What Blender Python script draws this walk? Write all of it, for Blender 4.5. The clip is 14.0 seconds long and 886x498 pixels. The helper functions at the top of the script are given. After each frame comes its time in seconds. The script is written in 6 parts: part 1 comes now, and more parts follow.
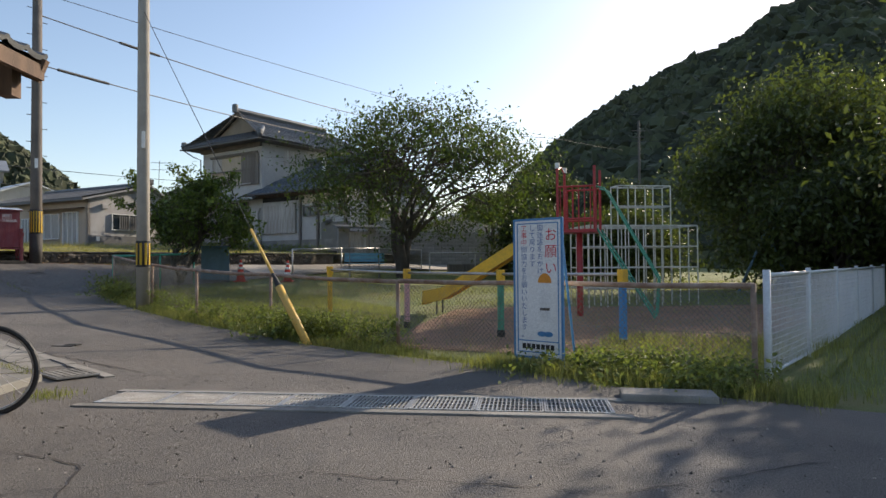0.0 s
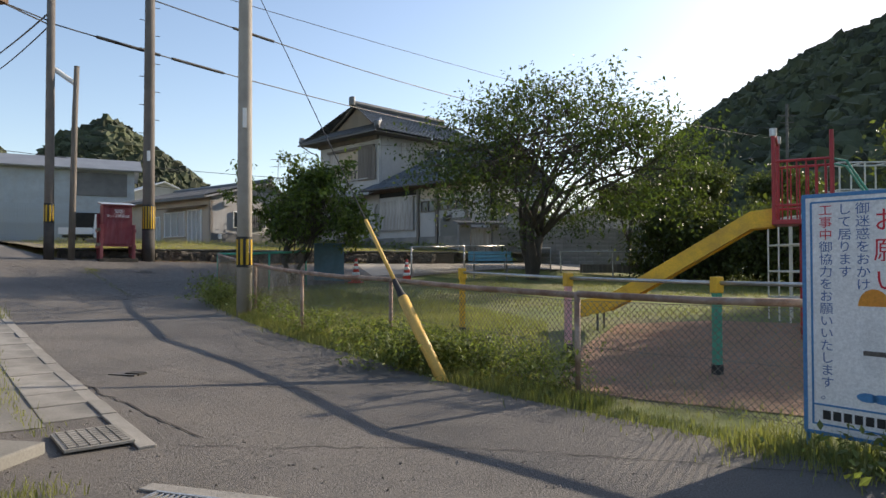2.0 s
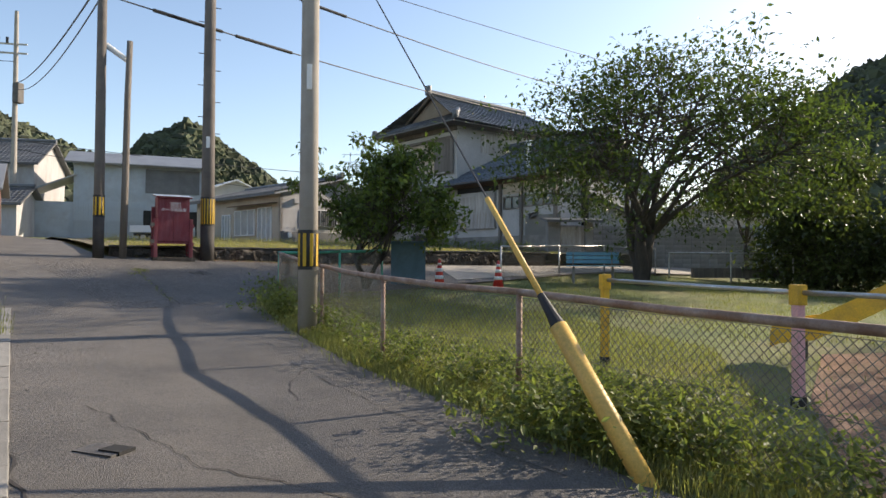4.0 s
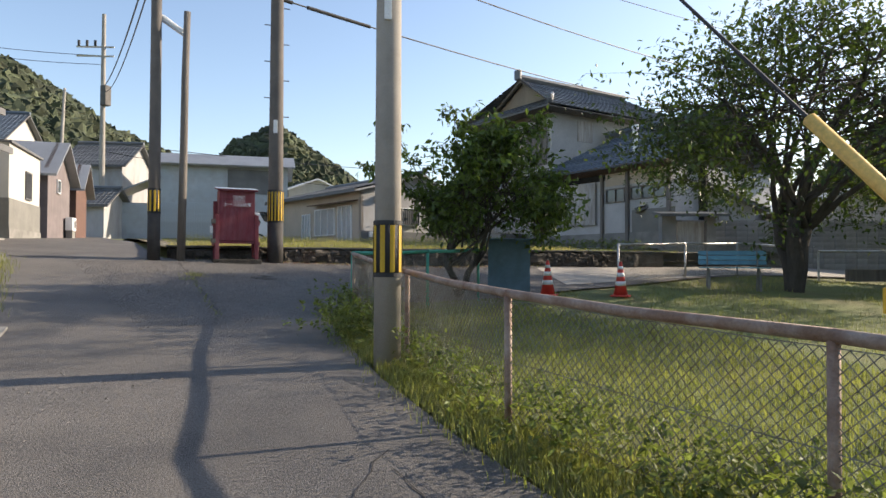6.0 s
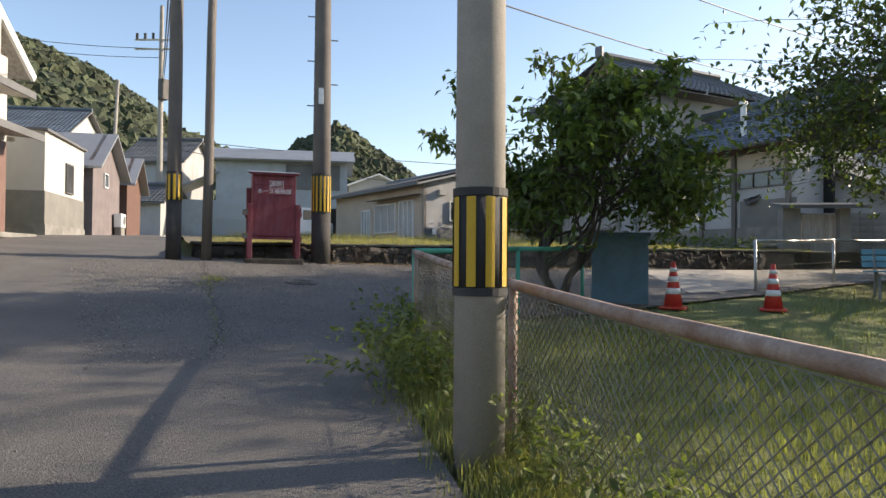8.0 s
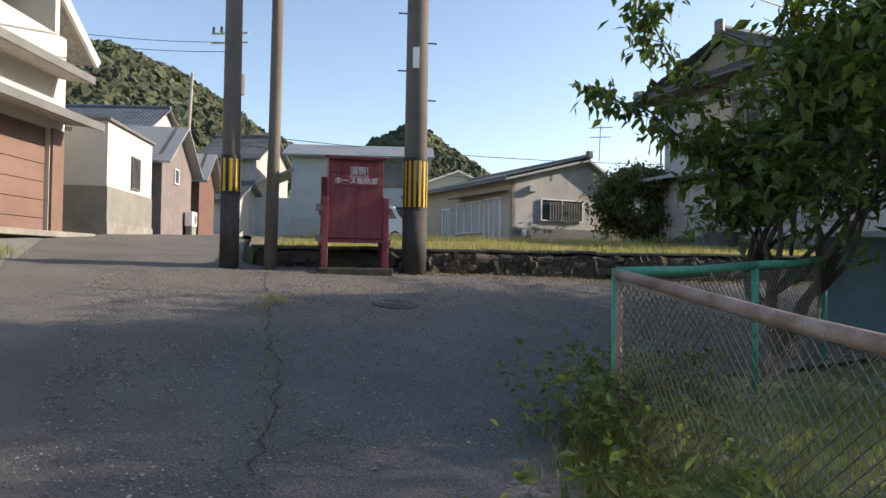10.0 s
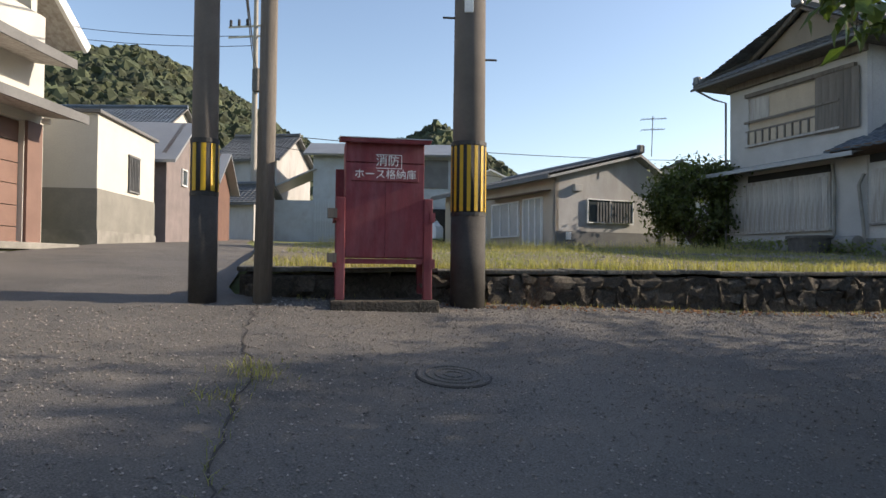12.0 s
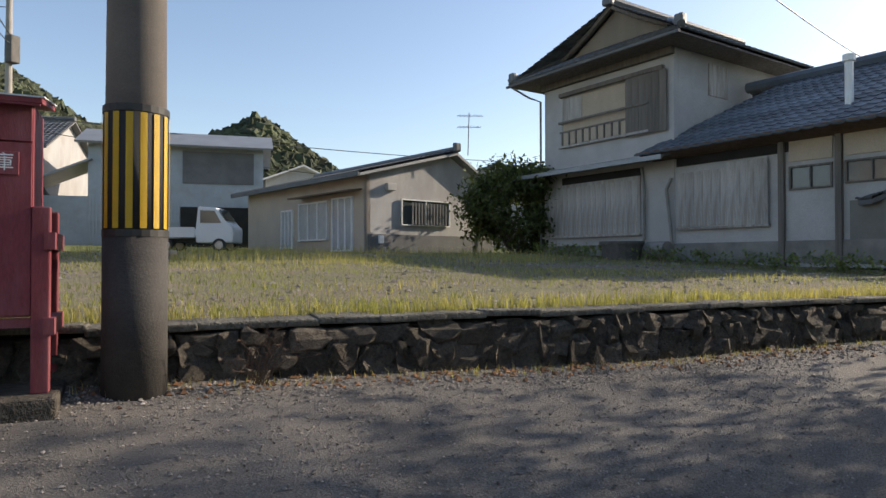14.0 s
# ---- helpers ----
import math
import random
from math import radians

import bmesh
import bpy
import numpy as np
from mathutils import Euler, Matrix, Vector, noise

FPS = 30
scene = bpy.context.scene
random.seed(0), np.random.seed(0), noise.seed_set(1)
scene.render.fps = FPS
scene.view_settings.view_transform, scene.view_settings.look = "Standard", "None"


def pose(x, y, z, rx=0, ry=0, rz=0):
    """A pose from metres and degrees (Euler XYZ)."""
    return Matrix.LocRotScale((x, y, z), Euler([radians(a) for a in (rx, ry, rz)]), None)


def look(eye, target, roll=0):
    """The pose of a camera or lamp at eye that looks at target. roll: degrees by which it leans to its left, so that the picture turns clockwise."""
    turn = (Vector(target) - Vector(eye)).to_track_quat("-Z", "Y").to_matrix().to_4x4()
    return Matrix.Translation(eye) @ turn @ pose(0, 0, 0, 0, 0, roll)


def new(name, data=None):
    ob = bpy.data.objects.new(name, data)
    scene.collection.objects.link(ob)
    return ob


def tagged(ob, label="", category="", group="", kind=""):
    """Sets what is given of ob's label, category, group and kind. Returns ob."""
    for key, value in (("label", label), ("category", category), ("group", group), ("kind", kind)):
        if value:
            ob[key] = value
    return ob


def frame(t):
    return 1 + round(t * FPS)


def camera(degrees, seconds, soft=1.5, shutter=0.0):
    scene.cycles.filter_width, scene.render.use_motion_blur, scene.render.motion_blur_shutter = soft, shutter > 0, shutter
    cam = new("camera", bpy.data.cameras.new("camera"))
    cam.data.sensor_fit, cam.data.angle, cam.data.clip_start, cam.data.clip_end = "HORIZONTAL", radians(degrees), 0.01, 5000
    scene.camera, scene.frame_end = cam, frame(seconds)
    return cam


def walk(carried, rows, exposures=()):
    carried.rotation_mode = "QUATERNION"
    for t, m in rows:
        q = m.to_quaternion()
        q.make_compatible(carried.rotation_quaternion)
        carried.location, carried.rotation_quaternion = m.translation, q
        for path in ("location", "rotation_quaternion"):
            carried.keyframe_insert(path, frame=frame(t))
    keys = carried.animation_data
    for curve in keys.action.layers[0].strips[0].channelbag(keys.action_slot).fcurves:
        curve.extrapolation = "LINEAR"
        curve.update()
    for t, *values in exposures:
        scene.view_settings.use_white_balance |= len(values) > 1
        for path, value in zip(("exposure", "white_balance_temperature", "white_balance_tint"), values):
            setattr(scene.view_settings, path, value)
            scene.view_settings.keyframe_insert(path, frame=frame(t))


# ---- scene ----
cam = camera(67.7, 14.0)
PATH = [
    (0, (-0.317, 0.582, 1.128), (-0.282, 2.581, 1.172), -0.4),
    (0.5, (-0.461, 1.282, 1.125), (-0.526, 3.28, 1.167), -0.2),
    (1, (-0.608, 2.001, 1.133), (-0.768, 3.994, 1.176), -0.1),
    (1.5, (-0.79, 2.708, 1.143), (-1.06, 4.689, 1.186), 0.1),
    (2, (-1.05, 3.38, 1.183), (-1.354, 5.357, 1.223), -0.1),
    (2.5, (-1.308, 4.003, 1.195), (-1.712, 5.961, 1.235), 0.1),
    (3, (-1.581, 4.706, 1.189), (-2.008, 6.659, 1.232), 0.1),
    (5.5, (-3.16, 8.051, 1.226), (-3.848, 9.928, 1.267), 0.4),
    (6, (-3.461, 8.695, 1.236), (-4.199, 10.553, 1.278), 0.2),
    (6.5, (-3.861, 9.365, 1.245), (-4.684, 11.188, 1.283), 0.4),
    (7, (-4.142, 10.002, 1.242), (-4.992, 11.812, 1.283), 0.3),
    (7.5, (-4.537, 10.636, 1.265), (-5.435, 12.422, 1.301), 0.4),
    (8, (-4.963, 11.362, 1.269), (-5.871, 13.143, 1.307), 0.4),
    (8.5, (-5.466, 12.012, 1.31), (-6.433, 13.762, 1.345), 0.5),
    (11, (-8.119, 14.599, 1.532), (-9.252, 16.247, 1.568), 0.8),
    (11.5, (-8.642, 15.189, 1.614), (-9.791, 16.825, 1.649), 0.6),
    (12, (-8.926, 15.699, 1.678), (-10.084, 17.33, 1.715), 0.6),
    (12.5, (-9.148, 16.348, 1.76), (-10.287, 17.991, 1.796), 0.4),
    (13, (-9.29, 16.949, 1.865), (-10.363, 18.636, 1.894), 0.6),
    (13.5, (-9.44, 17.681, 1.914), (-10.273, 19.498, 1.954), -0.2),
    (14, (-9.564, 18.332, 2.0), (-10.264, 20.205, 2.033), -0.0),
]
walk(cam, [(t, look(eye, target, roll)) for t, eye, target, roll in PATH], [(0.0, 0.78, 6850, 14), (3.0, 0.98, 6850, 14), (5.5, 1.1, 6850, 14), (8.5, 1.13, 6850, 14), (11.0, 1.03, 6850, 14), (14.0, 0.85, 6850, 14)])

# ---- light ----
SUN_AZ, SUN_EL = 45.0, 23.5  # degrees clockwise from +y, degrees above the horizon
world = bpy.data.worlds.new("world")
scene.world = world
world.use_nodes = True
wn = world.node_tree.nodes
sky = wn.new("ShaderNodeTexSky")
sky.sky_type = "NISHITA"
sky.sun_disc = False
sky.sun_elevation = radians(SUN_EL)
sky.sun_rotation = radians(SUN_AZ)
sky.air_density, sky.dust_density, sky.ozone_density = 1.0, 0.9, 1.5
wn["Background"].inputs["Strength"].default_value = 0.12
world.node_tree.links.new(sky.outputs[0], wn["Background"].inputs["Color"])
sun = new("sun", bpy.data.lights.new("sun", "SUN"))
sun.data.energy, sun.data.angle, sun.data.color = 3.8, radians(0.6), (1.0, 0.9, 0.74)
sd = Vector((math.sin(radians(SUN_AZ)) * math.cos(radians(SUN_EL)), math.cos(radians(SUN_AZ)) * math.cos(radians(SUN_EL)), math.sin(radians(SUN_EL))))
sun.matrix_world = look(sd * 60, (0, 0, 0))


# ---- materials ----
def mat(name, a, b=None, scale=6.0, rough=0.8, metal=0.0, bump=0.15, fine=60.0, dirt=None, dirt_scale=1.2, dirt_amount=0.5, per_object=0.0, per_island=0.0, stretch=(1, 1, 1), spec=0.4, translucent=0.0, speck=0.2):
    """Two colours mixed by a broad noise, grain by a fine one, stains of a third colour, and relief."""
    m = bpy.data.materials.new(name)
    m.use_nodes = True
    n, ln = m.node_tree.nodes, m.node_tree.links
    bsdf = n["Principled BSDF"]
    b = b or tuple(v * 0.75 for v in a)
    co = n.new("ShaderNodeTexCoord")
    mp = n.new("ShaderNodeMapping")
    mp.inputs["Scale"].default_value = stretch
    ln.new(co.outputs["Object"], mp.inputs["Vector"])

    def tex(s, detail=4.0, r=0.6):
        t = n.new("ShaderNodeTexNoise")
        t.inputs["Scale"].default_value, t.inputs["Detail"].default_value, t.inputs["Roughness"].default_value = s, detail, r
        ln.new(mp.outputs[0], t.inputs["Vector"])
        return t

    def ramp(src, lo, hi):
        r = n.new("ShaderNodeMapRange")
        r.inputs[1].default_value, r.inputs[2].default_value = lo, hi
        ln.new(src, r.inputs[0])
        return r.outputs[0]

    def mix(fac, c1, c2, blend="MIX"):
        x = n.new("ShaderNodeMix")
        x.data_type, x.blend_type = "RGBA", blend
        for src, k in ((fac, 0), (c1, 6), (c2, 7)):
            if isinstance(src, (int, float)):
                x.inputs[k].default_value = src
            elif isinstance(src, tuple):
                x.inputs[k].default_value = (*src, 1)
            else:
                ln.new(src, x.inputs[k])
        return x.outputs[2]

    broad, grain = tex(scale), tex(fine, 3.0, 0.7)
    col = mix(ramp(broad.outputs["Fac"], 0.35, 0.65), tuple(a), tuple(b))
    g = n.new("ShaderNodeMapRange")
    g.inputs[1].default_value, g.inputs[2].default_value, g.inputs[3].default_value, g.inputs[4].default_value = 0.3, 0.7, 1 - speck, 1 + speck
    ln.new(grain.outputs["Fac"], g.inputs[0])
    cg = n.new("ShaderNodeCombineColor")
    for k in range(3):
        ln.new(g.outputs[0], cg.inputs[k])
    col = mix(0.8, col, cg.outputs[0], "MULTIPLY")
    if dirt:
        d = tex(dirt_scale, 8.0, 0.65)
        f = n.new("ShaderNodeMath")
        f.operation = "MULTIPLY"
        f.inputs[1].default_value = dirt_amount
        ln.new(ramp(d.outputs["Fac"], 0.45, 0.7), f.inputs[0])
        col = mix(f.outputs[0], col, tuple(dirt))
    vary = per_object or per_island
    if vary:
        rnd = n.new("ShaderNodeObjectInfo").outputs["Random"] if per_object else n.new("ShaderNodeNewGeometry").outputs["Random Per Island"]
        r = n.new("ShaderNodeMapRange")
        r.inputs[3].default_value, r.inputs[4].default_value = 1 - vary, 1 + vary
        ln.new(rnd, r.inputs[0])
        c2 = n.new("ShaderNodeCombineColor")
        for k in range(3):
            ln.new(r.outputs[0], c2.inputs[k])
        col = mix(1.0, col, c2.outputs[0], "MULTIPLY")
    ln.new(col, bsdf.inputs["Base Color"])
    bsdf.inputs["Roughness"].default_value, bsdf.inputs["Metallic"].default_value = rough, metal
    bsdf.inputs["Specular IOR Level"].default_value = spec
    if bump:
        bp = n.new("ShaderNodeBump")
        bp.inputs["Strength"].default_value, bp.inputs["Distance"].default_value = min(bump, 1.0), 0.05 if bump > 0.75 else 0.02
        ln.new(grain.outputs["Fac"], bp.inputs["Height"])
        ln.new(bp.outputs[0], bsdf.inputs["Normal"])
    if translucent:
        tr = n.new("ShaderNodeBsdfTranslucent")
        ln.new(mix(1.0, col, (1.4, 1.5, 0.7), "MULTIPLY"), tr.inputs["Color"])
        ms = n.new("ShaderNodeMixShader")
        ms.inputs[0].default_value = translucent
        ln.new(bsdf.outputs[0], ms.inputs[1])
        ln.new(tr.outputs[0], ms.inputs[2])
        ln.new(ms.outputs[0], n["Material Output"].inputs["Surface"])
    return m


M_ASPHALT = mat("asphalt", (0.15, 0.138, 0.124), (0.10, 0.093, 0.085), 0.7, 0.8, bump=0.74, fine=95, dirt=(0.18, 0.16, 0.136), dirt_scale=0.45, dirt_amount=0.7, speck=0.95)
M_CRACK = mat("old tar crack", (0.06, 0.055, 0.05), (0.035, 0.03, 0.027), 8, 0.9)
M_SOIL = mat("reddish soil", (0.36, 0.205, 0.13), (0.28, 0.17, 0.11), 0.8, 0.95, bump=0.8, fine=30, speck=0.5, dirt=(0.2, 0.17, 0.08), dirt_scale=0.9, dirt_amount=0.5)
M_TURF = mat("turf", (0.19, 0.215, 0.07), (0.135, 0.165, 0.055), 1.1, 0.95, bump=0.8, fine=30, dirt=(0.26, 0.19, 0.11), dirt_scale=0.5, dirt_amount=0.6)
M_LOT = mat("gravel and dry grass", (0.215, 0.18, 0.125), (0.15, 0.15, 0.072), 0.9, 0.95, bump=0.9, fine=25, speck=0.6, dirt=(0.22, 0.17, 0.14), dirt_scale=0.6, dirt_amount=0.7)
M_SAND = mat("pale sandy lane", (0.42, 0.38, 0.32), (0.34, 0.31, 0.27), 1.5, 0.95, bump=0.4, fine=50)
M_BLADE = mat("grass blades", (0.255, 0.25, 0.10), (0.175, 0.19, 0.075), 1.5, 0.7, bump=0, per_island=0.35, translucent=0.45)
M_DRY = mat("dry grass blades", (0.40, 0.33, 0.16), (0.28, 0.27, 0.10), 1.0, 0.8, bump=0, per_island=0.35, translucent=0.4)
M_WEED = mat("weed leaves", (0.18, 0.205, 0.072), (0.125, 0.155, 0.055), 2.0, 0.6, bump=0, per_island=0.4, translucent=0.45)
M_LEAF = mat("tree leaves", (0.07, 0.10, 0.028), (0.052, 0.075, 0.024), 0.6, 0.45, bump=0, per_island=0.45, translucent=0.4)
M_LEAF2 = mat("cherry leaves", (0.10, 0.14, 0.036), (0.075, 0.11, 0.03), 0.6, 0.45, bump=0, per_island=0.45, translucent=0.4)
M_SHRUB = mat("evergreen leaves", (0.09, 0.11, 0.036), (0.065, 0.082, 0.028), 0.5, 0.5, bump=0, per_island=0.45, translucent=0.35)
M_HILL = mat("wooded hillside", (0.056, 0.068, 0.034), (0.036, 0.046, 0.026), 0.06, 0.9, bump=0, fine=1.2, per_island=0.5, dirt=(0.068, 0.072, 0.033), dirt_scale=0.05, dirt_amount=0.6)
M_BARK = mat("bark", (0.10, 0.085, 0.07), (0.06, 0.05, 0.042), 5, 0.95, bump=0.8, fine=35, stretch=(1, 1, 0.25))
M_CONC = mat("weathered concrete", (0.29, 0.275, 0.245), (0.21, 0.2, 0.18), 2.2, 0.9, bump=0.3, fine=80, dirt=(0.13, 0.125, 0.11), dirt_scale=1.4, dirt_amount=0.6, per_object=0.12)
M_POLE = mat("concrete pole", (0.37, 0.34, 0.30), (0.31, 0.285, 0.25), 1.5, 0.85, bump=0.15, fine=120, dirt=(0.2, 0.18, 0.155), dirt_scale=2.0, dirt_amount=0.5)
M_POLE2 = mat("sooty concrete pole", (0.16, 0.142, 0.127), (0.115, 0.103, 0.093), 1.5, 0.85, bump=0.15, fine=120, dirt=(0.09, 0.08, 0.075), dirt_scale=2.0, dirt_amount=0.6)
M_TAR = mat("black tar coat", (0.035, 0.032, 0.03), (0.06, 0.055, 0.05), 3, 0.8, bump=0.2)
M_OLDWOOD = mat("grey weathered wood", (0.21, 0.185, 0.16), (0.13, 0.115, 0.10), 3, 0.9, bump=0.6, fine=60, stretch=(4, 4, 0.2), per_object=0.15)
M_PALEWOOD = mat("bleached boards", (0.48, 0.46, 0.43), (0.36, 0.34, 0.31), 3, 0.9, bump=0.4, fine=60, stretch=(3, 3, 0.3), dirt=(0.22, 0.18, 0.15), dirt_scale=2.5, dirt_amount=0.8, per_object=0.12)
M_BROWNWOOD = mat("brown wood", (0.16, 0.10, 0.065), (0.10, 0.065, 0.045), 3, 0.8, bump=0.4, stretch=(3, 3, 0.3), per_object=0.15)
M_YELLOW = mat("yellow paint", (0.78, 0.46, 0.04), (0.68, 0.40, 0.04), 3, 0.55, bump=0.05, dirt=(0.42, 0.24, 0.06), dirt_scale=3, dirt_amount=0.6)
M_GUARD = mat("yellow plastic guard", (0.80, 0.50, 0.12), (0.72, 0.44, 0.10), 3, 0.5, bump=0.05, dirt=(0.4, 0.26, 0.1), dirt_scale=5, dirt_amount=0.4)
M_BANDY = mat("yellow reflective stripe", (0.58, 0.36, 0.015), (0.5, 0.31, 0.015), 5, 0.4, bump=0.3, fine=220)
M_BANDK = mat("black ribbed rubber", (0.022, 0.022, 0.024), (0.03, 0.03, 0.032), 5, 0.6, bump=0.5, fine=260)
M_RED = mat("faded red paint", (0.22, 0.036, 0.046), (0.165, 0.028, 0.038), 2.5, 0.6, bump=0.2, fine=50, dirt=(0.30, 0.12, 0.13), dirt_scale=2.2, dirt_amount=0.55, stretch=(3, 3, 0.7))
M_REDPLAY = mat("red play paint", (0.42, 0.045, 0.05), (0.32, 0.035, 0.04), 3, 0.5, bump=0.05)
M_PINK = mat("pink paint", (0.75, 0.42, 0.42), (0.68, 0.36, 0.36), 4, 0.5, bump=0.05)
M_GREEN = mat("green paint", (0.07, 0.33, 0.22), (0.05, 0.26, 0.18), 4, 0.5, bump=0.05)
M_BLUE = mat("blue paint", (0.05, 0.25, 0.55), (0.04, 0.2, 0.45), 4, 0.5, bump=0.05)
M_BENCH = mat("pale blue bench paint", (0.14, 0.33, 0.42), (0.11, 0.27, 0.35), 4, 0.6, bump=0.1, per_object=0.1)
M_PANEL = mat("blue-grey steel sheet", (0.11, 0.19, 0.24), (0.08, 0.15, 0.19), 2, 0.6, bump=0.1, dirt=(0.06, 0.08, 0.09), dirt_scale=3)
M_STEEL = mat("galvanised steel", (0.55, 0.55, 0.54), (0.45, 0.45, 0.44), 8, 0.42, 0.8, bump=0.05, dirt=(0.3, 0.24, 0.19), dirt_scale=4, dirt_amount=0.4)
M_RUST = mat("rusty pipe", (0.42, 0.33, 0.27), (0.26, 0.17, 0.12), 5, 0.7, 0.2, bump=0.3, dirt=(0.2, 0.1, 0.06), dirt_scale=6, dirt_amount=0.7)
M_WIRE = mat("green-grey chain wire", (0.20, 0.21, 0.18), (0.16, 0.13, 0.10), 8, 0.6, 0.4, bump=0)
M_BLACK = mat("black rubber", (0.02, 0.02, 0.02), (0.035, 0.035, 0.035), 6, 0.6, bump=0.1)
M_CABLE = mat("cable sheath", (0.03, 0.03, 0.032), (0.045, 0.045, 0.045), 6, 0.6, bump=0)
M_WHITE = mat("white enamel", (0.80, 0.80, 0.78), (0.74, 0.74, 0.72), 2, 0.4, bump=0.03, dirt=(0.6, 0.58, 0.54), dirt_scale=3, dirt_amount=0.3)
M_FENCEW = mat("pale grey coated mesh", (0.62, 0.64, 0.66), (0.56, 0.58, 0.60), 3, 0.5, bump=0.05)
M_SIGNBLUE = mat("blue sign print", (0.07, 0.24, 0.46), (0.06, 0.2, 0.4), 3, 0.5, bump=0)
M_SIGNTXT = mat("navy lettering", (0.05, 0.13, 0.32), (0.05, 0.12, 0.28), 3, 0.5, bump=0)
M_SIGNRED = mat("red lettering", (0.62, 0.03, 0.05), (0.55, 0.03, 0.05), 3, 0.5, bump=0)
M_ORANGE = mat("orange print", (0.72, 0.30, 0.04), (0.66, 0.26, 0.04), 3, 0.5, bump=0)
M_PLASTER = mat("grey plaster", (0.47, 0.46, 0.445), (0.40, 0.39, 0.375), 0.7, 0.92, bump=0.12, fine=40, dirt=(0.33, 0.32, 0.30), dirt_scale=0.9, dirt_amount=0.7)
M_WPLASTER = mat("white plaster", (0.54, 0.52, 0.47), (0.49, 0.47, 0.43), 0.6, 0.9, bump=0.06, fine=40, dirt=(0.47, 0.45, 0.4), dirt_scale=1.2, dirt_amount=0.3)
M_MORTAR = mat("beige mortar", (0.50, 0.42, 0.33), (0.44, 0.37, 0.29), 0.7, 0.92, bump=0.1, fine=40, dirt=(0.36, 0.3, 0.25), dirt_scale=1.0, dirt_amount=0.5)
M_SIDING = mat("grey board siding", (0.45, 0.44, 0.43), (0.36, 0.355, 0.35), 0.8, 0.9, bump=0.15, stretch=(1, 1, 0.3), dirt=(0.30, 0.27, 0.25), dirt_scale=1.2, dirt_amount=0.8)
M_PLINTH = mat("dark plinth", (0.17, 0.17, 0.17), (0.13, 0.13, 0.13), 1.2, 0.9, bump=0.15)
M_GREYPLINTH = mat("grey cement render", (0.23, 0.22, 0.195), (0.175, 0.168, 0.15), 1.2, 0.9, bump=0.15, dirt=(0.22, 0.21, 0.18), dirt_scale=1.5)
M_TILE = mat("dark grey roof tile", (0.12, 0.125, 0.13), (0.085, 0.09, 0.095), 1.5, 0.42, bump=0.15, fine=30, per_island=0.25, dirt=(0.2, 0.2, 0.19), dirt_scale=0.8, dirt_amount=0.5)
M_TILEB = mat("blue-grey roof tile", (0.115, 0.14, 0.17), (0.085, 0.105, 0.13), 1.5, 0.45, bump=0.15, fine=30, per_island=0.3, dirt=(0.06, 0.065, 0.07), dirt_scale=0.9, dirt_amount=0.6)
M_CORR = mat("pale blue corrugated sheet", (0.40, 0.44, 0.47), (0.34, 0.38, 0.41), 0.8, 0.6, 0.1, bump=0.08, dirt=(0.28, 0.27, 0.26), dirt_scale=1.2, dirt_amount=0.6)
M_ROOFSHEET = mat("grey sheet roof", (0.30, 0.31, 0.32), (0.25, 0.26, 0.27), 1, 0.45, 0.3, bump=0.08)
# near-black colour that stands in for the shade inside openings
M_DARK = mat("black of unlit openings", (0.02, 0.02, 0.02), (0.03, 0.028, 0.026), 2, 0.9, bump=0)
M_GLASS = mat("dusty window glass", (0.05, 0.06, 0.065), (0.07, 0.08, 0.08), 2, 0.12, bump=0, spec=0.7)
M_CURTAIN = mat("curtain behind glass", (0.42, 0.42, 0.40), (0.34, 0.34, 0.33), 3, 0.3, bump=0.05, spec=0.6)
M_SHUTTER = mat("brown roller shutter", (0.20, 0.12, 0.095), (0.16, 0.095, 0.075), 1, 0.6, bump=0.05)
M_BOARD = mat("plywood board", (0.50, 0.42, 0.32), (0.42, 0.35, 0.27), 1.5, 0.85, bump=0.1, stretch=(1, 1, 0.4))
M_STONE = mat("dark mossy field stone", (0.125, 0.105, 0.085), (0.06, 0.052, 0.043), 4.5, 0.95, bump=0.9, fine=28, per_object=0.4, speck=0.6, dirt=(0.22, 0.19, 0.15), dirt_scale=6, dirt_amount=0.6)
M_BLOCK = mat("concrete block", (0.33, 0.32, 0.30), (0.26, 0.25, 0.235), 1.4, 0.95, bump=0.3, per_object=0.12, dirt=(0.17, 0.165, 0.15), dirt_scale=1.5)
M_CONE = mat("red cone plastic", (0.62, 0.06, 0.04), (0.55, 0.05, 0.035), 3, 0.5, bump=0.03)
M_TRUCK = mat("white car paint", (0.75, 0.77, 0.78), (0.72, 0.74, 0.75), 2, 0.25, bump=0)
M_IRON = mat("cast iron", (0.13, 0.12, 0.11), (0.09, 0.085, 0.08), 5, 0.7, 0.2, bump=0.3)


# ---- helpers for building ----
def ground_z(x, y):
    s = -0.85 * x + 0.52 * y
    lane = np.interp(s, [6, 9.8, 13, 14.5, 16.7, 17.4, 19.3, 20.3, 21.6, 22.6, 34.2, 60], [0, 0.1, 0.25, 0.33, 0.56, 0.66, 0.9, 1.04, 1.2, 1.32, 2.02, 3.0])
    return float(lane + np.interp(0.8 * x + 0.6 * y, [6.5, 9, 16], [0, 0.1, 0.25]))


def finish(ob, material, smooth=False):
    ob.data.materials.append(material)
    if smooth:
        ob.data.shade_smooth()
    return ob


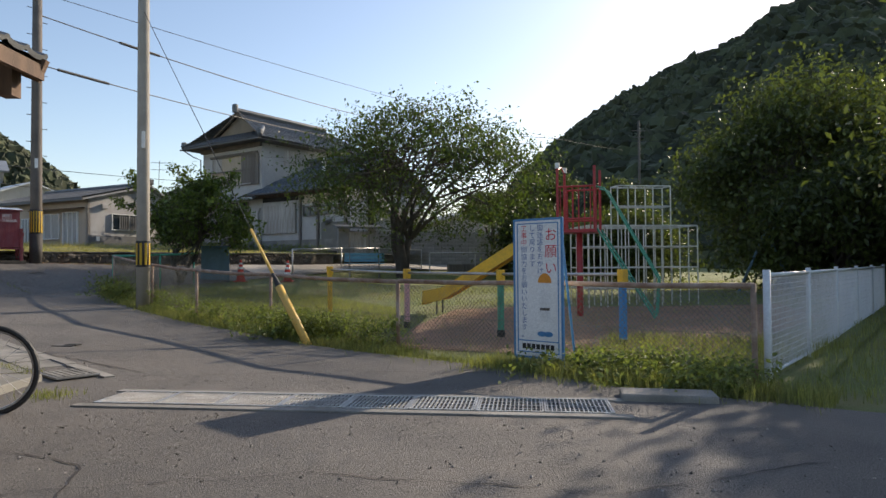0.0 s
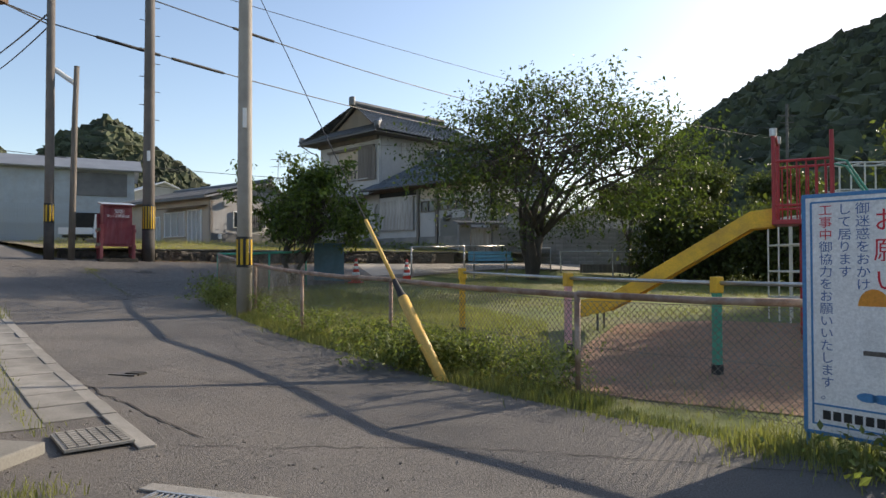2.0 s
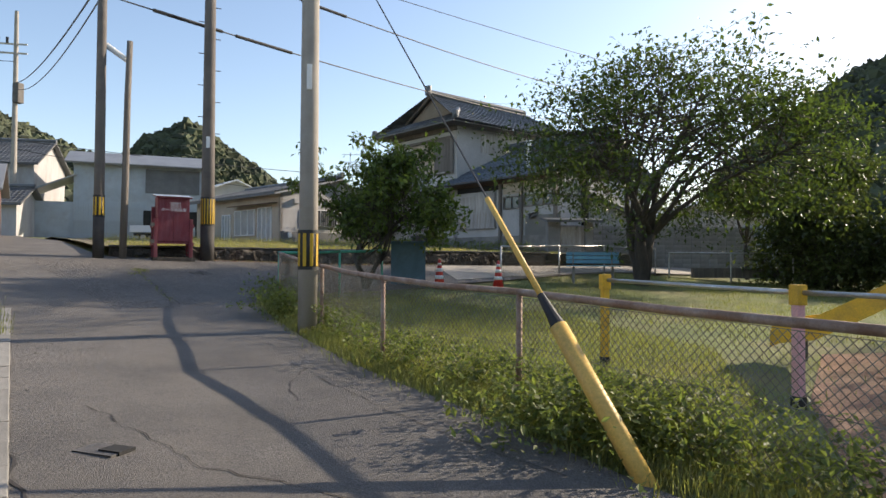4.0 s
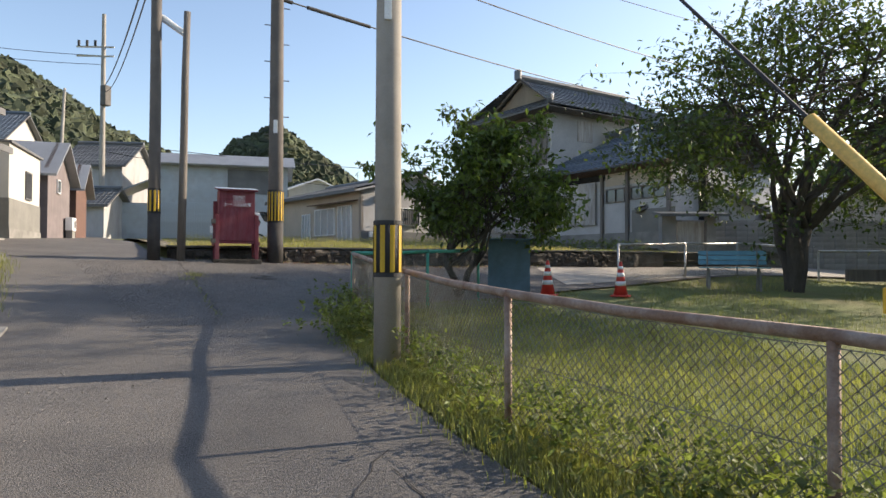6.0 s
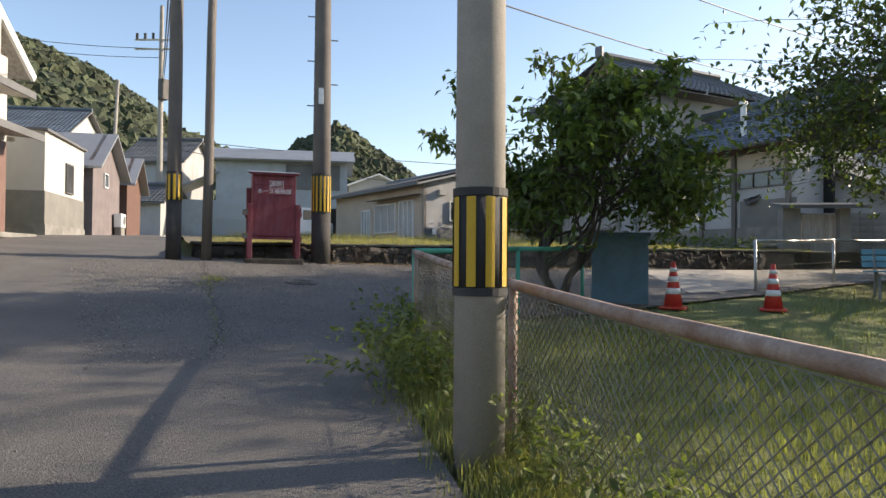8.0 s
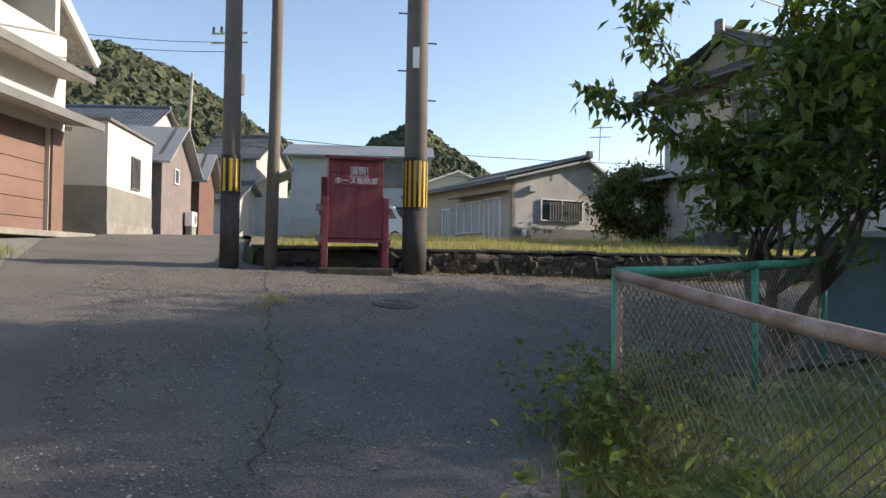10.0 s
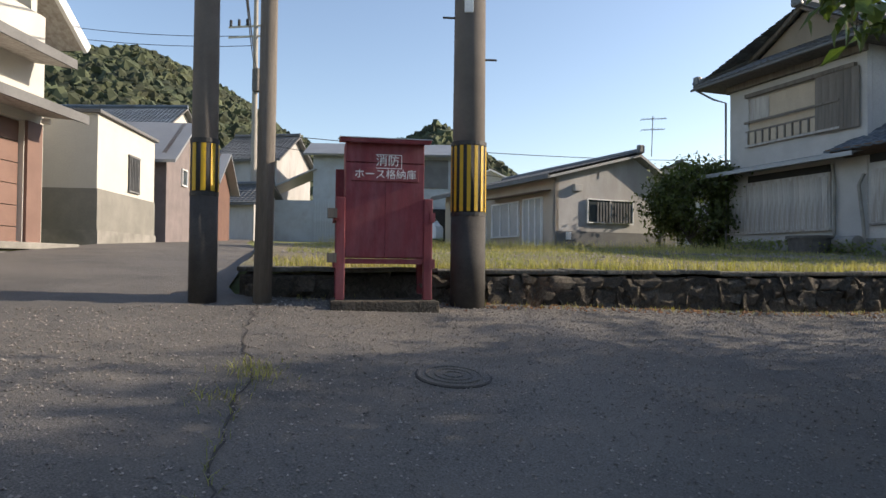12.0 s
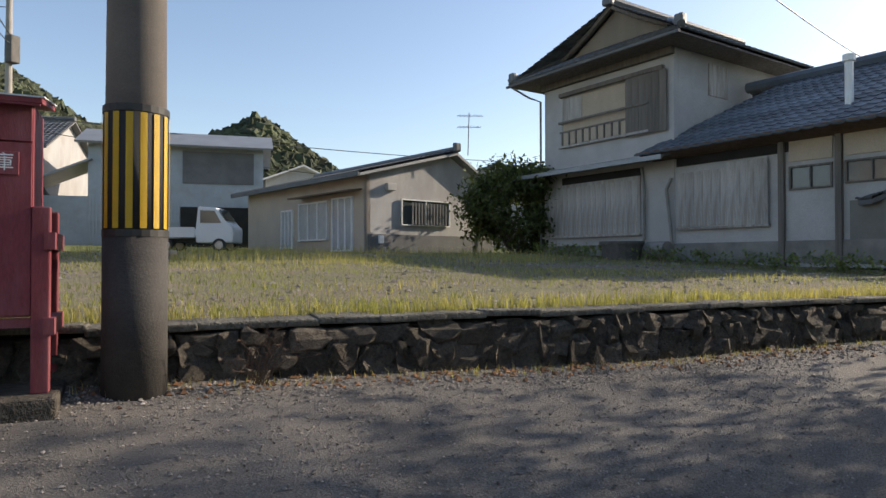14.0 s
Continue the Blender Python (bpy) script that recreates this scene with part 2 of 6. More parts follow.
def part(name, bm, material, parent=None, label="", smooth=False):
    """Links a bmesh as one mesh object, under a thing or part where one is given."""
    me = bpy.data.meshes.new(name)
    bmesh.ops.recalc_face_normals(bm, faces=bm.faces)
    bm.to_mesh(me)
    bm.free()
    ob = finish(new(name, me), material, smooth)
    if parent:
        ob.parent = parent
    if label:
        ob["label"] = label
    return ob


def arr(name, verts, faces, material, parent=None, smooth=False):
    """One mesh from arrays of corners and faces."""
    me = bpy.data.meshes.new(name)
    me.from_pydata(np.asarray(verts).tolist(), [], np.asarray(faces).tolist() if isinstance(faces, np.ndarray) else faces)
    ob = finish(new(name, me), material, smooth)
    if parent:
        ob.parent = parent
    return ob


def box(bm, size, m=Matrix(), bevel=0.0):
    g = bmesh.ops.create_cube(bm, size=1.0, matrix=m @ Matrix.Diagonal((*size, 1)))
    if bevel:
        bmesh.ops.bevel(bm, geom=list({e for v in g["verts"] for e in v.link_edges}), offset=bevel, segments=2, affect="EDGES", profile=0.6)
    return bm


def nbox(size, m=Matrix(), bevel=0.0):
    return box(bmesh.new(), size, m, bevel)


def tube(bm, pts, r, sides=8, r1=None, caps=True):
    """A round bar through points, tapering from r to r1."""
    pts = [Vector(p) for p in pts]
    r1 = r if r1 is None else r1
    rings = []
    side = None
    for k, p in enumerate(pts):
        d = (pts[min(k + 1, len(pts) - 1)] - pts[max(k - 1, 0)]).normalized()
        if side is None:
            side = d.orthogonal().normalized()
        side = (side - d * side.dot(d)).normalized()
        up = d.cross(side)
        rad = r + (r1 - r) * k / (len(pts) - 1)
        rings.append([bm.verts.new(p + rad * (math.cos(a) * side + math.sin(a) * up)) for a in (2 * math.pi * j / sides for j in range(sides))])
    for a, b in zip(rings, rings[1:]):
        for j in range(sides):
            bm.faces.new((a[j], a[(j + 1) % sides], b[(j + 1) % sides], b[j]))
    if caps:
        bm.faces.new(rings[0][::-1])
        bm.faces.new(rings[-1])
    return bm


def ntube(pts, r, sides=8, r1=None):
    return tube(bmesh.new(), pts, r, sides, r1)


def prism(pts, z0, z1):
    """A block over a plan outline."""
    bm = bmesh.new()
    lo = [bm.verts.new((x, y, z0)) for x, y in pts]
    hi = [bm.verts.new((x, y, z1)) for x, y in pts]
    bm.faces.new(lo[::-1])
    bm.faces.new(hi)
    for k in range(len(pts)):
        j = (k + 1) % len(pts)
        bm.faces.new((lo[k], lo[j], hi[j], hi[k]))
    return bm


def empty(name, m, label="", category="", group="", kind=""):
    ob = new(name)
    ob.matrix_world = m
    ob.empty_display_size = 0.2
    return tagged(ob, label, category, group, kind)


def frame_at(x, y, z, dx, dy):
    """A pose whose x axis runs along the plan direction (dx, dy)."""
    return pose(x, y, z, 0, 0, math.degrees(math.atan2(dy, dx)))


def sheet(name, pts, lift, material, cell=0.6, parent=None, bumps=0.0, zf=ground_z):
    """A piece of ground over a plan outline, following the slope."""
    bm = bmesh.new()
    bm.faces.new([bm.verts.new((x, y, 0)) for x, y in pts])
    xs, ys = [p[0] for p in pts], [p[1] for p in pts]
    for lo, hi, axis in ((min(xs), max(xs), (1, 0, 0)), (min(ys), max(ys), (0, 1, 0))):
        c = lo + cell
        while c < hi:
            bmesh.ops.bisect_plane(bm, geom=bm.verts[:] + bm.edges[:] + bm.faces[:], plane_co=Vector(axis) * c, plane_no=axis)
            c += cell
    for v in bm.verts:
        x, y = v.co.x, v.co.y
        v.co.z = zf(x, y) + lift + (bumps * noise.noise((x * 0.8, y * 0.8, 0)) if bumps else 0)
    return part(name, bm, material, parent, smooth=True)


def text(body, size, m, material, parent, name="lettering"):
    cu = bpy.data.curves.new("lettering", "FONT")
    cu.body, cu.size, cu.align_x, cu.align_y, cu.resolution_u = body, size, "CENTER", "CENTER", 2
    ob = new("lettering_tmp", cu)
    me = bpy.data.meshes.new_from_object(ob.evaluated_get(bpy.context.evaluated_depsgraph_get()))
    bpy.data.objects.remove(ob)
    me.name = name
    t = finish(new(name, me), material)
    t.parent = parent
    t.matrix_basis = m
    return t


# ---- ground ----
def far_ground():
    vs, fs = [], []
    radii = [0, 3, 6, 9, 12, 15, 18, 21, 24, 27, 30, 34, 38, 43, 50, 60, 80, 120, 250, 600, 1500, 4000]
    n = 72
    for r in radii:
        for k in range(n):
            a = 2 * math.pi * k / n
            x, y = -5 + r * math.cos(a), 16 + r * math.sin(a)
            vs.append((x, y, ground_z(x, y) - 0.07))
    for i in range(len(radii) - 1):
        for k in range(n):
            j = (k + 1) % n
            fs.append((i * n + k, i * n + j, (i + 1) * n + j, (i + 1) * n + k))
    return tagged(arr("ground", vs, fs, M_TURF, smooth=True), "grassy ground reaching away in all directions", "ground", kind="structure")


far_ground()
WALL_P, WALL_D = Vector((-13.2, 21.1)), Vector((0.71, 0.704))


def wall_at(s, off=0.0):
    """Plan place s metres along the foot of the retaining wall from the hose cabinet, off metres into the road."""
    p = WALL_P + WALL_D * s + Vector((0.704, -0.71)) * off
    return p.x, p.y


road_edge = [(9, 2.6), (2.9, 5.5), (1.4, 6.5), (0.5, 7.7), (-0.75, 8.75), (-2.0, 9.75), (-3.2, 11.0), (-4.9, 12.6), (-6.1, 13.9), (-7.5, 15.6), (-8.3, 16.6), (-8.6, 17.3), (-8.3, 18.6), (-6.9, 21.0), (-5.2, 24.2), (-3.6, 27.6), (-1.6, 30.6), (4, 37)]
road = sheet("road", [(-3, -12), (9, -12), *road_edge, (0.5, 37.5), wall_at(8, -0.1), wall_at(-1.75, -0.1), (-15.1, 20.3), (-22, 26.2), (-29, 31.4), (-46, 45.5), (-47.5, 43.5), (-31.6, 30.6), (-28.3, 27.0), (-25.4, 24.0), (-22.6, 21.0), (-16, 17.4), (-8.95, 11.6), (-4.47, 7.50), (-5.6, 6.4), (-5.6, -12)], 0.0, M_ASPHALT, 0.7)
tagged(road, "cracked grey asphalt lane sloping gently uphill", "road", kind="structure")


def lot_z(x, y):
    """The vacant lot: level with the wall's cap, rising to the back."""
    d = -0.704 * (x - WALL_P.x) + 0.71 * (y - WALL_P.y)
    return 1.57 + float(np.interp(d, [0, 2, 14], [0.0, 0.06, 0.62])) + 0.03 * noise.noise((x * 0.5, y * 0.5, 3))


lot = sheet("lot_ground", [wall_at(-1.7, -0.12), wall_at(14, -0.12), (3, 42), (-12, 52), (-38, 52), (-36, 38.0), (-28.8, 31.6), (-22.1, 26.5), (-15.3, 20.6)], 0.0, M_LOT, 0.8, zf=lot_z)
tagged(lot, "vacant lot of gravel and dry grass above the road", "ground", kind="structure")
tagged(sheet("playground_ground", [(2.9, 6.2), *[(x + 0.05, y + 0.05) for x, y in road_edge[3:17]], (3, 33), (16, 33), (16, 22)], -0.03, M_TURF, 0.8), "worn playground turf with patches of bare earth", "ground", kind="structure")
tagged(sheet("bare_earth", [(-1.0, 9.7), (-0.6, 12.4), (0.2, 15.0), (2.0, 15.8), (4.5, 15.0), (7.2, 14.8), (6.6, 12.0), (3.0, 8.4), (1.0, 8.9)], -0.02, M_SOIL, 0.6), "bare reddish earth worn around the slide", "ground", kind="structure")
tagged(sheet("sandy_lane", [(-6.3, 23.2), (-4.6, 26.2), (-2.6, 29.6), (3.5, 36.6), (1.2, 37.4), wall_at(9.0, 0.3), wall_at(7.4, 0.4)], 0.006, M_SAND, 0.8), "pale sandy surface of the side lane", "ground", kind="structure")

# ---- retaining wall ----
rwall = empty("wall_retaining", frame_at(*wall_at(0), 1.15, *WALL_D), "low retaining wall of dark mossy field stones", "wall", kind="structure")
part("core", nbox((13.8, 0.3, 0.5), pose(5.2, 0.2, 0.12)), M_STONE, rwall)
cap = bmesh.new()
random.seed(5)
x = -1.72
while x < 12:
    w = random.uniform(0.35, 0.8)
    box(cap, (w + 0.01, 0.3, 0.05), pose(x + w / 2, 0.125 + random.uniform(-0.018, 0.018), 0.428 + random.uniform(-0.009, 0.009), random.uniform(-2, 2), random.uniform(-1.2, 1.2), random.uniform(-2, 2)), 0.014)
    x += w
part("cap", cap, mat("mossy coping", (0.17, 0.16, 0.135), (0.11, 0.105, 0.09), 2.5, 0.95, bump=0.9, fine=30, speck=0.5), rwall, "worn mossy concrete coping")

# ---- hills ----
def hill(name, label, r0, r1, prof, seed, clumps, size):
    """A wooded hill that stands from r0 to r1 metres off; prof: bearing in degrees and height in metres of its crest."""
    rng = np.random.default_rng(seed)
    bs, hs = zip(*prof)
    cx, cy = -5.0, 12.0

    def height(b, f):
        return np.interp(b, bs, hs) * (r0 + (r1 - r0) * f) / r1 * (0.25 + 0.75 * np.sin(np.clip(f * 1.05, 0, 1) * math.pi / 2)) * min(1.0, f * 14)

    nb, nr = 60, 14
    vs, fs = [], []
    for i in range(nr + 1):
        f = i / nr
        for k in range(nb + 1):
            b = bs[0] + (bs[-1] - bs[0]) * k / nb
            r = r0 + (r1 - r0) * f
            vs.append((cx + r * math.sin(radians(b)), cy + r * math.cos(radians(b)), height(b, f)))
    for i in range(nr):
        for k in range(nb):
            a = i * (nb + 1) + k
            fs.append((a, a + 1, a + nb + 2, a + nb + 1))
    ob = tagged(arr(name, vs, fs, M_HILL, smooth=True), label, "hill", kind="structure")
    bm = bmesh.new()
    bmesh.ops.create_icosphere(bm, subdivisions=2, radius=1)
    base = np.array([v.co[:] for v in bm.verts])
    tri = np.array([[v.index for v in f.verts] for f in bm.faces])
    bm.free()
    av, af = [], []
    for c in range(clumps):
        b = rng.uniform(bs[0], bs[-1])
        f = rng.uniform(0, 1) ** 0.75
        r = r0 + (r1 - r0) * f
        s = size * rng.uniform(0.5, 1.25)
        rough = 1 + 0.85 * (rng.random(len(base)) - 0.5)
        rough *= 1 + 0.2 * np.sin(base @ rng.normal(size=3) * 4)
        p = base * rough[:, None] * s * np.array([1, 1, rng.uniform(0.7, 1.2)])
        p = p + [cx + r * math.sin(radians(b)), cy + r * math.cos(radians(b)), height(b, f) - 0.15 * s]
        af.append(tri + len(base) * c)
        av.append(p)
    t = arr("trees", np.concatenate(av), np.concatenate(af), M_HILL, ob)
    t["kind"] = "stuff"
    return ob


hill("hill_right", "steep dark wooded hill in backlight", 70, 210, [(6, 0), (8.6, 20), (10, 29), (12.5, 38), (16, 47), (19, 54), (24, 62), (28, 67), (31, 74), (35, 76), (40, 68), (48, 55), (60, 45), (80, 25), (95, 0)], 3, 8000, 2.1)
hill("hill_left", "green wooded hill in sunlight", 90, 250, [(-100, 0), (-85, 45), (-72, 64), (-64, 68), (-60, 71), (-55, 63), (-52, 55), (-49.5, 47), (-46, 40), (-41, 31), (-36, 15), (-32, 0)], 4, 10000, 2.0)
hill("hill_middle", "small round wooded hill behind the houses", 150, 190, [(-46, 0), (-42, 24), (-39, 34), (-36, 39), (-33.5, 33), (-30.5, 26), (-28, 19), (-24, 0)], 6, 2600, 1.7)


# ---- roofs and walls of houses ----
def tiled(p00, p10, p11, p01, material, parent, name="tiles", tw=0.28, tl=0.26, rise=0.035):
    """Rows of curved roof tiles over a four-sided slope: p00 to p10 along the eave, p01 to p11 along the top."""
    p00, p10, p11, p01 = (np.array(p, float) for p in (p00, p10, p11, p01))
    nx = max(2, round(max(np.linalg.norm(p10 - p00), np.linalg.norm(p11 - p01)) / tw))
    ny = max(1, round(np.linalg.norm((p01 + p11 - p00 - p10) / 2) / tl))
    nrm = np.cross(p10 - p00, p01 - p00)
    nrm = nrm / np.linalg.norm(nrm) * (1 if nrm[2] > 0 else -1)
    w = np.array([0.0, 0.25, 0.5, 0.72, 0.84, 0.93])
    h = np.array([0.45, 0.12, 0.0, 0.25, 1.0, 0.95])
    us = np.concatenate([(k + w) / nx for k in range(nx)] + [[1.0]])
    hw = np.concatenate([h] * nx + [[0.45]]) * rise
    vs, fs = [], []
    for j in range(ny):
        for e, (v, lift) in enumerate(((j / ny, 0.028), ((j + 1.05) / ny, 0.0))):
            v = min(v, 1.0)
            row = (p00 + (p10 - p00) * us[:, None]) * (1 - v) + (p01 + (p11 - p01) * us[:, None]) * v
            vs.append(row + nrm * (hw + lift)[:, None])
            if e == 0:
                vs.append(row + nrm * (hw - 0.02)[:, None])
    m = len(us)
    for j in range(ny):
        o = 3 * j * m
        for k in range(m - 1):
            fs.append((o + k, o + k + 1, o + 2 * m + k + 1, o + 2 * m + k))
            fs.append((o + m + k, o + m + k + 1, o + k + 1, o + k))
    t = arr(name, np.concatenate(vs), fs, material, parent)
    t["kind"] = "stuff"
    return t


def wall_with(bm, x0, x1, z0, z1, y, t, holes):
    """A wall along x with thickness t behind y, and rectangular holes (x0, x1, z0, z1) through it."""
    xs = sorted({x0, x1, *[h[0] for h in holes], *[h[1] for h in holes]})
    for a, b in zip(xs, xs[1:]):
        cuts = sorted((h[2], h[3]) for h in holes if h[0] <= a and h[1] >= b)
        lo = z0
        for c0, c1 in cuts + [(z1, z1)]:
            if c0 > lo + 1e-4:
                box(bm, (b - a, t, c0 - lo), pose((a + b) / 2, y + t / 2, (lo + c0) / 2))
            lo = c1
    bmesh.ops.remove_doubles(bm, verts=bm.verts, dist=1e-4)
    return bm


def window(parent, x0, x1, z0, z1, y, panes=2, glass=None, frame_m=None, fr=0.045, depth=0.07):
    """A framed window in a wall along x, its face at y; returns the frame."""
    bm = bmesh.new()
    w, h = x1 - x0, z1 - z0
    for cx, cz, sx, sz in (((x0 + x1) / 2, z0 + fr / 2, w, fr), ((x0 + x1) / 2, z1 - fr / 2, w, fr), (x0 + fr / 2, (z0 + z1) / 2, fr, h - 2 * fr), (x1 - fr / 2, (z0 + z1) / 2, fr, h - 2 * fr)):
        box(bm, (sx, depth, sz), pose(cx, y + depth / 2 - 0.02, cz))
    for k in range(1, panes):
        box(bm, (fr * 0.8, depth * 0.8, h - 2 * fr), pose(x0 + w * k / panes, y + depth / 2 - 0.015, (z0 + z1) / 2))
    f = part("window", bm, frame_m or M_WHITE, parent)
    for k in range(panes):
        a, b = x0 + fr + (w - 2 * fr) * k / panes, x0 + fr + (w - 2 * fr) * (k + 1) / panes
        part("pane", nbox((b - a, 0.008, h - 2 * fr), pose((a + b) / 2, y + depth / 2 + 0.008 * (k % 2), (z0 + z1) / 2)), glass or M_GLASS, f)
    return f


def boards(parent, x0, x1, z0, z1, y, w, material, name="board", seed=1, gap=0.004, t=0.018):
    """Upright boards side by side, each its own piece."""
    rng = random.Random(seed)
    n = max(1, round((x1 - x0) / w))
    w = (x1 - x0) / n
    me = None
    for k in range(n):
        if me is None:
            me = part(name, nbox((w - gap, t, z1 - z0)), material, parent)
            ob, data = me, me.data
        else:
            ob = new(name, data)
            ob.parent = parent
        ob.matrix_basis = pose(x0 + (k + 0.5) * w, y + rng.uniform(-0.004, 0.004), (z0 + z1) / 2, 0, rng.uniform(-0.15, 0.15), 0)


# ---- two-storey house on the lot ----
house = empty("house", frame_at(-14.35, 41.46, 2.2, 0.817, -0.578) @ Matrix.Scale(1.07, 4), "old two-storey plastered house with boarded windows and tiled roofs", "house")
# heights below are above the house's foot
bm = wall_with(bmesh.new(), 0, 5.02, 0.0, 5.75, 0, 0.18, [(0.82, 4.15, 3.35, 4.98)])
part("wall", bm, M_PLASTER, house)
part("side_wall", nbox((0.18, 7.5, 5.75), pose(4.92, 3.95, 2.875)), M_PLASTER, house)
part("side_wall", nbox((0.18, 7.5, 5.75), pose(0.09, 3.95, 2.875)), M_PLASTER, house)
part("back_wall", nbox((5.0, 0.18, 5.75), pose(2.5, 7.79, 2.875)), M_PLASTER, house)
# black panel behind the window, painted as the unlit room
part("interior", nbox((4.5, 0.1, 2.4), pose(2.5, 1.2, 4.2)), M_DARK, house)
bm = wall_with(bmesh.new(), 5.02, 11.1, -0.35, 2.75, 0.02, 0.16, [(8.1, 9.05, 1.4, 1.95), (9.3, 10.9, 1.45, 1.95)])
part("annex_wall", bm, M_PLASTER, house, "grey plaster wall of the low wing")
part("annex_end", nbox((0.16, 6.0, 3.0), pose(11.02, 3.1, 1.15)), M_PLASTER, house)
# the wing's unlit room, again as a black panel
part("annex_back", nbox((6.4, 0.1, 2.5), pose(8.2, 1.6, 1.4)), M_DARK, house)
part("footing", nbox((11.7, 0.06, 0.5), pose(5.8, -0.01, 0.0)), M_CONC, house)
part("lower_panel", nbox((1.9, 0.02, 1.25), pose(10.35, -0.005, 0.45)), M_GREYPLINTH, house, "darker cement panel")
# upper window: half boarded
part("board_panel", nbox((2.6, 0.03, 1.6), pose(2.1, 0.05, 4.17)), M_BOARD, house, "faded plywood sheet")
part("board_panel", nbox((0.8, 0.02, 0.74), pose(1.24, 0.03, 4.6)), M_PALEWOOD, house)
rail = part("window_rail", nbox((3.5, 0.06, 0.06), pose(2.5, -0.1, 4.18)), M_OLDWOOD, house)
part("window_rail", nbox((3.5, 0.06, 0.06), pose(2.5, -0.1, 3.4)), M_PALEWOOD, house)
for k in range(9):
    part("baluster", nbox((0.05, 0.03, 0.4), pose(0.9 + k * 0.29, -0.09, 3.65)), M_OLDWOOD, house)
    part("baluster_panel", nbox((0.2, 0.02, 0.36), pose(1.04 + k * 0.29, -0.06, 3.65)), M_BOARD, house)
part("window_rail", nbox((2.7, 0.04, 0.05), pose(2.15, -0.09, 3.87)), M_OLDWOOD, house)
part("window_head", nbox((3.95, 0.14, 0.12), pose(2.75, -0.06, 5.06)), M_OLDWOOD, house)
boards(house, 3.45, 4.85, 3.32, 5.0, -0.09, 0.23, M_OLDWOOD, "shutter_board", 3)
# lower shutters
part("shutter_frame", nbox((3.9, 0.05, 1.66), pose(1.97, -0.02, 1.36)), M_PALEWOOD, house)
boards(house, 0.05, 0.8, 0.6, 2.15, -0.06, 0.19, M_PALEWOOD, "shutter_board", 4)
boards(house, 0.9, 3.85, 0.58, 2.08, -0.06, 0.2, M_PALEWOOD, "shutter_board", 5)
part("shutter_sill", nbox((3.95, 0.12, 0.05), pose(1.97, -0.07, 0.53)), M_PALEWOOD, house)
# black strip: shade behind the transom is put into its colour
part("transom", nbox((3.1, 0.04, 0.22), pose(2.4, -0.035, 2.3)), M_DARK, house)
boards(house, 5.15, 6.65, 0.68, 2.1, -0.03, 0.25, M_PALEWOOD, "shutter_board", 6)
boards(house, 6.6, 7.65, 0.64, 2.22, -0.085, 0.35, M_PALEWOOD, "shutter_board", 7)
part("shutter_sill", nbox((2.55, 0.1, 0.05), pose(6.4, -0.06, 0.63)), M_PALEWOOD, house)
# black transom strip over the wing's shutters, shade as colour
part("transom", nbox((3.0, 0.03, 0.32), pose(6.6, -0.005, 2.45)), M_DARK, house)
window(house, 8.1, 9.05, 1.4, 1.95, 0, 2, M_GLASS, M_OLDWOOD)
part("fanlight", nbox((0.95, 0.03, 0.5), pose(8.58, 0.0, 2.3)), M_BOARD, house)
window(house, 9.3, 10.9, 1.45, 1.95, 0, 3, M_GLASS, M_OLDWOOD)
part("fanlight", nbox((1.6, 0.03, 0.5), pose(10.1, 0.0, 2.3)), M_BOARD, house)
for px in (7.95, 9.2, 11.05):
    part("post", nbox((0.13, 0.12, 3.0), pose(px, -0.03, 1.15)), M_OLDWOOD, house)
# pent roof over the lower shutters
bm = bmesh.new()
box(bm, (5.9, 0.9, 0.06), pose(2.25, -0.35, 2.62, 14))
box(bm, (5.9, 0.06, 0.12), pose(2.25, -0.78, 2.5))
part("pent_roof", bm, M_ROOFSHEET, house, "rusted sheet pent roof")
for k in range(7):
    part("rafter", nbox((0.06, 0.8, 0.07), pose(-0.4 + k * 0.85, -0.35, 2.55, 14)), M_OLDWOOD, house)
# upper roof: hip below, gable above
E0, ER, ZE, ZR = -0.85, 5.87, 5.55, 7.55
HB = 6.35  # where the small gable starts
part("soffit", nbox((6.6, 9.2, 0.05), pose(2.51, 3.75, 5.58)), M_OLDWOOD, house)
part("eave_beam", nbox((5.1, 0.14, 0.2), pose(2.51, -0.08, 5.45)), M_OLDWOOD, house)
gw = (HB - ZE) / (ZR - ZE)
gl, gr = E0 + (2.51 - E0) * gw, ER - (ER - 2.51) * gw
tiled((E0, -0.85, ZE + 0.12), (ER, -0.85, ZE + 0.12), (gr, 0.55, HB), (gl, 0.55, HB), M_TILE, house, "roof_front")
bm = bmesh.new()
bm.faces.new([bm.verts.new(p) for p in ((gl + 0.1, 0.6, HB), (gr - 0.1, 0.6, HB), (2.51, 0.6, ZR - 0.1))])
bmesh.ops.solidify(bm, geom=bm.faces[:], thickness=0.08)
part("gable", bm, M_BOARD, house)
for a in ((gl - 0.05, HB + 0.02), (gr + 0.05, HB + 0.02)):
    part("bargeboard", ntube([(a[0], 0.42, a[1]), ((a[0] + 2.51) / 2, 0.42, (a[1] + ZR) / 2 - 0.06), (2.51, 0.42, ZR - 0.02)], 0.09, 6), M_OLDWOOD, house)
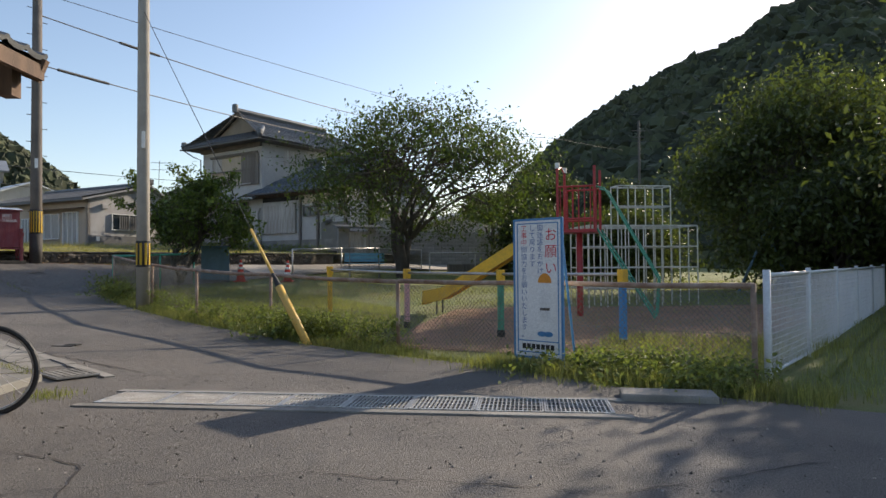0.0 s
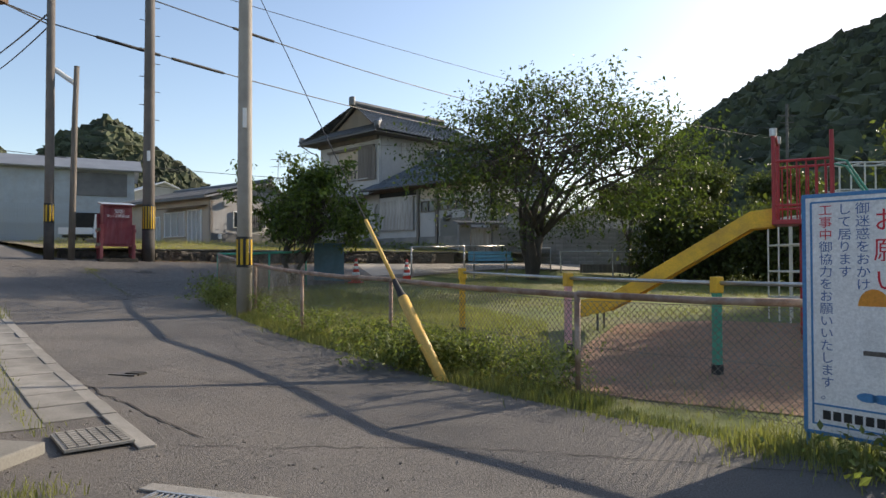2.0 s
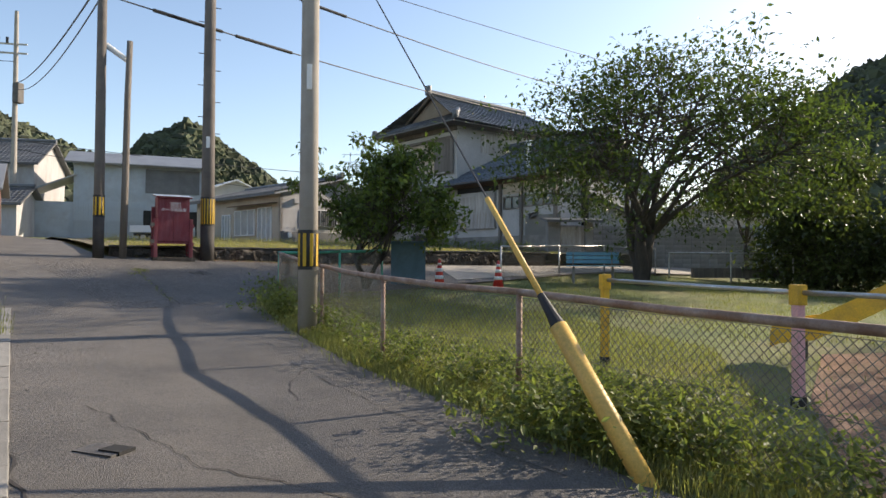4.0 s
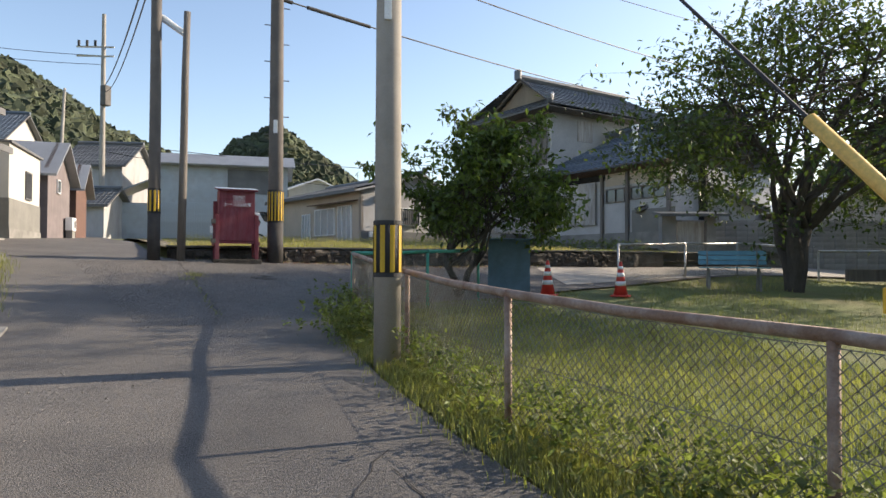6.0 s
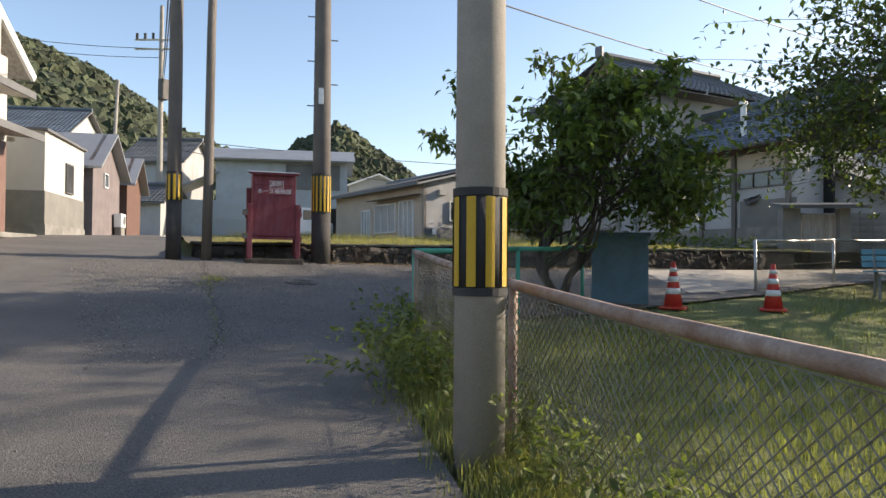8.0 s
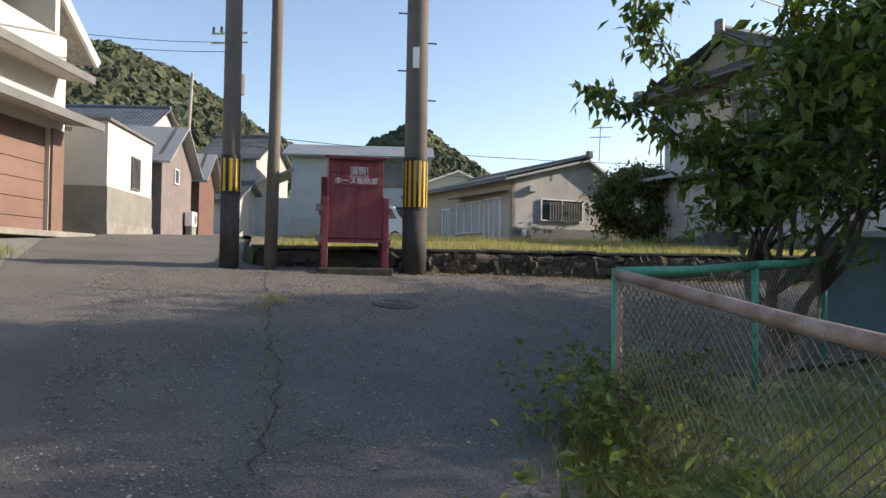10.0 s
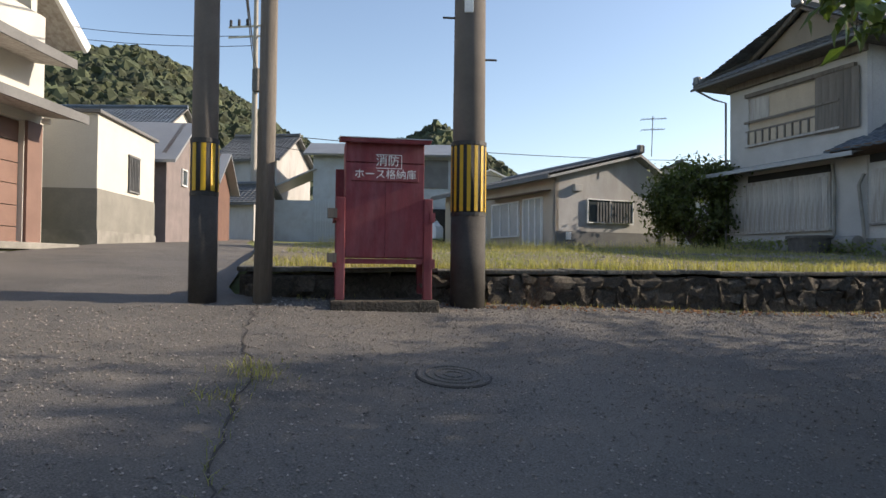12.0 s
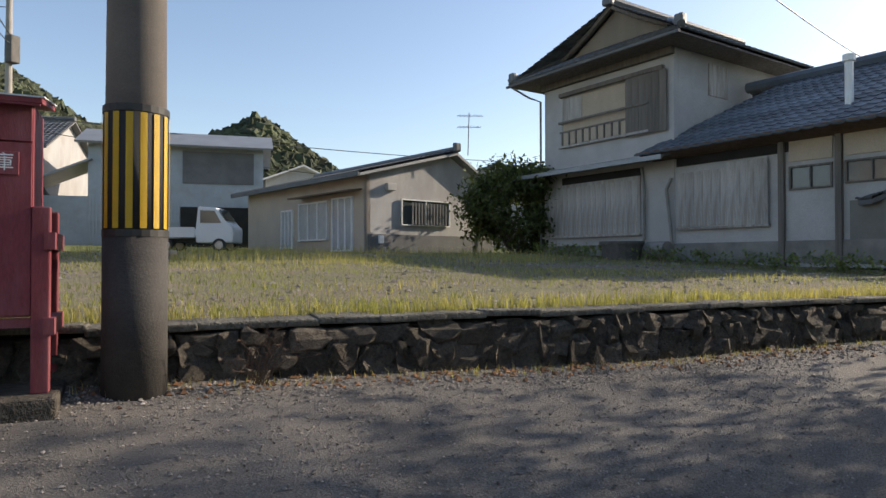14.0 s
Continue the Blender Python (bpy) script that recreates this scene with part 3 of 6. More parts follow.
for sgn, e, g2 in ((1, ER, gr), (-1, E0, gl)):
    tiled((e, -0.85, ZE + 0.12), (e, 8.4, ZE + 0.12), (2.51, 7.2, ZR), (2.51, 0.35, ZR), M_TILE, house, "roof_side")
    part("hip_ridge", ntube([(e, -0.85, ZE + 0.2), ((e + g2) / 2, -0.17, (ZE + HB) / 2 + 0.16), (g2, 0.5, HB + 0.14)], 0.11, 8), M_TILE, house)
    part("ridge_end", nbox((0.25, 0.2, 0.3), pose(e - sgn * 0.1, -0.75, ZE + 0.35), 0.05), M_TILE, house)
tiled((ER, 8.4, ZE + 0.12), (E0, 8.4, ZE + 0.12), (2.51, 7.2, ZR), (2.51, 7.2, ZR), M_TILE, house, "roof_back")
part("ridge", ntube([(2.51, 0.3, ZR + 0.1), (2.51, 7.3, ZR + 0.1)], 0.17, 8), M_TILE, house)
part("ridge_end", nbox((0.34, 0.22, 0.5), pose(2.51, 0.25, ZR + 0.2), 0.08), M_TILE, house)
part("gutter_pipe", ntube([(E0 + 0.1, -0.8, ZE + 0.02), (-0.35, -0.4, ZE - 0.35), (-0.1, -0.1, ZE - 0.5), (-0.1, -0.08, 0.2)], 0.035), M_PLINTH, house)
part("gutter", ntube([(E0, -0.92, ZE + 0.02), (ER, -0.92, ZE + 0.02)], 0.05), M_PLINTH, house)
part("side_window", nbox((0.04, 0.9, 0.9), pose(5.03, 2.0, 4.9)), M_PALEWOOD, house)
# annex roof: front slope against the two-storey block
tiled((4.3, -0.75, 2.62), (11.5, -0.75, 2.62), (11.5, 3.2, 4.75), (6.2, 3.2, 4.75), M_TILEB, house, "annex_roof", tw=0.3, tl=0.3)
tiled((11.5, 7.0, 2.62), (5.2, 7.0, 2.62), (5.2, 3.2, 4.75), (11.5, 3.2, 4.75), M_TILEB, house, "annex_roof")
part("annex_soffit", nbox((7.1, 0.8, 0.04), pose(7.9, -0.36, 2.6, -10)), M_BROWNWOOD, house)
part("annex_ridge", ntube([(5.2, 3.2, 4.85), (11.6, 3.2, 4.85)], 0.16, 8), M_TILEB, house)
part("flue", ntube([(9.25, 0.35, 3.1), (9.25, 0.35, 4.15)], 0.09, 10), M_WHITE, house)
part("flue_cap", ntube([(9.25, 0.35, 4.15), (9.25, 0.35, 4.3)], 0.13, 10), M_WHITE, house)
part("downpipe", ntube([(4.0, -0.08, 2.4), (4.1, -0.1, 1.8), (4.1, -0.1, 0.4), (3.9, -0.1, 0.05)], 0.04), M_CONC, house)
part("downpipe", ntube([(5.0, -0.1, 2.0), (4.85, -0.12, 1.7), (4.98, -0.12, 0.7), (5.02, -0.1, 0.0)], 0.045), M_CONC, house)


# ---- bungalow ----
bung = empty("bungalow", frame_at(-20.5, 39.7, 2.2, 0.49, 0.87), "low house with beige front and grey gable side", "house")
# x runs along the grey gable side, y along the beige front away to the back
bm = bmesh.new()
box(bm, (0.16, 10.2, 2.9), pose(0.08, 5.1, 1.45))
part("front_wall", bm, M_MORTAR, bung)
pts = [(0, 0), (6.4, 0), (6.4, 2.55), (3.9, 3.95), (0, 2.95)]
bm = bmesh.new()
lo = [bm.verts.new((x, 0.0, z)) for x, z in pts]
hi = [bm.verts.new((x, 0.16, z)) for x, z in pts]
bm.faces.new(lo)
bm.faces.new(hi[::-1])
for k in range(5):
    j = (k + 1) % 5
    bm.faces.new((lo[k], hi[k], hi[j], lo[j]))
part("gable_wall", bm, M_SIDING, bung)
part("plinth", nbox((6.3, 0.03, 0.75), pose(3.2, -0.005, 0.37)), M_PLINTH, bung)
bm = bmesh.new()
box(bm, (4.75, 11.2, 0.1), pose(1.75, 5.2, 3.42, 0, -14.5))
box(bm, (3.2, 11.2, 0.1), pose(5.25, 5.2, 3.3, 0, 30))
part("roof", bm, M_ROOFSHEET, bung)
tiled((-0.6, -0.4, 2.92), (-0.6, 10.8, 2.92), (3.9, 10.8, 4.09), (3.9, -0.4, 4.09), M_TILE, bung, "roof_tiles")
part("ridge", ntube([(3.95, -0.45, 4.16), (3.95, 10.8, 4.16)], 0.14, 8), M_TILE, bung)
part("ridge_end", nbox((0.3, 0.2, 0.35), pose(3.95, -0.45, 4.25), 0.06), M_TILE, bung)
window(bung, 1.5, 3.9, 1.1, 2.1, -0.09, 2, M_GLASS, M_WHITE)
for k in range(12):
    part("slat", nbox((0.07, 0.03, 0.85), pose(2.0 + k * 0.15, -0.14, 1.55)), M_PLINTH, bung)
part("vent_hood", nbox((0.4, 0.2, 0.28), pose(1.0, -0.1, 2.5), 0.03), M_PLASTER, bung)
part("meter_box", nbox((0.2, 0.12, 0.3), pose(0.6, -0.06, 0.55), 0.02), M_WHITE, bung)
part("downpipe", ntube([(5.9, -0.1, 2.0), (5.6, -0.1, 0.1)], 0.035), M_CONC, bung)
for y0, y1, z0, z1 in ((0.9, 2.3, 0.15, 2.15), (2.7, 5.0, 0.6, 2.1), (5.6, 6.6, 0.3, 1.9)):
    wdw = part("window", nbox((0.1, y1 - y0 + 0.06, 0.06), pose(-0.04, (y0 + y1) / 2, z1)), M_WHITE, bung)
    for k in range(4):
        part("mullion", nbox((0.1, 0.06, z1 - z0 - 0.06), pose(-0.04, y0 + (y1 - y0) * k / 3, (z0 + z1) / 2)), M_WHITE, wdw)
    part("sill", nbox((0.14, y1 - y0 + 0.06, 0.06), pose(-0.05, (y0 + y1) / 2, z0)), M_WHITE, wdw)
    part("pane", nbox((0.02, y1 - y0 - 0.02, z1 - z0 - 0.02), pose(-0.03, (y0 + y1) / 2, (z0 + z1) / 2)), M_CURTAIN, wdw)
part("awning", nbox((0.7, 4.6, 0.06), pose(-0.3, 2.6, 2.35, 0, -8)), M_BROWNWOOD, bung)
part("eave_fascia", nbox((0.06, 11.2, 0.16), pose(-0.6, 5.2, 2.84)), M_PLINTH, bung)


# ---- television aerial ----
def aerial(x, y, z, turn):
    a = empty("tv_aerial", pose(x, y, z, 0, 0, turn), "thin metal television aerial on a roof ridge", "aerial")
    part("mast", ntube([(0, 0, 0), (0.05, 0, 1.7)], 0.018, 6), M_PLINTH, a)
    for zz, ln in ((1.55, 1.1), (1.1, 1.0)):
        part("boom", ntube([(-0.45, 0, zz), (ln - 0.45, 0, zz + 0.06)], 0.012, 5), M_PLINTH, a)
        for k in range(7):
            part("element", ntube([(-0.4 + k * 0.15, -0.25, zz + 0.01 * k), (-0.4 + k * 0.15, 0.25, zz + 0.01 * k)], 0.007, 4), M_PLINTH, a)


aerial(-17.8, 43.2, 6.15, 40)


# ---- poles ----
def stripes(parent, z0, z1, r, n, material_gap=M_BANDK, share=0.5):
    """A ribbed black band round a pole with upright yellow stripes, each its own piece."""
    band = part("band", ntube([(0, 0, z0), (0, 0, z1)], r + 0.006, 32), material_gap, parent, "black and yellow warning band", True)
    me = None
    for k in range(n):
        bm = bmesh.new()
        w = 2 * math.pi / n * share
        ring = [[bm.verts.new(((r + d) * math.cos(w * (j / 3 - 0.5)), (r + d) * math.sin(w * (j / 3 - 0.5)), z)) for j in range(4)] for d, z in ((0.012, z0 + 0.015), (0.012, z1 - 0.015))] if me is None else None
        if me is None:
            for j in range(3):
                bm.faces.new((ring[0][j], ring[0][j + 1], ring[1][j + 1], ring[1][j]))
            ob = part("stripe", bm, M_BANDY, band)
            me = ob.data
        else:
            bm.free()
            ob = new("stripe", me)
            ob.parent = band
        ob.matrix_basis = pose(0, 0, 0, 0, 0, 360 * k / n)
    for z in (z0 - 0.012, z1 + 0.012):
        part("strap", ntube([(0, 0, z - 0.02), (0, 0, z + 0.02)], r + 0.012, 24), M_BLACK, band)


def utility_pole(x, y, h, r, top_r, z0, z1, n, material, label, bolts_from=None, dark=None, turn=0.0):
    g = ground_z(x, y) - 0.1
    p = empty("utility_pole", pose(x, y, g, 0, 0, turn), label, "utility pole", "utility poles")
    part("shaft", ntube([(0, 0, 0), (0, 0, h / 3), (0, 0, 2 * h / 3), (0, 0, h)], r, 28, top_r), material, p, smooth=True)
    if dark:
        part("tar_coat", ntube([(0, 0, 0.02), (0, 0, dark - g)], r + 0.004, 28), M_TAR, p, "dark tarred foot", True)
    stripes(p, z0 - g, z1 - g, r - 0.004, n)
    if bolts_from:
        z, side = bolts_from - g, 1
        while z < h - 0.4:
            part("step_bolt", ntube([(side * 0.08, 0, z), (side * 0.28, 0, z)], 0.011, 6), M_IRON, p)
            side, z = -side, z + 0.42
    return p


pa = utility_pole(-6.337, 14.478, 8.2, 0.134, 0.108, 1.13, 1.61, 9, M_POLE, "tall beige concrete utility pole with striped warning band", None, turn=35)
pb = utility_pole(-12.62, 21.34, 9.0, 0.174, 0.13, 2.165, 2.855, 15, M_POLE2, "weathered brown concrete utility pole with striped warning band", 3.75, 2.14, turn=40)
pc = utility_pole(-14.32, 19.43, 7.8, 0.123, 0.10, 2.29, 2.76, 9, M_POLE2, "dark concrete utility pole with striped warning band", None, 2.26)
part("number_plate", nbox((0.02, 0.09, 0.3), pose(-0.03, -0.155, 2.6 + 0.6, 0, 0, 90), 0.004), M_WHITE, pb, "small white number plate")
part("number_plate", nbox((0.02, 0.07, 0.35), pose(-0.03, -0.14, 3.6, 0, 0, 90), 0.004), M_WHITE, pa, "small white number plate")
for p, h in ((pa, 7.1), (pb, 8.6), (pc, 7.5)):
    part("collar", ntube([(0, 0, h - 0.06), (0, 0, h + 0.06)], 0.15, 20), M_STEEL, p)
    part("junction_box", nbox((0.4, 0.16, 0.16), pose(-0.1, -0.22, h), 0.03), M_BLACK, p)
wp = empty("wooden_pole", pose(-13.96, 19.83, 1.2), "slim grey weathered timber lamp pole", "pole")
part("shaft", ntube([(0, 0, 0), (0.06, -0.02, 2), (0.12, -0.06, 4), (0.2, -0.1, 5.4)], 0.088, 14, 0.068), M_OLDWOOD, wp, smooth=True)
lamp = empty("street_lamp", pose(0, 0, 0), "slim fluorescent street lamp on an arm between two poles", "street lamp")
part("arm", ntube([(-14.3, 19.5, 6.45), (-13.85, 19.74, 6.1)], 0.03), M_STEEL, lamp)
part("housing", ntube([(-14.28, 19.54, 6.5), (-13.9, 19.75, 6.18)], 0.06, 10), M_WHITE, lamp)


def cable(name, a, b, sag, r=0.012, sleeves=(), label="thin black overhead cable"):
    a, b = Vector(a), Vector(b)
    pts = [a.lerp(b, t) - Vector((0, 0, 4 * sag * t * (1 - t))) for t in (k / 24 for k in range(25))]
    ob = part(name, ntube(pts, r, 5), M_CABLE)
    tagged(ob, label, "cable", "overhead cables")
    for s0, s1 in sleeves:
        seg = [a.lerp(b, t) - Vector((0, 0, 4 * sag * t * (1 - t))) for t in (s0 + (s1 - s0) * k / 4 for k in range(5))]
        part("sleeve", ntube(seg, 0.05, 8), M_BLACK, ob, "thick black cable sleeve")


cable("overhead_cable", (-14.42, 19.45, 7.75), (3.0, 62, 11.5), 0.9, 0.02, ((0.03, 0.075), (0.085, 0.13)))
cable("overhead_cable", (-12.58, 21.25, 9.0), (6.0, 60, 12.5), 0.9, 0.02, ((0.07, 0.11),))
cable("overhead_cable", (-12.58, 21.25, 9.7), (20.0, 70, 13.0), 0.6, 0.012)
cable("overhead_cable", (-14.42, 19.45, 7.8), (-14.0, -8, 8.2), 0.6, 0.02)
cable("overhead_cable", (-14.42, 19.45, 7.7), (-9.5, -8, 7.8), 0.7, 0.02)
cable("overhead_cable", (-14.42, 19.45, 8.0), (-40.7, 41.1, 13.0), 0.5, 0.025)
cable("overhead_cable", (-14.4, 19.5, 7.7), (-40.7, 41.1, 12.6), 0.8, 0.02)
cable("overhead_cable", (-40.7, 41.1, 9.2), (-10, 80, 10.5), 0.9, 0.025)
cable("overhead_cable", (-40.7, 41.1, 8.6), (-14, 75, 8.0), 1.2, 0.02)
cable("overhead_cable", (-60, 30, 18), (-40.7, 41.1, 15.0), 0.8, 0.02)
cable("overhead_cable", (-60, 30, 17.3), (-40.7, 41.1, 14.4), 0.8, 0.02)
cable("overhead_cable", (10, 75, 15.5), (45, 68, 15.0), 1.0, 0.03)

# guy wire with yellow guard, anchored beside the fence
guy = empty("guy_wire", pose(0, 0, 0), "steel guy wire in a yellow plastic guard at the fence", "guy wire")
gb, gt = Vector((-2.03, 9.81, -0.02)), Vector((-6.3, 14.4, 6.45))
part("wire", ntube([gb.lerp(gt, 0.1), gt], 0.007, 6), M_CABLE, guy)
part("guard", ntube([gb, gb.lerp(gt, 0.126)], 0.058, 14), M_GUARD, guy, "thick yellow plastic guard", True)
part("clamp", ntube([gb.lerp(gt, 0.125), gb.lerp(gt, 0.135), gb.lerp(gt, 0.156)], 0.053, 12, 0.026), M_BLACK, guy)
part("sleeve", ntube([gb.lerp(gt, 0.154), gb.lerp(gt, 0.264)], 0.022, 10), M_GUARD, guy, "slim yellow sleeve", True)

# ---- hose cabinet ----
hc = empty("hose_cabinet", frame_at(-13.06, 20.55, 1.2, 0.695, 0.719), "faded red timber fire hose cabinet on four legs", "hose cabinet")
part("plinth", nbox((1.02, 0.85, 0.16), pose(0, 0.25, 0.02), 0.02), M_STONE, hc)
part("body", nbox((0.76, 0.46, 1.13), pose(0, 0.24, 1.065), 0.006), M_RED, hc)
for sx, w in ((-0.19, 0.38), (0.19, 0.38)):
    part("door", nbox((w - 0.006, 0.02, 0.9), pose(sx * 0.99, -0.0, 0.96), 0.003), M_RED, hc)
part("header", nbox((0.75, 0.02, 0.21), pose(0, -0.0, 1.525), 0.003), M_RED, hc)
part("name_board", nbox((0.64, 0.012, 0.12), pose(0, -0.017, 1.30), 0.003), M_RED, hc)
bm = bmesh.new()
box(bm, (0.86, 0.66, 0.03), pose(0, 0.22, 1.665, 8), 0.004)
box(bm, (0.84, 0.02, 0.03), pose(0, -0.09, 1.61))
part("roof", bm, M_RED, hc)
# pale top sheet puts the light on the roof into its colour
part("roof_sheet", nbox((0.88, 0.68, 0.008), pose(0, 0.22, 1.685, 8)), M_FENCEW, hc, "pale sheet for the lit top of the roof")
for lx in (-0.42, 0.42):
    for ly in (0.02, 0.46):
        tall = 1.3 if (lx < 0 and ly > 0.1) else 0.98
        part("leg", nbox((0.085, 0.085, tall), pose(lx, ly, 0.1 + tall / 2), 0.008), M_RED, hc)
    part("brace", nbox((0.05, 0.55, 0.09), pose(lx * 1.1, 0.24, 0.9)), M_RED, hc)
    part("brace", nbox((0.05, 0.55, 0.09), pose(lx * 1.1, 0.24, 0.45)), M_RED, hc)
part("bottom_rail", nbox((0.76, 0.05, 0.05), pose(0, 0.03, 0.47)), M_RED, hc)
part("bracket", nbox((0.09, 0.12, 0.09), pose(-0.5, -0.03, 0.92)), M_OLDWOOD, hc)
part("bracket", nbox((0.09, 0.12, 0.09), pose(-0.5, -0.03, 0.5)), M_OLDWOOD, hc)
up = Matrix.Rotation(radians(90), 4, "X")
text("消防", 0.115, pose(0.02, -0.014, 1.43) @ up, M_WHITE, hc)
text("ホース格納庫", 0.10, pose(0, -0.026, 1.30) @ up, M_WHITE, hc)
for z in (1.365, 1.495):
    part("painted_line", nbox((0.25, 0.002, 0.006), pose(0.03, -0.013, z)), M_WHITE, hc)
part("painted_line", nbox((0.006, 0.002, 0.14), pose(0.155, -0.013, 1.43)), M_WHITE, hc)

# ---- construction notice ----
sign = empty("notice_sign", frame_at(0.84, 7.76, -0.09, 0.74, -0.673) @ Matrix.Diagonal((1, 1, 0.945, 1)), "white construction notice board in a blue metal frame", "sign")
part("board", nbox((0.60, 0.012, 1.58), pose(0, 0, 1.0), 0.002), M_WHITE, sign)
bm = bmesh.new()
for cx, cz, sx, sz in ((0, 1.79, 0.62, 0.025), (0, 0.2, 0.62, 0.025), (-0.305, 1.0, 0.025, 1.6), (0.305, 1.0, 0.025, 1.6)):
    box(bm, (sx, 0.03, sz), pose(cx, 0.005, cz), 0.003)
part("frame", bm, M_SIGNBLUE, sign)
bm = bmesh.new()
for cx, cz, sx, sz in ((0, 1.745, 0.52, 0.012), (0, 0.39, 0.52, 0.012), (0, 0.26, 0.52, 0.012), (-0.26, 1.0, 0.012, 1.49), (0.26, 1.0, 0.012, 1.49)):
    box(bm, (sx, 0.004, sz), pose(cx, -0.008, cz))
part("border", bm, M_SIGNBLUE, sign)
for lx in (-0.3, 0.3):
    part("leg", ntube([(lx, 0.02, 0.3), (lx, 0.02, 0.0), (lx, -0.14, -0.04)], 0.016), M_SIGNBLUE, sign)
    part("stay", ntube([(lx, 0.02, 1.5), (lx, 0.3, -0.05)], 0.014), M_SIGNBLUE, sign)
for body, cx, top, step, size, m in (("お願い", 0.17, 1.60, 0.19, 0.16, M_SIGNRED), ("御迷惑をおかけ", 0.035, 1.685, 0.082, 0.082, M_SIGNTXT), ("して居ります", -0.065, 1.685, 0.082, 0.082, M_SIGNTXT), ("工事中", -0.175, 1.685, 0.082, 0.082, M_SIGNRED), ("御協力をお願いいたします。", -0.175, 1.685 - 3 * 0.082, 0.082, 0.082, M_SIGNTXT)):
    for k, ch in enumerate(body):
        text(ch, size, pose(cx, -0.0075, top - k * step) @ up, m, sign, "character")
for k in range(7):
    part("print_bar", nbox((0.045, 0.003, 0.06), pose(-0.18 + k * 0.06, -0.008, 0.325)), M_BLACK, sign)


def disc(parent, name, cx, cz, rx, rz, y, material, half=False):
    bm = bmesh.new()
    n = 24
    a0, a1 = (0, math.pi) if half else (0, 2 * math.pi)
    bm.faces.new([bm.verts.new((cx + rx * math.cos(a0 + (a1 - a0) * k / n), y, cz + rz * math.sin(a0 + (a1 - a0) * k / n))) for k in range(n + (1 if half else 0))])
    return part(name, bm, material, parent)


disc(sign, "printed_shape", 0.09, 1.06, 0.085, 0.11, -0.0085, M_ORANGE, True)
disc(sign, "printed_shape", 0.09, 0.80, 0.085, 0.19, -0.0078, mat("pale print", (0.73, 0.73, 0.71), (0.70, 0.70, 0.68), 4, 0.5, bump=0))
disc(sign, "printed_shape", 0.05, 0.475, 0.06, 0.03, -0.0085, M_SIGNBLUE)
disc(sign, "printed_shape", 0.13, 0.475, 0.06, 0.03, -0.0085, M_SIGNBLUE)
part("print_bar", nbox((0.12, 0.003, 0.03), pose(0.09, -0.0095, 0.76)), M_OLDWOOD, sign)


# ---- chain-link fence ----
def chain_fence(pts, h, rail_m, label, top=True):
    """A chain-link fence through plan points, a post at each, the mesh of crossing wires."""
    f = empty("chain_link_fence", pose(0, 0, 0), label, "fence")
    rng = random.Random(3)
    for x, y in pts:
        g = ground_z(x, y)
        part("post", ntube([(x, y, g - 0.2), (x + rng.uniform(-0.015, 0.015), y, g + h + 0.02)], 0.026, 10), rail_m, f, smooth=True)
    vs, fs = [], []

    def wire(a, b, r):
        d = np.subtract(b, a)
        n1 = np.cross(d, (0.3, 0.2, 1.0))
        n1 = n1 / np.linalg.norm(n1) * r
        n2 = np.cross(d, n1)
        n2 = n2 / np.linalg.norm(n2) * r
        o = len(vs)
        for p in (a, b):
            for c, s in ((1, 0), (-0.5, 0.87), (-0.5, -0.87)):
                vs.append(np.asarray(p) + c * n1 + s * n2)
        for k in range(3):
            fs.append((o + k, o + (k + 1) % 3, o + 3 + (k + 1) % 3, o + 3 + k))

    for (x0, y0), (x1, y1) in zip(pts, pts[1:]):
        z0, z1 = ground_z(x0, y0), ground_z(x1, y1)
        if top:
            part("rail", ntube([(x0, y0, z0 + h), ((x0 + x1) / 2, (y0 + y1) / 2, (z0 + z1) / 2 + h - 0.015), (x1, y1, z1 + h)], 0.03, 10), rail_m, f, smooth=True)
        ln = math.hypot(x1 - x0, y1 - y0)
        cell = 0.058
        n, rows = int(ln / cell), int((h - 0.06) / cell)
        hh = rows * cell
        wob = [rng.uniform(-0.006, 0.006) for _ in range(n + rows + 2)]

        def at(s, z):
            s = min(max(s, 0.0), 1.0)
            return (x0 + (x1 - x0) * s + 0.01 * math.sin(s * 17), y0 + (y1 - y0) * s, z0 + (z1 - z0) * s + 0.03 + z)

        for k in range(-rows, n + 1):
            for sg in (1, -1):
                a, b = k * cell, (k + rows) * cell
                za, zb = 0.0, hh
                if a < 0:
                    za, a = -a, 0.0
                if b > n * cell:
                    zb -= b - n * cell
                    b = n * cell
                if zb - za < 0.02:
                    continue
                if sg < 0:
                    za, zb = hh - za, hh - zb
                wire(at(a / ln, za), at(b / ln, zb), 0.0028)
        for zz in (0.02, hh * 0.5, hh):
            for k in range(6):
                wire(at(k / 6, zz + wob[k]), at((k + 1) / 6, zz + wob[k + 1]), 0.003)
    t = arr("mesh", vs, fs, M_WIRE, f)
    t["kind"] = "stuff"
    return f


fence_a = [(-0.76, 9.35), (-3.0, 11.65), (-4.68, 12.95), (-6.3, 14.85), (-8.2, 17.1)]
chain_fence(fence_a, 0.89, M_RUST, "low rusty chain-link fence along the playground")
chain_fence([(2.7, 6.72), (1.05, 8.06), (-0.76, 9.35)], 0.9, M_RUST, "low rusty chain-link fence behind the notice sign")
chain_fence([(-8.2, 17.1), (-7.75, 18.8), (-7.4, 20.4)], 0.9, M_GREEN, "chain-link fence with green painted rail")
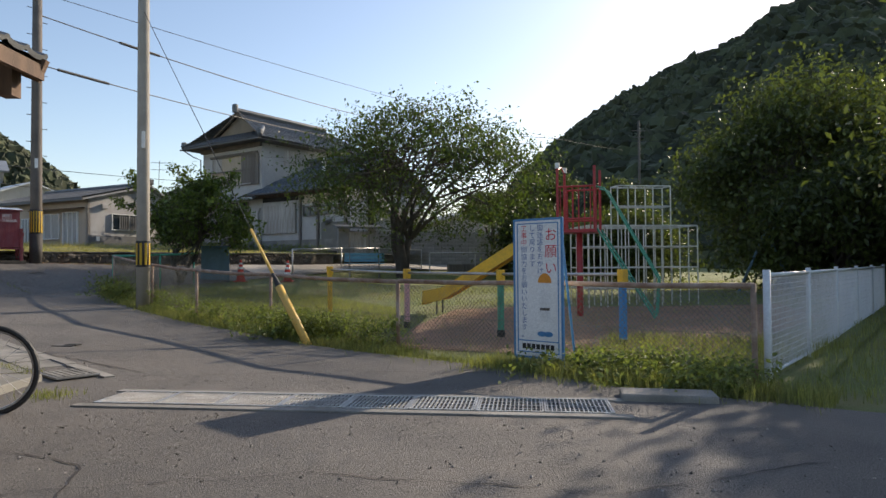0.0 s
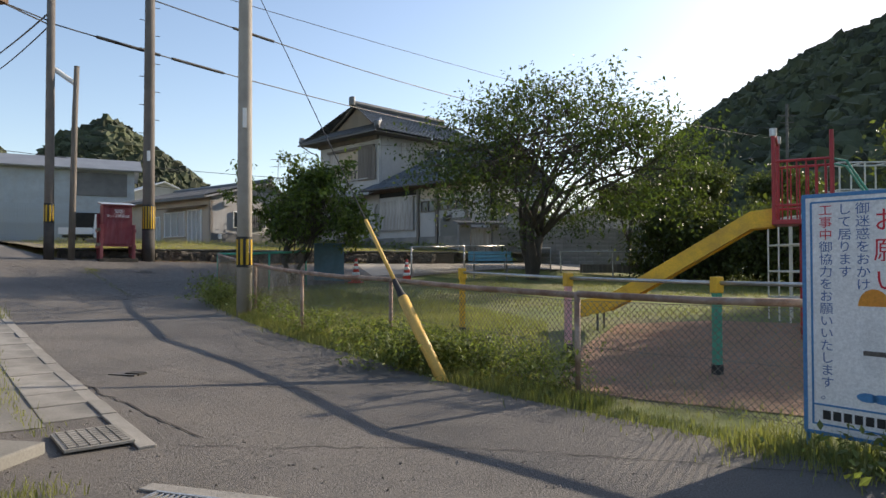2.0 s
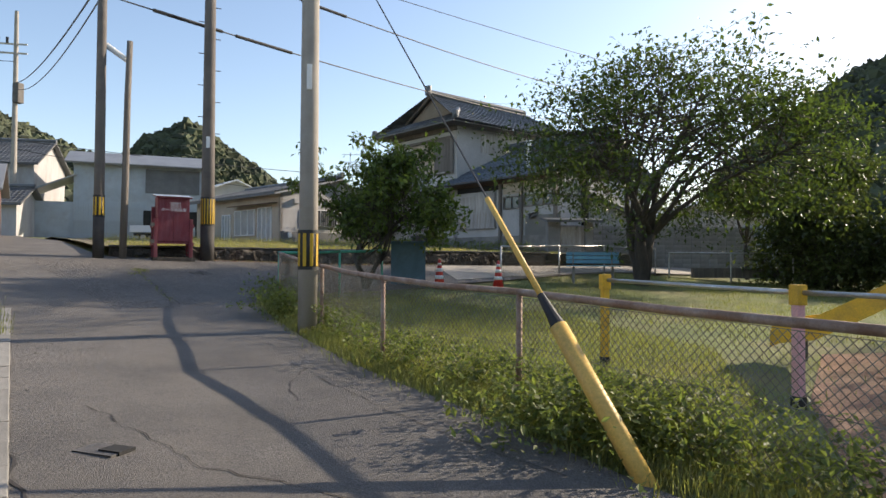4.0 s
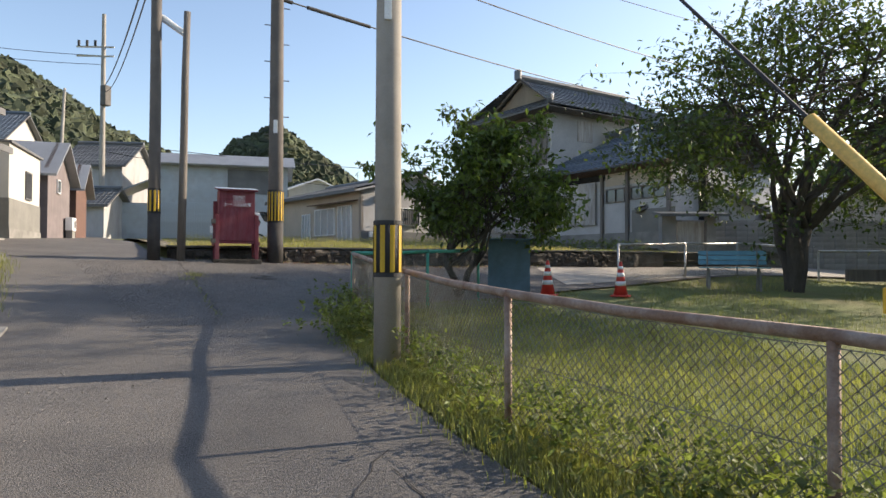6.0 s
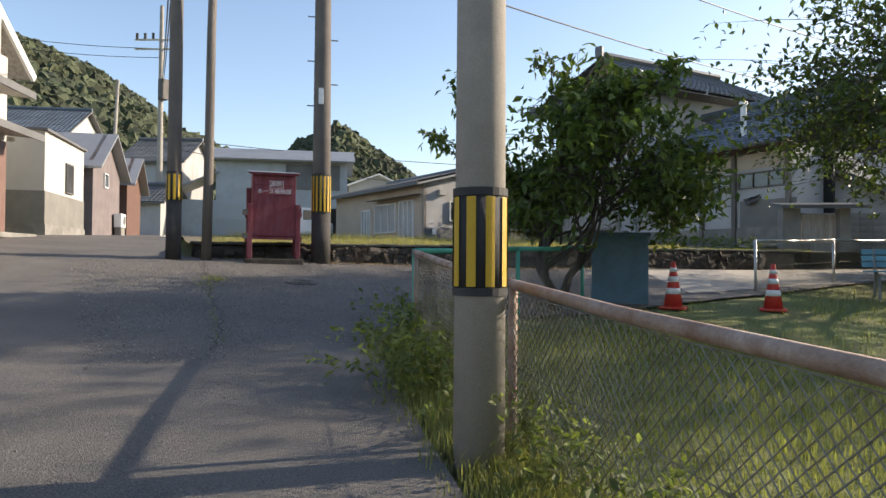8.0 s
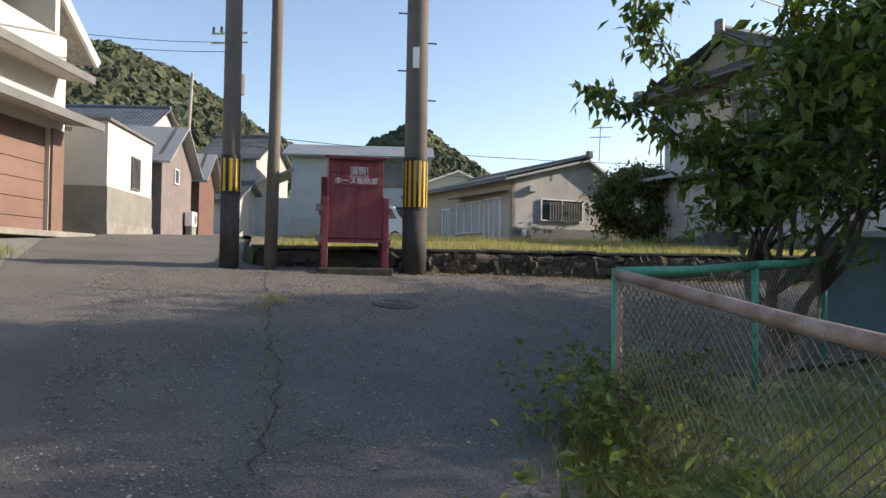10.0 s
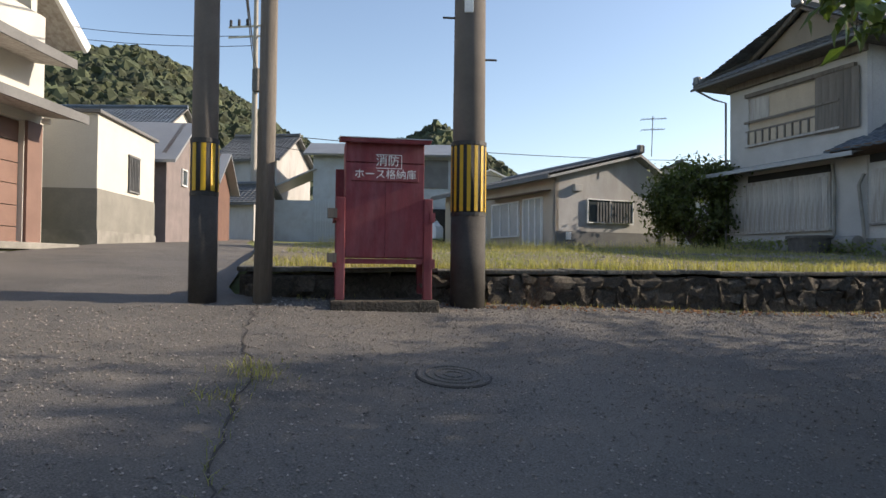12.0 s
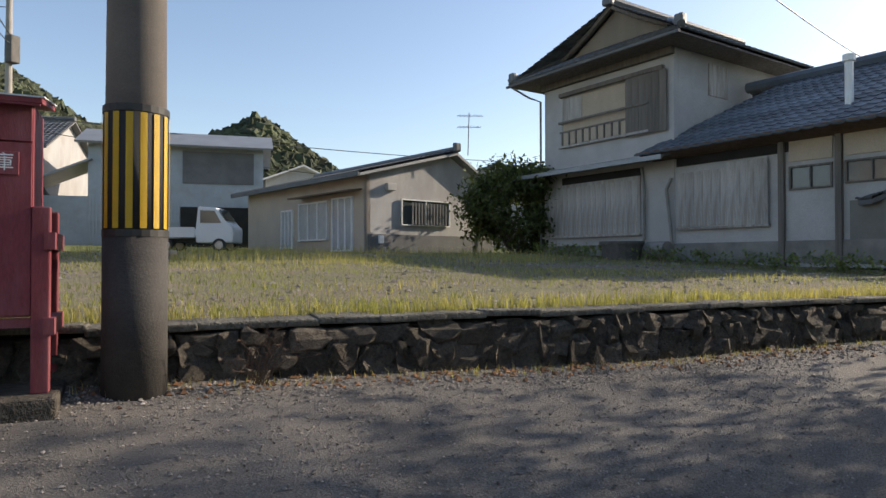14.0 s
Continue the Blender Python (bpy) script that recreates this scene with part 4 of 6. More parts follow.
chain_fence([(-5.35, 24.6), (-3.96, 27.4), (-2.6, 29.6), (-0.8, 31.8)], 0.9, M_STEEL, "grey pipe and mesh fence beside the side lane")

# white mesh fence
wf = empty("mesh_fence", pose(0, 0, 0), "pale grey coated mesh panel fence on posts", "fence")
wpts = [Vector((2.78, 6.64, 0)).lerp(Vector((8.86, 13.85, 0)), k / 5) for k in range(6)]
vs, fs = [], []
for k, p in enumerate(wpts):
    part("post", ntube([(p.x, p.y, -0.1), (p.x, p.y, 1.05)], 0.034 if k == 0 else 0.026, 10), M_FENCEW, wf, smooth=True)
for p, q in zip(wpts, wpts[1:]):
    part("rail", ntube([(p.x, p.y, 1.0), (q.x, q.y, 1.0)], 0.02, 8), M_FENCEW, wf, smooth=True)
    part("rail", ntube([(p.x, p.y, 0.08), (q.x, q.y, 0.08)], 0.015, 8), M_FENCEW, wf, smooth=True)
    d = (q - p).normalized() * 0.004
    for j in range(36):
        c = p.lerp(q, (j + 0.5) / 36)
        o = len(vs)
        nrm = Vector((-d.y, d.x, 0))
        vs += [(c.x - d.x - nrm.x, c.y - d.y - nrm.y, 0.08), (c.x + d.x, c.y + d.y, 0.08), (c.x + nrm.x, c.y + nrm.y, 0.08), (c.x - d.x - nrm.x, c.y - d.y - nrm.y, 1.0), (c.x + d.x, c.y + d.y, 1.0), (c.x + nrm.x, c.y + nrm.y, 1.0)]
        fs += [(o, o + 1, o + 4, o + 3), (o + 1, o + 2, o + 5, o + 4), (o + 2, o, o + 3, o + 5)]
    for j in range(16):
        z = 0.1 + j * 0.0575
        o = len(vs)
        for r0, z2 in ((0, 0.004), (0.004, -0.003), (-0.004, -0.003)):
            vs += [(p.x - d.y * r0 * 100, p.y + d.x * r0 * 100, z + z2), (q.x - d.y * r0 * 100, q.y + d.x * r0 * 100, z + z2)]
        fs += [(o, o + 1, o + 3, o + 2), (o + 2, o + 3, o + 5, o + 4), (o + 4, o + 5, o + 1, o)]
t = arr("mesh", vs, fs, M_FENCEW, wf)
t["kind"] = "stuff"

# ---- coloured bar fence of the playground ----
bars = empty("bar_fence", pose(0, 0, 0), "low playground railing with coloured posts", "railing")
bpts = [(-2.33, 13.7, M_YELLOW, M_YELLOW), (-0.75, 12.15, M_PINK, M_YELLOW), (0.74, 10.7, M_GREEN, M_YELLOW), (2.19, 9.22, M_BLUE, M_YELLOW)]
for x, y, lo_m, hi_m in bpts:
    g = ground_z(x, y)
    part("post", nbox((0.075, 0.075, 0.92), pose(x, y, g + 0.44, 0, 0, 30), 0.006), lo_m, bars, "painted square post")
    part("cap", nbox((0.1, 0.1, 0.17), pose(x, y, g + 0.92, 0, 0, 30), 0.008), hi_m, bars, "yellow post cap")
    part("shoe", nbox((0.085, 0.085, 0.11), pose(x, y, g + 0.03, 0, 0, 30)), M_BLACK, bars)
for (x0, y0, *_), (x1, y1, *_) in zip(bpts, bpts[1:]):
    part("rail", ntube([(x0, y0, ground_z(x0, y0) + 0.94), (x1, y1, ground_z(x1, y1) + 0.94)], 0.022, 10), M_STEEL, bars, smooth=True)

# ---- slide ----
slide = empty("slide", frame_at(2.5, 13.3, -0.02, -0.925, 0.38) @ Matrix.Scale(0.94, 4), "yellow playground slide with red railed tower and green ladder", "slide")
prof = [(0.35, 1.85), (0.65, 1.82), (2.5, 0.7), (2.9, 0.48), (3.35, 0.4)]
bm = bmesh.new()
for yy, zt in ((-0.26, 0.22), (0.26, 0.22)):
    ring = [[bm.verts.new((x, yy + dy, z + dz)) for x, z in prof] for dy, dz in ((-0.015, -0.05), (0.015, -0.05), (0.015, zt), (-0.015, zt))]
    for a in range(4):
        b = (a + 1) % 4
        for k in range(len(prof) - 1):
            bm.faces.new((ring[a][k], ring[a][k + 1], ring[b][k + 1], ring[b][k]))
    for k in (0, -1):
        bm.faces.new([ring[a][k] for a in range(4)])
part("side_board", bm, M_YELLOW, slide)
bm = bmesh.new()
for (x0, z0), (x1, z1) in zip(prof, prof[1:]):
    ln = math.hypot(x1 - x0, z1 - z0)
    box(bm, (ln + 0.01, 0.5, 0.02), pose((x0 + x1) / 2, 0, (z0 + z1) / 2, 0, -math.degrees(math.atan2(z1 - z0, x1 - x0))))
part("chute", bm, M_YELLOW, slide)
part("end_lip", nbox((0.03, 0.5, 0.2), pose(3.36, 0, 0.42), 0.005), M_YELLOW, slide)
for yy in (-0.18, 0.18):
    part("foot", ntube([(3.05, yy, 0.42), (3.05, yy, -0.05)], 0.02), M_IRON, slide)
part("column", ntube([(-0.05, 0, -0.1), (-0.05, 0, 1.85)], 0.065, 14), M_REDPLAY, slide, smooth=True)
part("platform", nbox((0.8, 0.8, 0.07), pose(-0.05, 0, 1.86), 0.01), M_REDPLAY, slide)
for xx, yy in ((-0.42, -0.38), (0.32, -0.38), (-0.42, 0.38), (0.32, 0.38)):
    part("corner_post", ntube([(xx, yy, 1.85), (xx, yy, 3.15)], 0.028, 8), M_REDPLAY, slide)
for z in (2.75, 2.1):
    part("rail", ntube([(-0.42, -0.38, z), (0.32, -0.38, z)], 0.02), M_REDPLAY, slide)
    part("rail", ntube([(-0.42, 0.38, z), (0.32, 0.38, z)], 0.02), M_REDPLAY, slide)
for k in range(6):
    for yy in (-0.38, 0.38):
        part("baluster", ntube([(-0.34 + k * 0.12, yy, 1.9), (-0.34 + k * 0.12, yy, 2.75)], 0.012, 6), M_REDPLAY, slide)
part("top_arch", ntube([(0.32, -0.38, 3.1), (0.32, 0, 3.2), (0.32, 0.38, 3.1)], 0.02), M_REDPLAY, slide)
for yy in (-0.3, 0.3):
    part("finial", ntube([(0.32, yy * 1.27, 3.13), (0.32, yy * 1.27, 3.24)], 0.05, 10), M_STEEL, slide)
    part("ladder_rail", ntube([(-0.45, yy, 1.9), (-1.65, yy, -0.05)], 0.022), M_GREEN, slide)
    part("hand_rail", ntube([(-0.42, yy, 2.75), (-0.6, yy, 2.7), (-1.6, yy, 0.9), (-1.55, yy, 0.2)], 0.018), M_GREEN, slide)
for k in range(7):
    f = (k + 0.7) / 7.5
    part("rung", ntube([(-0.45 - 1.2 * f, -0.3, 1.9 - 1.95 * f), (-0.45 - 1.2 * f, 0.3, 1.9 - 1.95 * f)], 0.016), M_GREEN, slide)

# ---- climbing frame ----
M_GYM = mat("chalky white pipe", (0.66, 0.65, 0.58), (0.56, 0.55, 0.48), 5, 0.35, 0.1, bump=0.05)
gym = empty("climbing_frame", frame_at(3.13, 15.0, 0.08, 0.995, 0.1), "white pipe climbing frame with stepped levels", "climbing frame")
CX, CZ = 0.42, 0.465
for i in range(7):
    for j in range(4):
        hgt = 5 + 1 if (2 <= i <= 5 and 1 <= j <= 2) else 4
        hgt = min(hgt, 6)
        part("upright", ntube([(i * CX, j * CX, -0.1), (i * CX, j * CX, hgt * CZ)], 0.015, 6), M_GYM, gym)
for k in range(1, 7):
    upper = k > 4
    for j in range(1, 3) if upper else range(4):
        part("bar", ntube([((2 if upper else 0) * CX, j * CX, k * CZ), ((5 if upper else 6) * CX, j * CX, k * CZ)], 0.015, 6), M_GYM, gym)
    for i in range(2, 6) if upper else range(7):
        part("bar", ntube([(i * CX, (1 if upper else 0) * CX, k * CZ), (i * CX, (2 if upper else 3) * CX, k * CZ)], 0.015, 6), M_GYM, gym)
swing = empty("swing_frame", pose(9.9, 19.6, 0, 0, 0, 40), "blue-grey steel swing frame", "swing")
for sx in (-1.1, 1.1):
    for sy in (-0.9, 0.9):
        part("leg", ntube([(sx + 0.15 * (1 if sx > 0 else -1), sy, -0.1), (sx, 0, 2.0)], 0.04), M_PANEL, swing)
part("beam", ntube([(-1.2, 0, 2.0), (1.2, 0, 2.0)], 0.04), M_PANEL, swing)


# ---- cones, bench, panel ----
def cone(x, y):
    c = empty("traffic_cone", pose(x, y, ground_z(x, y) - 0.02), "faded red traffic cone with white reflective bands", "traffic cone", "traffic cones on the turf")
    part("base", nbox((0.37, 0.37, 0.035), pose(0, 0, 0.018), 0.012), M_CONE, c)
    part("body", ntube([(0, 0, 0.03), (0, 0, 0.7)], 0.14, 20, 0.028), M_CONE, c, smooth=True)
    for z0, z1 in ((0.22, 0.31), (0.4, 0.48), (0.55, 0.61)):
        r = lambda z: 0.14 - (z - 0.03) / 0.67 * 0.112 + 0.003  # noqa: E731
        part("band", ntube([(0, 0, z0), (0, 0, z1)], r(z0), 20, r(z1)), M_WHITE, c, "white band", True)


cone(-5.05, 22.4)
cone(-6.37, 21.65)
bench = empty("bench", frame_at(-2.85, 25.6, ground_z(-2.85, 25.6) + 0.1, 0.99, 0.12), "pale blue slatted park bench on curved legs", "bench")
for k in range(4):
    part("seat_slat", nbox((1.5, 0.09, 0.03), pose(0, -0.2 + k * 0.1, 0.4), 0.006), M_BENCH, bench)
for k in range(3):
    part("back_slat", nbox((1.5, 0.025, 0.1), pose(0, 0.2 + k * 0.02, 0.52 + k * 0.115, -12), 0.006), M_BENCH, bench)
for sx in (-0.55, 0.55):
    part("leg", ntube([(sx, -0.2, -0.15), (sx, -0.15, 0.2), (sx, 0, 0.36), (sx, 0.12, 0.2), (sx, 0.2, -0.15)], 0.03), M_CONC, bench)
    part("back_stay", ntube([(sx, 0.12, 0.3), (sx, 0.26, 0.82)], 0.02), M_CONC, bench)
pan = empty("steel_panel", frame_at(-7.12, 21.5, ground_z(-7.12, 21.5), 0.93, 0.36), "blue-grey steel sheet panel standing at the park entrance", "panel")
part("sheet", nbox((0.84, 0.04, 1.1), pose(0, 0, 0.47), 0.008), M_PANEL, pan)
part("lid", nbox((0.9, 0.1, 0.05), pose(0, 0, 1.04), 0.01), M_PANEL, pan)
for sx in (-0.4, 0.4):
    part("leg", nbox((0.05, 0.05, 0.4), pose(sx, 0.04, 0.1)), M_PANEL, pan)

# ---- drain grating, gutter, manhole ----
gr = empty("drain_grating", frame_at(-3.07, 6.28, 0.0, 0.99, -0.143), "steel drain grating across the lane", "grating")
for yy in (-0.3, 0.3):
    part("kerb", nbox((4.4, 0.1, 0.1), pose(2.1, yy, -0.035), 0.008), M_CONC, gr)
# black sheet just under the grate paints the shade of the pit
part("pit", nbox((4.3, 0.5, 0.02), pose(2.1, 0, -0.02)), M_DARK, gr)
me = None
for k in range(8):
    bm = bmesh.new()
    if me is None:
        for yy in (-0.235, 0.235):
            box(bm, (0.51, 0.02, 0.025), pose(0, yy, 0.004))
        for xx in (-0.25, 0.25):
            box(bm, (0.014, 0.45, 0.025), pose(xx, 0, 0.004))
        for j in range(15):
            box(bm, (0.009, 0.46, 0.022), pose(-0.233 + j * 0.0333, 0, 0.004))
        for j in range(3):
            box(bm, (0.5, 0.012, 0.016), pose(0, -0.12 + j * 0.12, 0.0))
        ob = part("grate_panel", bm, M_STEEL, gr)
        me = ob.data
    else:
        bm.free()
        ob = new("grate_panel", me)
        ob.parent = gr
    ob.matrix_basis = pose(0.28 + k * 0.52, 0, 0.004 + 0.002 * (k % 2))
gut = empty("gutter", pose(0, 0, 0), "roadside gutter with concrete covers and kerb", "gutter", kind="structure")
gd, gn = Vector((-0.741, 0.671)), Vector((-0.671, -0.741))
me = {}
random.seed(9)
for k in range(-2, 17):
    s = 0.35 + k * 0.505
    for nm, off, size in (("cover", 0.29, (0.495, 0.38, 0.09)), ("kerb_stone", 0.055, (0.5, 0.11, 0.1))):
        if nm == "cover" and k < 0:
            continue
        p = Vector((-4.15, 7.86)) + gd * s + gn * off
        m = frame_at(p.x, p.y, ground_z(p.x, p.y) - 0.03 + random.uniform(-0.005, 0.005), *gd)
        g2 = ground_z(*(p + gd * 0.25)) - ground_z(*(p - gd * 0.25))
        if nm not in me:
            ob = part(nm, nbox(size, Matrix(), 0.008), M_CONC, gut)
            me[nm] = ob.data
        else:
            ob = new(nm, me[nm])
            ob.parent = gut
        ob.matrix_basis = m @ pose(0, 0, 0, 0, -math.degrees(g2 / 0.5), random.uniform(-0.6, 0.6))
tagged(sheet("yard", [(-4.47, 7.50), (-8.95, 11.6), (-16, 17.5), (-22.6, 21.0), (-30, 14), (-30, -12), (-5.6, -12), (-5.6, 6.4)], 0.004, M_GREYPLINTH, 0.8), "weathered cement yard beside the lane", "ground", kind="structure")
ck = empty("drain_cover", frame_at(-3.95, 7.28, ground_z(-3.95, 7.28) + 0.02, *gd), "chequered steel drain cover", "drain cover")
part("plate", nbox((0.5, 0.4, 0.02), Matrix(), 0.004), M_CONC, ck)
for i in range(8):
    for j in range(6):
        part("lug", nbox((0.045, 0.045, 0.012), pose(-0.21 + i * 0.06, -0.15 + j * 0.06, 0.012)), M_CONC, ck)
mh = empty("manhole_cover", pose(-11.32, 19.2, ground_z(-11.32, 19.2) - 0.002, math.degrees(math.atan(0.06)), math.degrees(math.atan(0.12)), 0), "round cast-iron manhole cover set in the asphalt", "manhole cover")
part("rim", ntube([(0, 0, -0.02), (0, 0, 0.006)], 0.25, 32), M_CRACK, mh)
part("lid", ntube([(0, 0, -0.02), (0, 0, 0.012)], 0.235, 32), M_ASPHALT, mh)
for r in (0.06, 0.12, 0.18):
    bm = bmesh.new()
    ring = [(r * math.cos(a), r * math.sin(a), 0.014) for a in (2 * math.pi * k / 24 for k in range(25))]
    part("ring", tube(bm, ring, 0.006, 5), M_ASPHALT, mh)
hole = empty("gully_cover", frame_at(-5.12, 9.37, ground_z(-5.12, 9.37) + 0.003, 0.99, -0.1), "small dark gully opening in the asphalt", "gully")
part("frame", nbox((0.3, 0.18, 0.012)), M_IRON, hole)
# solid black block for the unlit depth of the slot
part("slot", nbox((0.16, 0.12, 0.03), pose(0.08, 0.02, 0)), M_DARK, hole)
slab = tagged(part("concrete_slab", nbox((0.75, 0.3, 0.12), pose(1.62, 6.02, 0.0, 0, 0, -12), 0.02), M_CONC), "weathered concrete drain slab in the grass", "slab")


# cracks in the asphalt
def crack(pts, w, seed):
    rng = random.Random(seed)
    bm = bmesh.new()
    path = []
    for a, b in zip(pts, pts[1:]):
        n = max(2, int(math.dist(a, b) / 0.12))
        path += [(a[0] + (b[0] - a[0]) * k / n + rng.uniform(-0.03, 0.03), a[1] + (b[1] - a[1]) * k / n + rng.uniform(-0.03, 0.03)) for k in range(n)]
    prev = None
    for k, (x, y) in enumerate(path):
        x2, y2 = path[min(k + 1, len(path) - 1)]
        x1, y1 = path[max(k - 1, 0)]
        d = Vector((x2 - x1, y2 - y1, 0)).normalized()
        n = Vector((-d.y, d.x, 0)) * w * rng.uniform(0.15, 0.65)
        z = ground_z(x, y) + 0.005
        cur = [bm.verts.new((x + n.x, y + n.y, z)), bm.verts.new((x - n.x, y - n.y, z))]
        if prev:
            bm.faces.new((prev[0], cur[0], cur[1], prev[1]))
        prev = cur
    tagged(part("road_crack", bm, M_CRACK), "dark crack running through the asphalt", "crack", "road cracks", "structure")


crack([(-3.4, 7.3), (-1.5, 7.6), (1.0, 7.3)], 0.012, 1)
crack([(-6.2, 9.6), (-4.6, 8.4), (-4.2, 8.1), (-3.2, 7.4)], 0.02, 2)
crack([(-5.0, 11.9), (-3.6, 10.6), (-2.4, 9.7)], 0.01, 3)
crack([(-6.0, 10.2), (-4.4, 9.3), (-2.6, 9.0)], 0.01, 4)
crack([(-13.9, 19.7), (-12.9, 18.8), (-12.2, 18.3), (-11.3, 17.4), (-10.4, 16.7), (-9.6, 15.9), (-9.2, 15.4)], 0.016, 5)
crack([(-5.2, 12.2), (-5.0, 11.4), (-4.6, 10.8)], 0.012, 6)
crack([(-2.6, 3.9), (-1.0, 4.2), (0.6, 3.8), (2.0, 4.3)], 0.01, 7)
crack([(-3.2, 4.8), (-2.3, 4.4), (-2.0, 3.4)], 0.012, 8)
crack([(-3.6, 6.2), (-1.6, 5.9), (1.2, 5.2)], 0.008, 9)


# ---- buildings along the lane ----
def gable_house(name, m, w, d, h, rise, wall_m, roof_m, label, over=0.4, tiles=True, plinth=0.0, plinth_m=M_GREYPLINTH, category="house"):
    """A house: gable ends at y = 0 and y = d, eaves along y; x from 0 to w."""
    hs = empty(name, m, label, category)
    bm = bmesh.new()
    for y0 in (0, d - 0.15):
        pts = [(0, 0), (w, 0), (w, h), (w / 2, h + rise), (0, h)]
        lo = [bm.verts.new((x, y0, z)) for x, z in pts]
        hi = [bm.verts.new((x, y0 + 0.15, z)) for x, z in pts]
        bm.faces.new(lo)
        bm.faces.new(hi[::-1])
        for k in range(5):
            j = (k + 1) % 5
            bm.faces.new((lo[k], hi[k], hi[j], lo[j]))
    box(bm, (0.15, d - 0.3, h), pose(0.075, d / 2, h / 2))
    box(bm, (0.15, d - 0.3, h), pose(w - 0.075, d / 2, h / 2))
    part("wall", bm, wall_m, hs)
    if plinth:
        part("plinth", prism([(-0.02, -0.02), (w + 0.02, -0.02), (w + 0.02, d + 0.02), (-0.02, d + 0.02)], 0, plinth), plinth_m, hs)
    k = over * rise / (w / 2)
    for x0 in (-over, w + over):
        if tiles:
            tiled((x0, -over, h - k + 0.03), (x0, d + over, h - k + 0.03), (w / 2, d + over, h + rise + 0.03), (w / 2, -over, h + rise + 0.03), roof_m, hs, "roof_slope")
        bm = bmesh.new()
        q = [(x0, -over, h - k), (x0, d + over, h - k), (w / 2, d + over, h + rise), (w / 2, -over, h + rise)]
        v0 = [bm.verts.new(p) for p in q]
        v1 = [bm.verts.new((p[0], p[1], p[2] - 0.1)) for p in q]
        bm.faces.new(v0)
        bm.faces.new(v1[::-1])
        for a in range(4):
            b = (a + 1) % 4
            bm.faces.new((v0[a], v1[a], v1[b], v0[b]))
        part("roof_deck", bm, M_PLINTH if tiles else roof_m, hs)
    if tiles:
        part("ridge", ntube([(w / 2, -over, h + rise + 0.1), (w / 2, d + over, h + rise + 0.1)], 0.15, 8), roof_m, hs)
    return hs


# white house with cut corner
wh = empty("white_house", frame_at(-25.54, 24.12, 1.95, -0.649, 0.761), "white rendered flat-roofed house with grey cement base", "house")
# x runs along the lane front, y away from the lane
wpl = [(0, 0), (4.1, 0), (4.1, 6), (0, 6)]
part("wall", prism(wpl, 1.45, 3.35), M_WPLASTER, wh)
part("base", prism([(-0.025, -0.025), (4.12, -0.025), (4.12, 6.02), (-0.025, 6.02)], 0.0, 1.46), M_GREYPLINTH, wh, "grey cement base")
part("footing", prism([(-0.06, -0.06), (4.15, -0.06), (4.15, 6.05), (-0.06, 6.05)], -0.4, 0.42), M_CONC, wh)
part("roof_edge", prism([(-0.1, -0.1), (4.2, -0.1), (4.2, 6.1), (-0.1, 6.1)], 3.35, 3.43), M_PLINTH, wh)
bm = bmesh.new()
for k in range(7):
    box(bm, (0.03, 0.03, 0.95), pose(2.0 + k * 0.12, -0.05, 2.1))
for z in (1.6, 2.6):
    box(bm, (0.82, 0.05, 0.05), pose(2.36, -0.04, z))
gl = part("window_grille", bm, M_PLINTH, wh, "dark window grille")
part("pane", nbox((0.76, 0.02, 0.98), pose(2.36, -0.012, 2.1)), M_GLASS, gl)
tl = gable_house("tiled_house", frame_at(-47.65, 38.9, 3.0, -0.562, 0.827), 8.0, 13, 6.6, 2.4, M_WPLASTER, M_TILEB, "house behind with blue-grey tiled roof")

# garage with brown shutter and overhanging roofs
ga = empty("garage_house", frame_at(-22.7, 19.4, 1.85, -0.555, 0.832), "white plastered house with brown garage shutter and deep eaves", "house")
bm = wall_with(bmesh.new(), -0.5, 3.75, 0, 5.2, 0, 0.2, [(0.4, 3.1, 0.0, 2.75)])
part("front_wall", bm, M_WPLASTER, ga)
part("side_wall", nbox((0.2, 6, 6.5), pose(3.65, 3.2, 3.25)), M_WPLASTER, ga)
part("side_wall", nbox((0.2, 6, 6.5), pose(-0.4, 3.2, 3.25)), M_WPLASTER, ga)
part("pier", nbox((0.5, 0.08, 2.75), pose(3.38, -0.03, 1.38)), M_SHUTTER, ga)
for k in range(6):
    part("shutter_panel", nbox((2.68, 0.03, 0.44), pose(1.75, 0.12, 0.24 + k * 0.455), 0.01), M_SHUTTER, ga)
part("canopy", nbox((4.7, 1.1, 0.09), pose(1.35, -0.5, 2.95, 6)), M_PALEWOOD, ga, "pale boarded canopy over the shutter")
part("canopy_fascia", nbox((4.7, 0.05, 0.2), pose(1.35, -1.05, 2.88)), M_PLINTH, ga)
part("lamp", ntube([(3.3, -0.35, 2.72), (3.3, -0.35, 2.82)], 0.09, 12), M_WHITE, ga)
bm = bmesh.new()
box(bm, (4.6, 1.0, 0.16), pose(1.1, -0.4, 4.1, 8))
part("mid_eave", bm, M_PALEWOOD, ga)
part("mid_fascia", nbox((4.66, 0.05, 0.2), pose(1.1, -0.92, 4.04)), M_PLINTH, ga)
part("upper_wall", nbox((5.6, 4.4, 3.0), pose(2.6, 3.6, 4.4)), M_WPLASTER, ga)
for s in (-1, 1):
    part("roof", nbox((4.1, 6.4, 0.16), pose(2.7 + s * 1.65, 3.6, 6.4, 0, s * 35), 0.02), M_PALEWOOD, ga)
    part("verge", nbox((4.1, 0.1, 0.26), pose(2.7 + s * 1.65, 0.36, 6.38, 0, s * 35)), M_WHITE, ga)
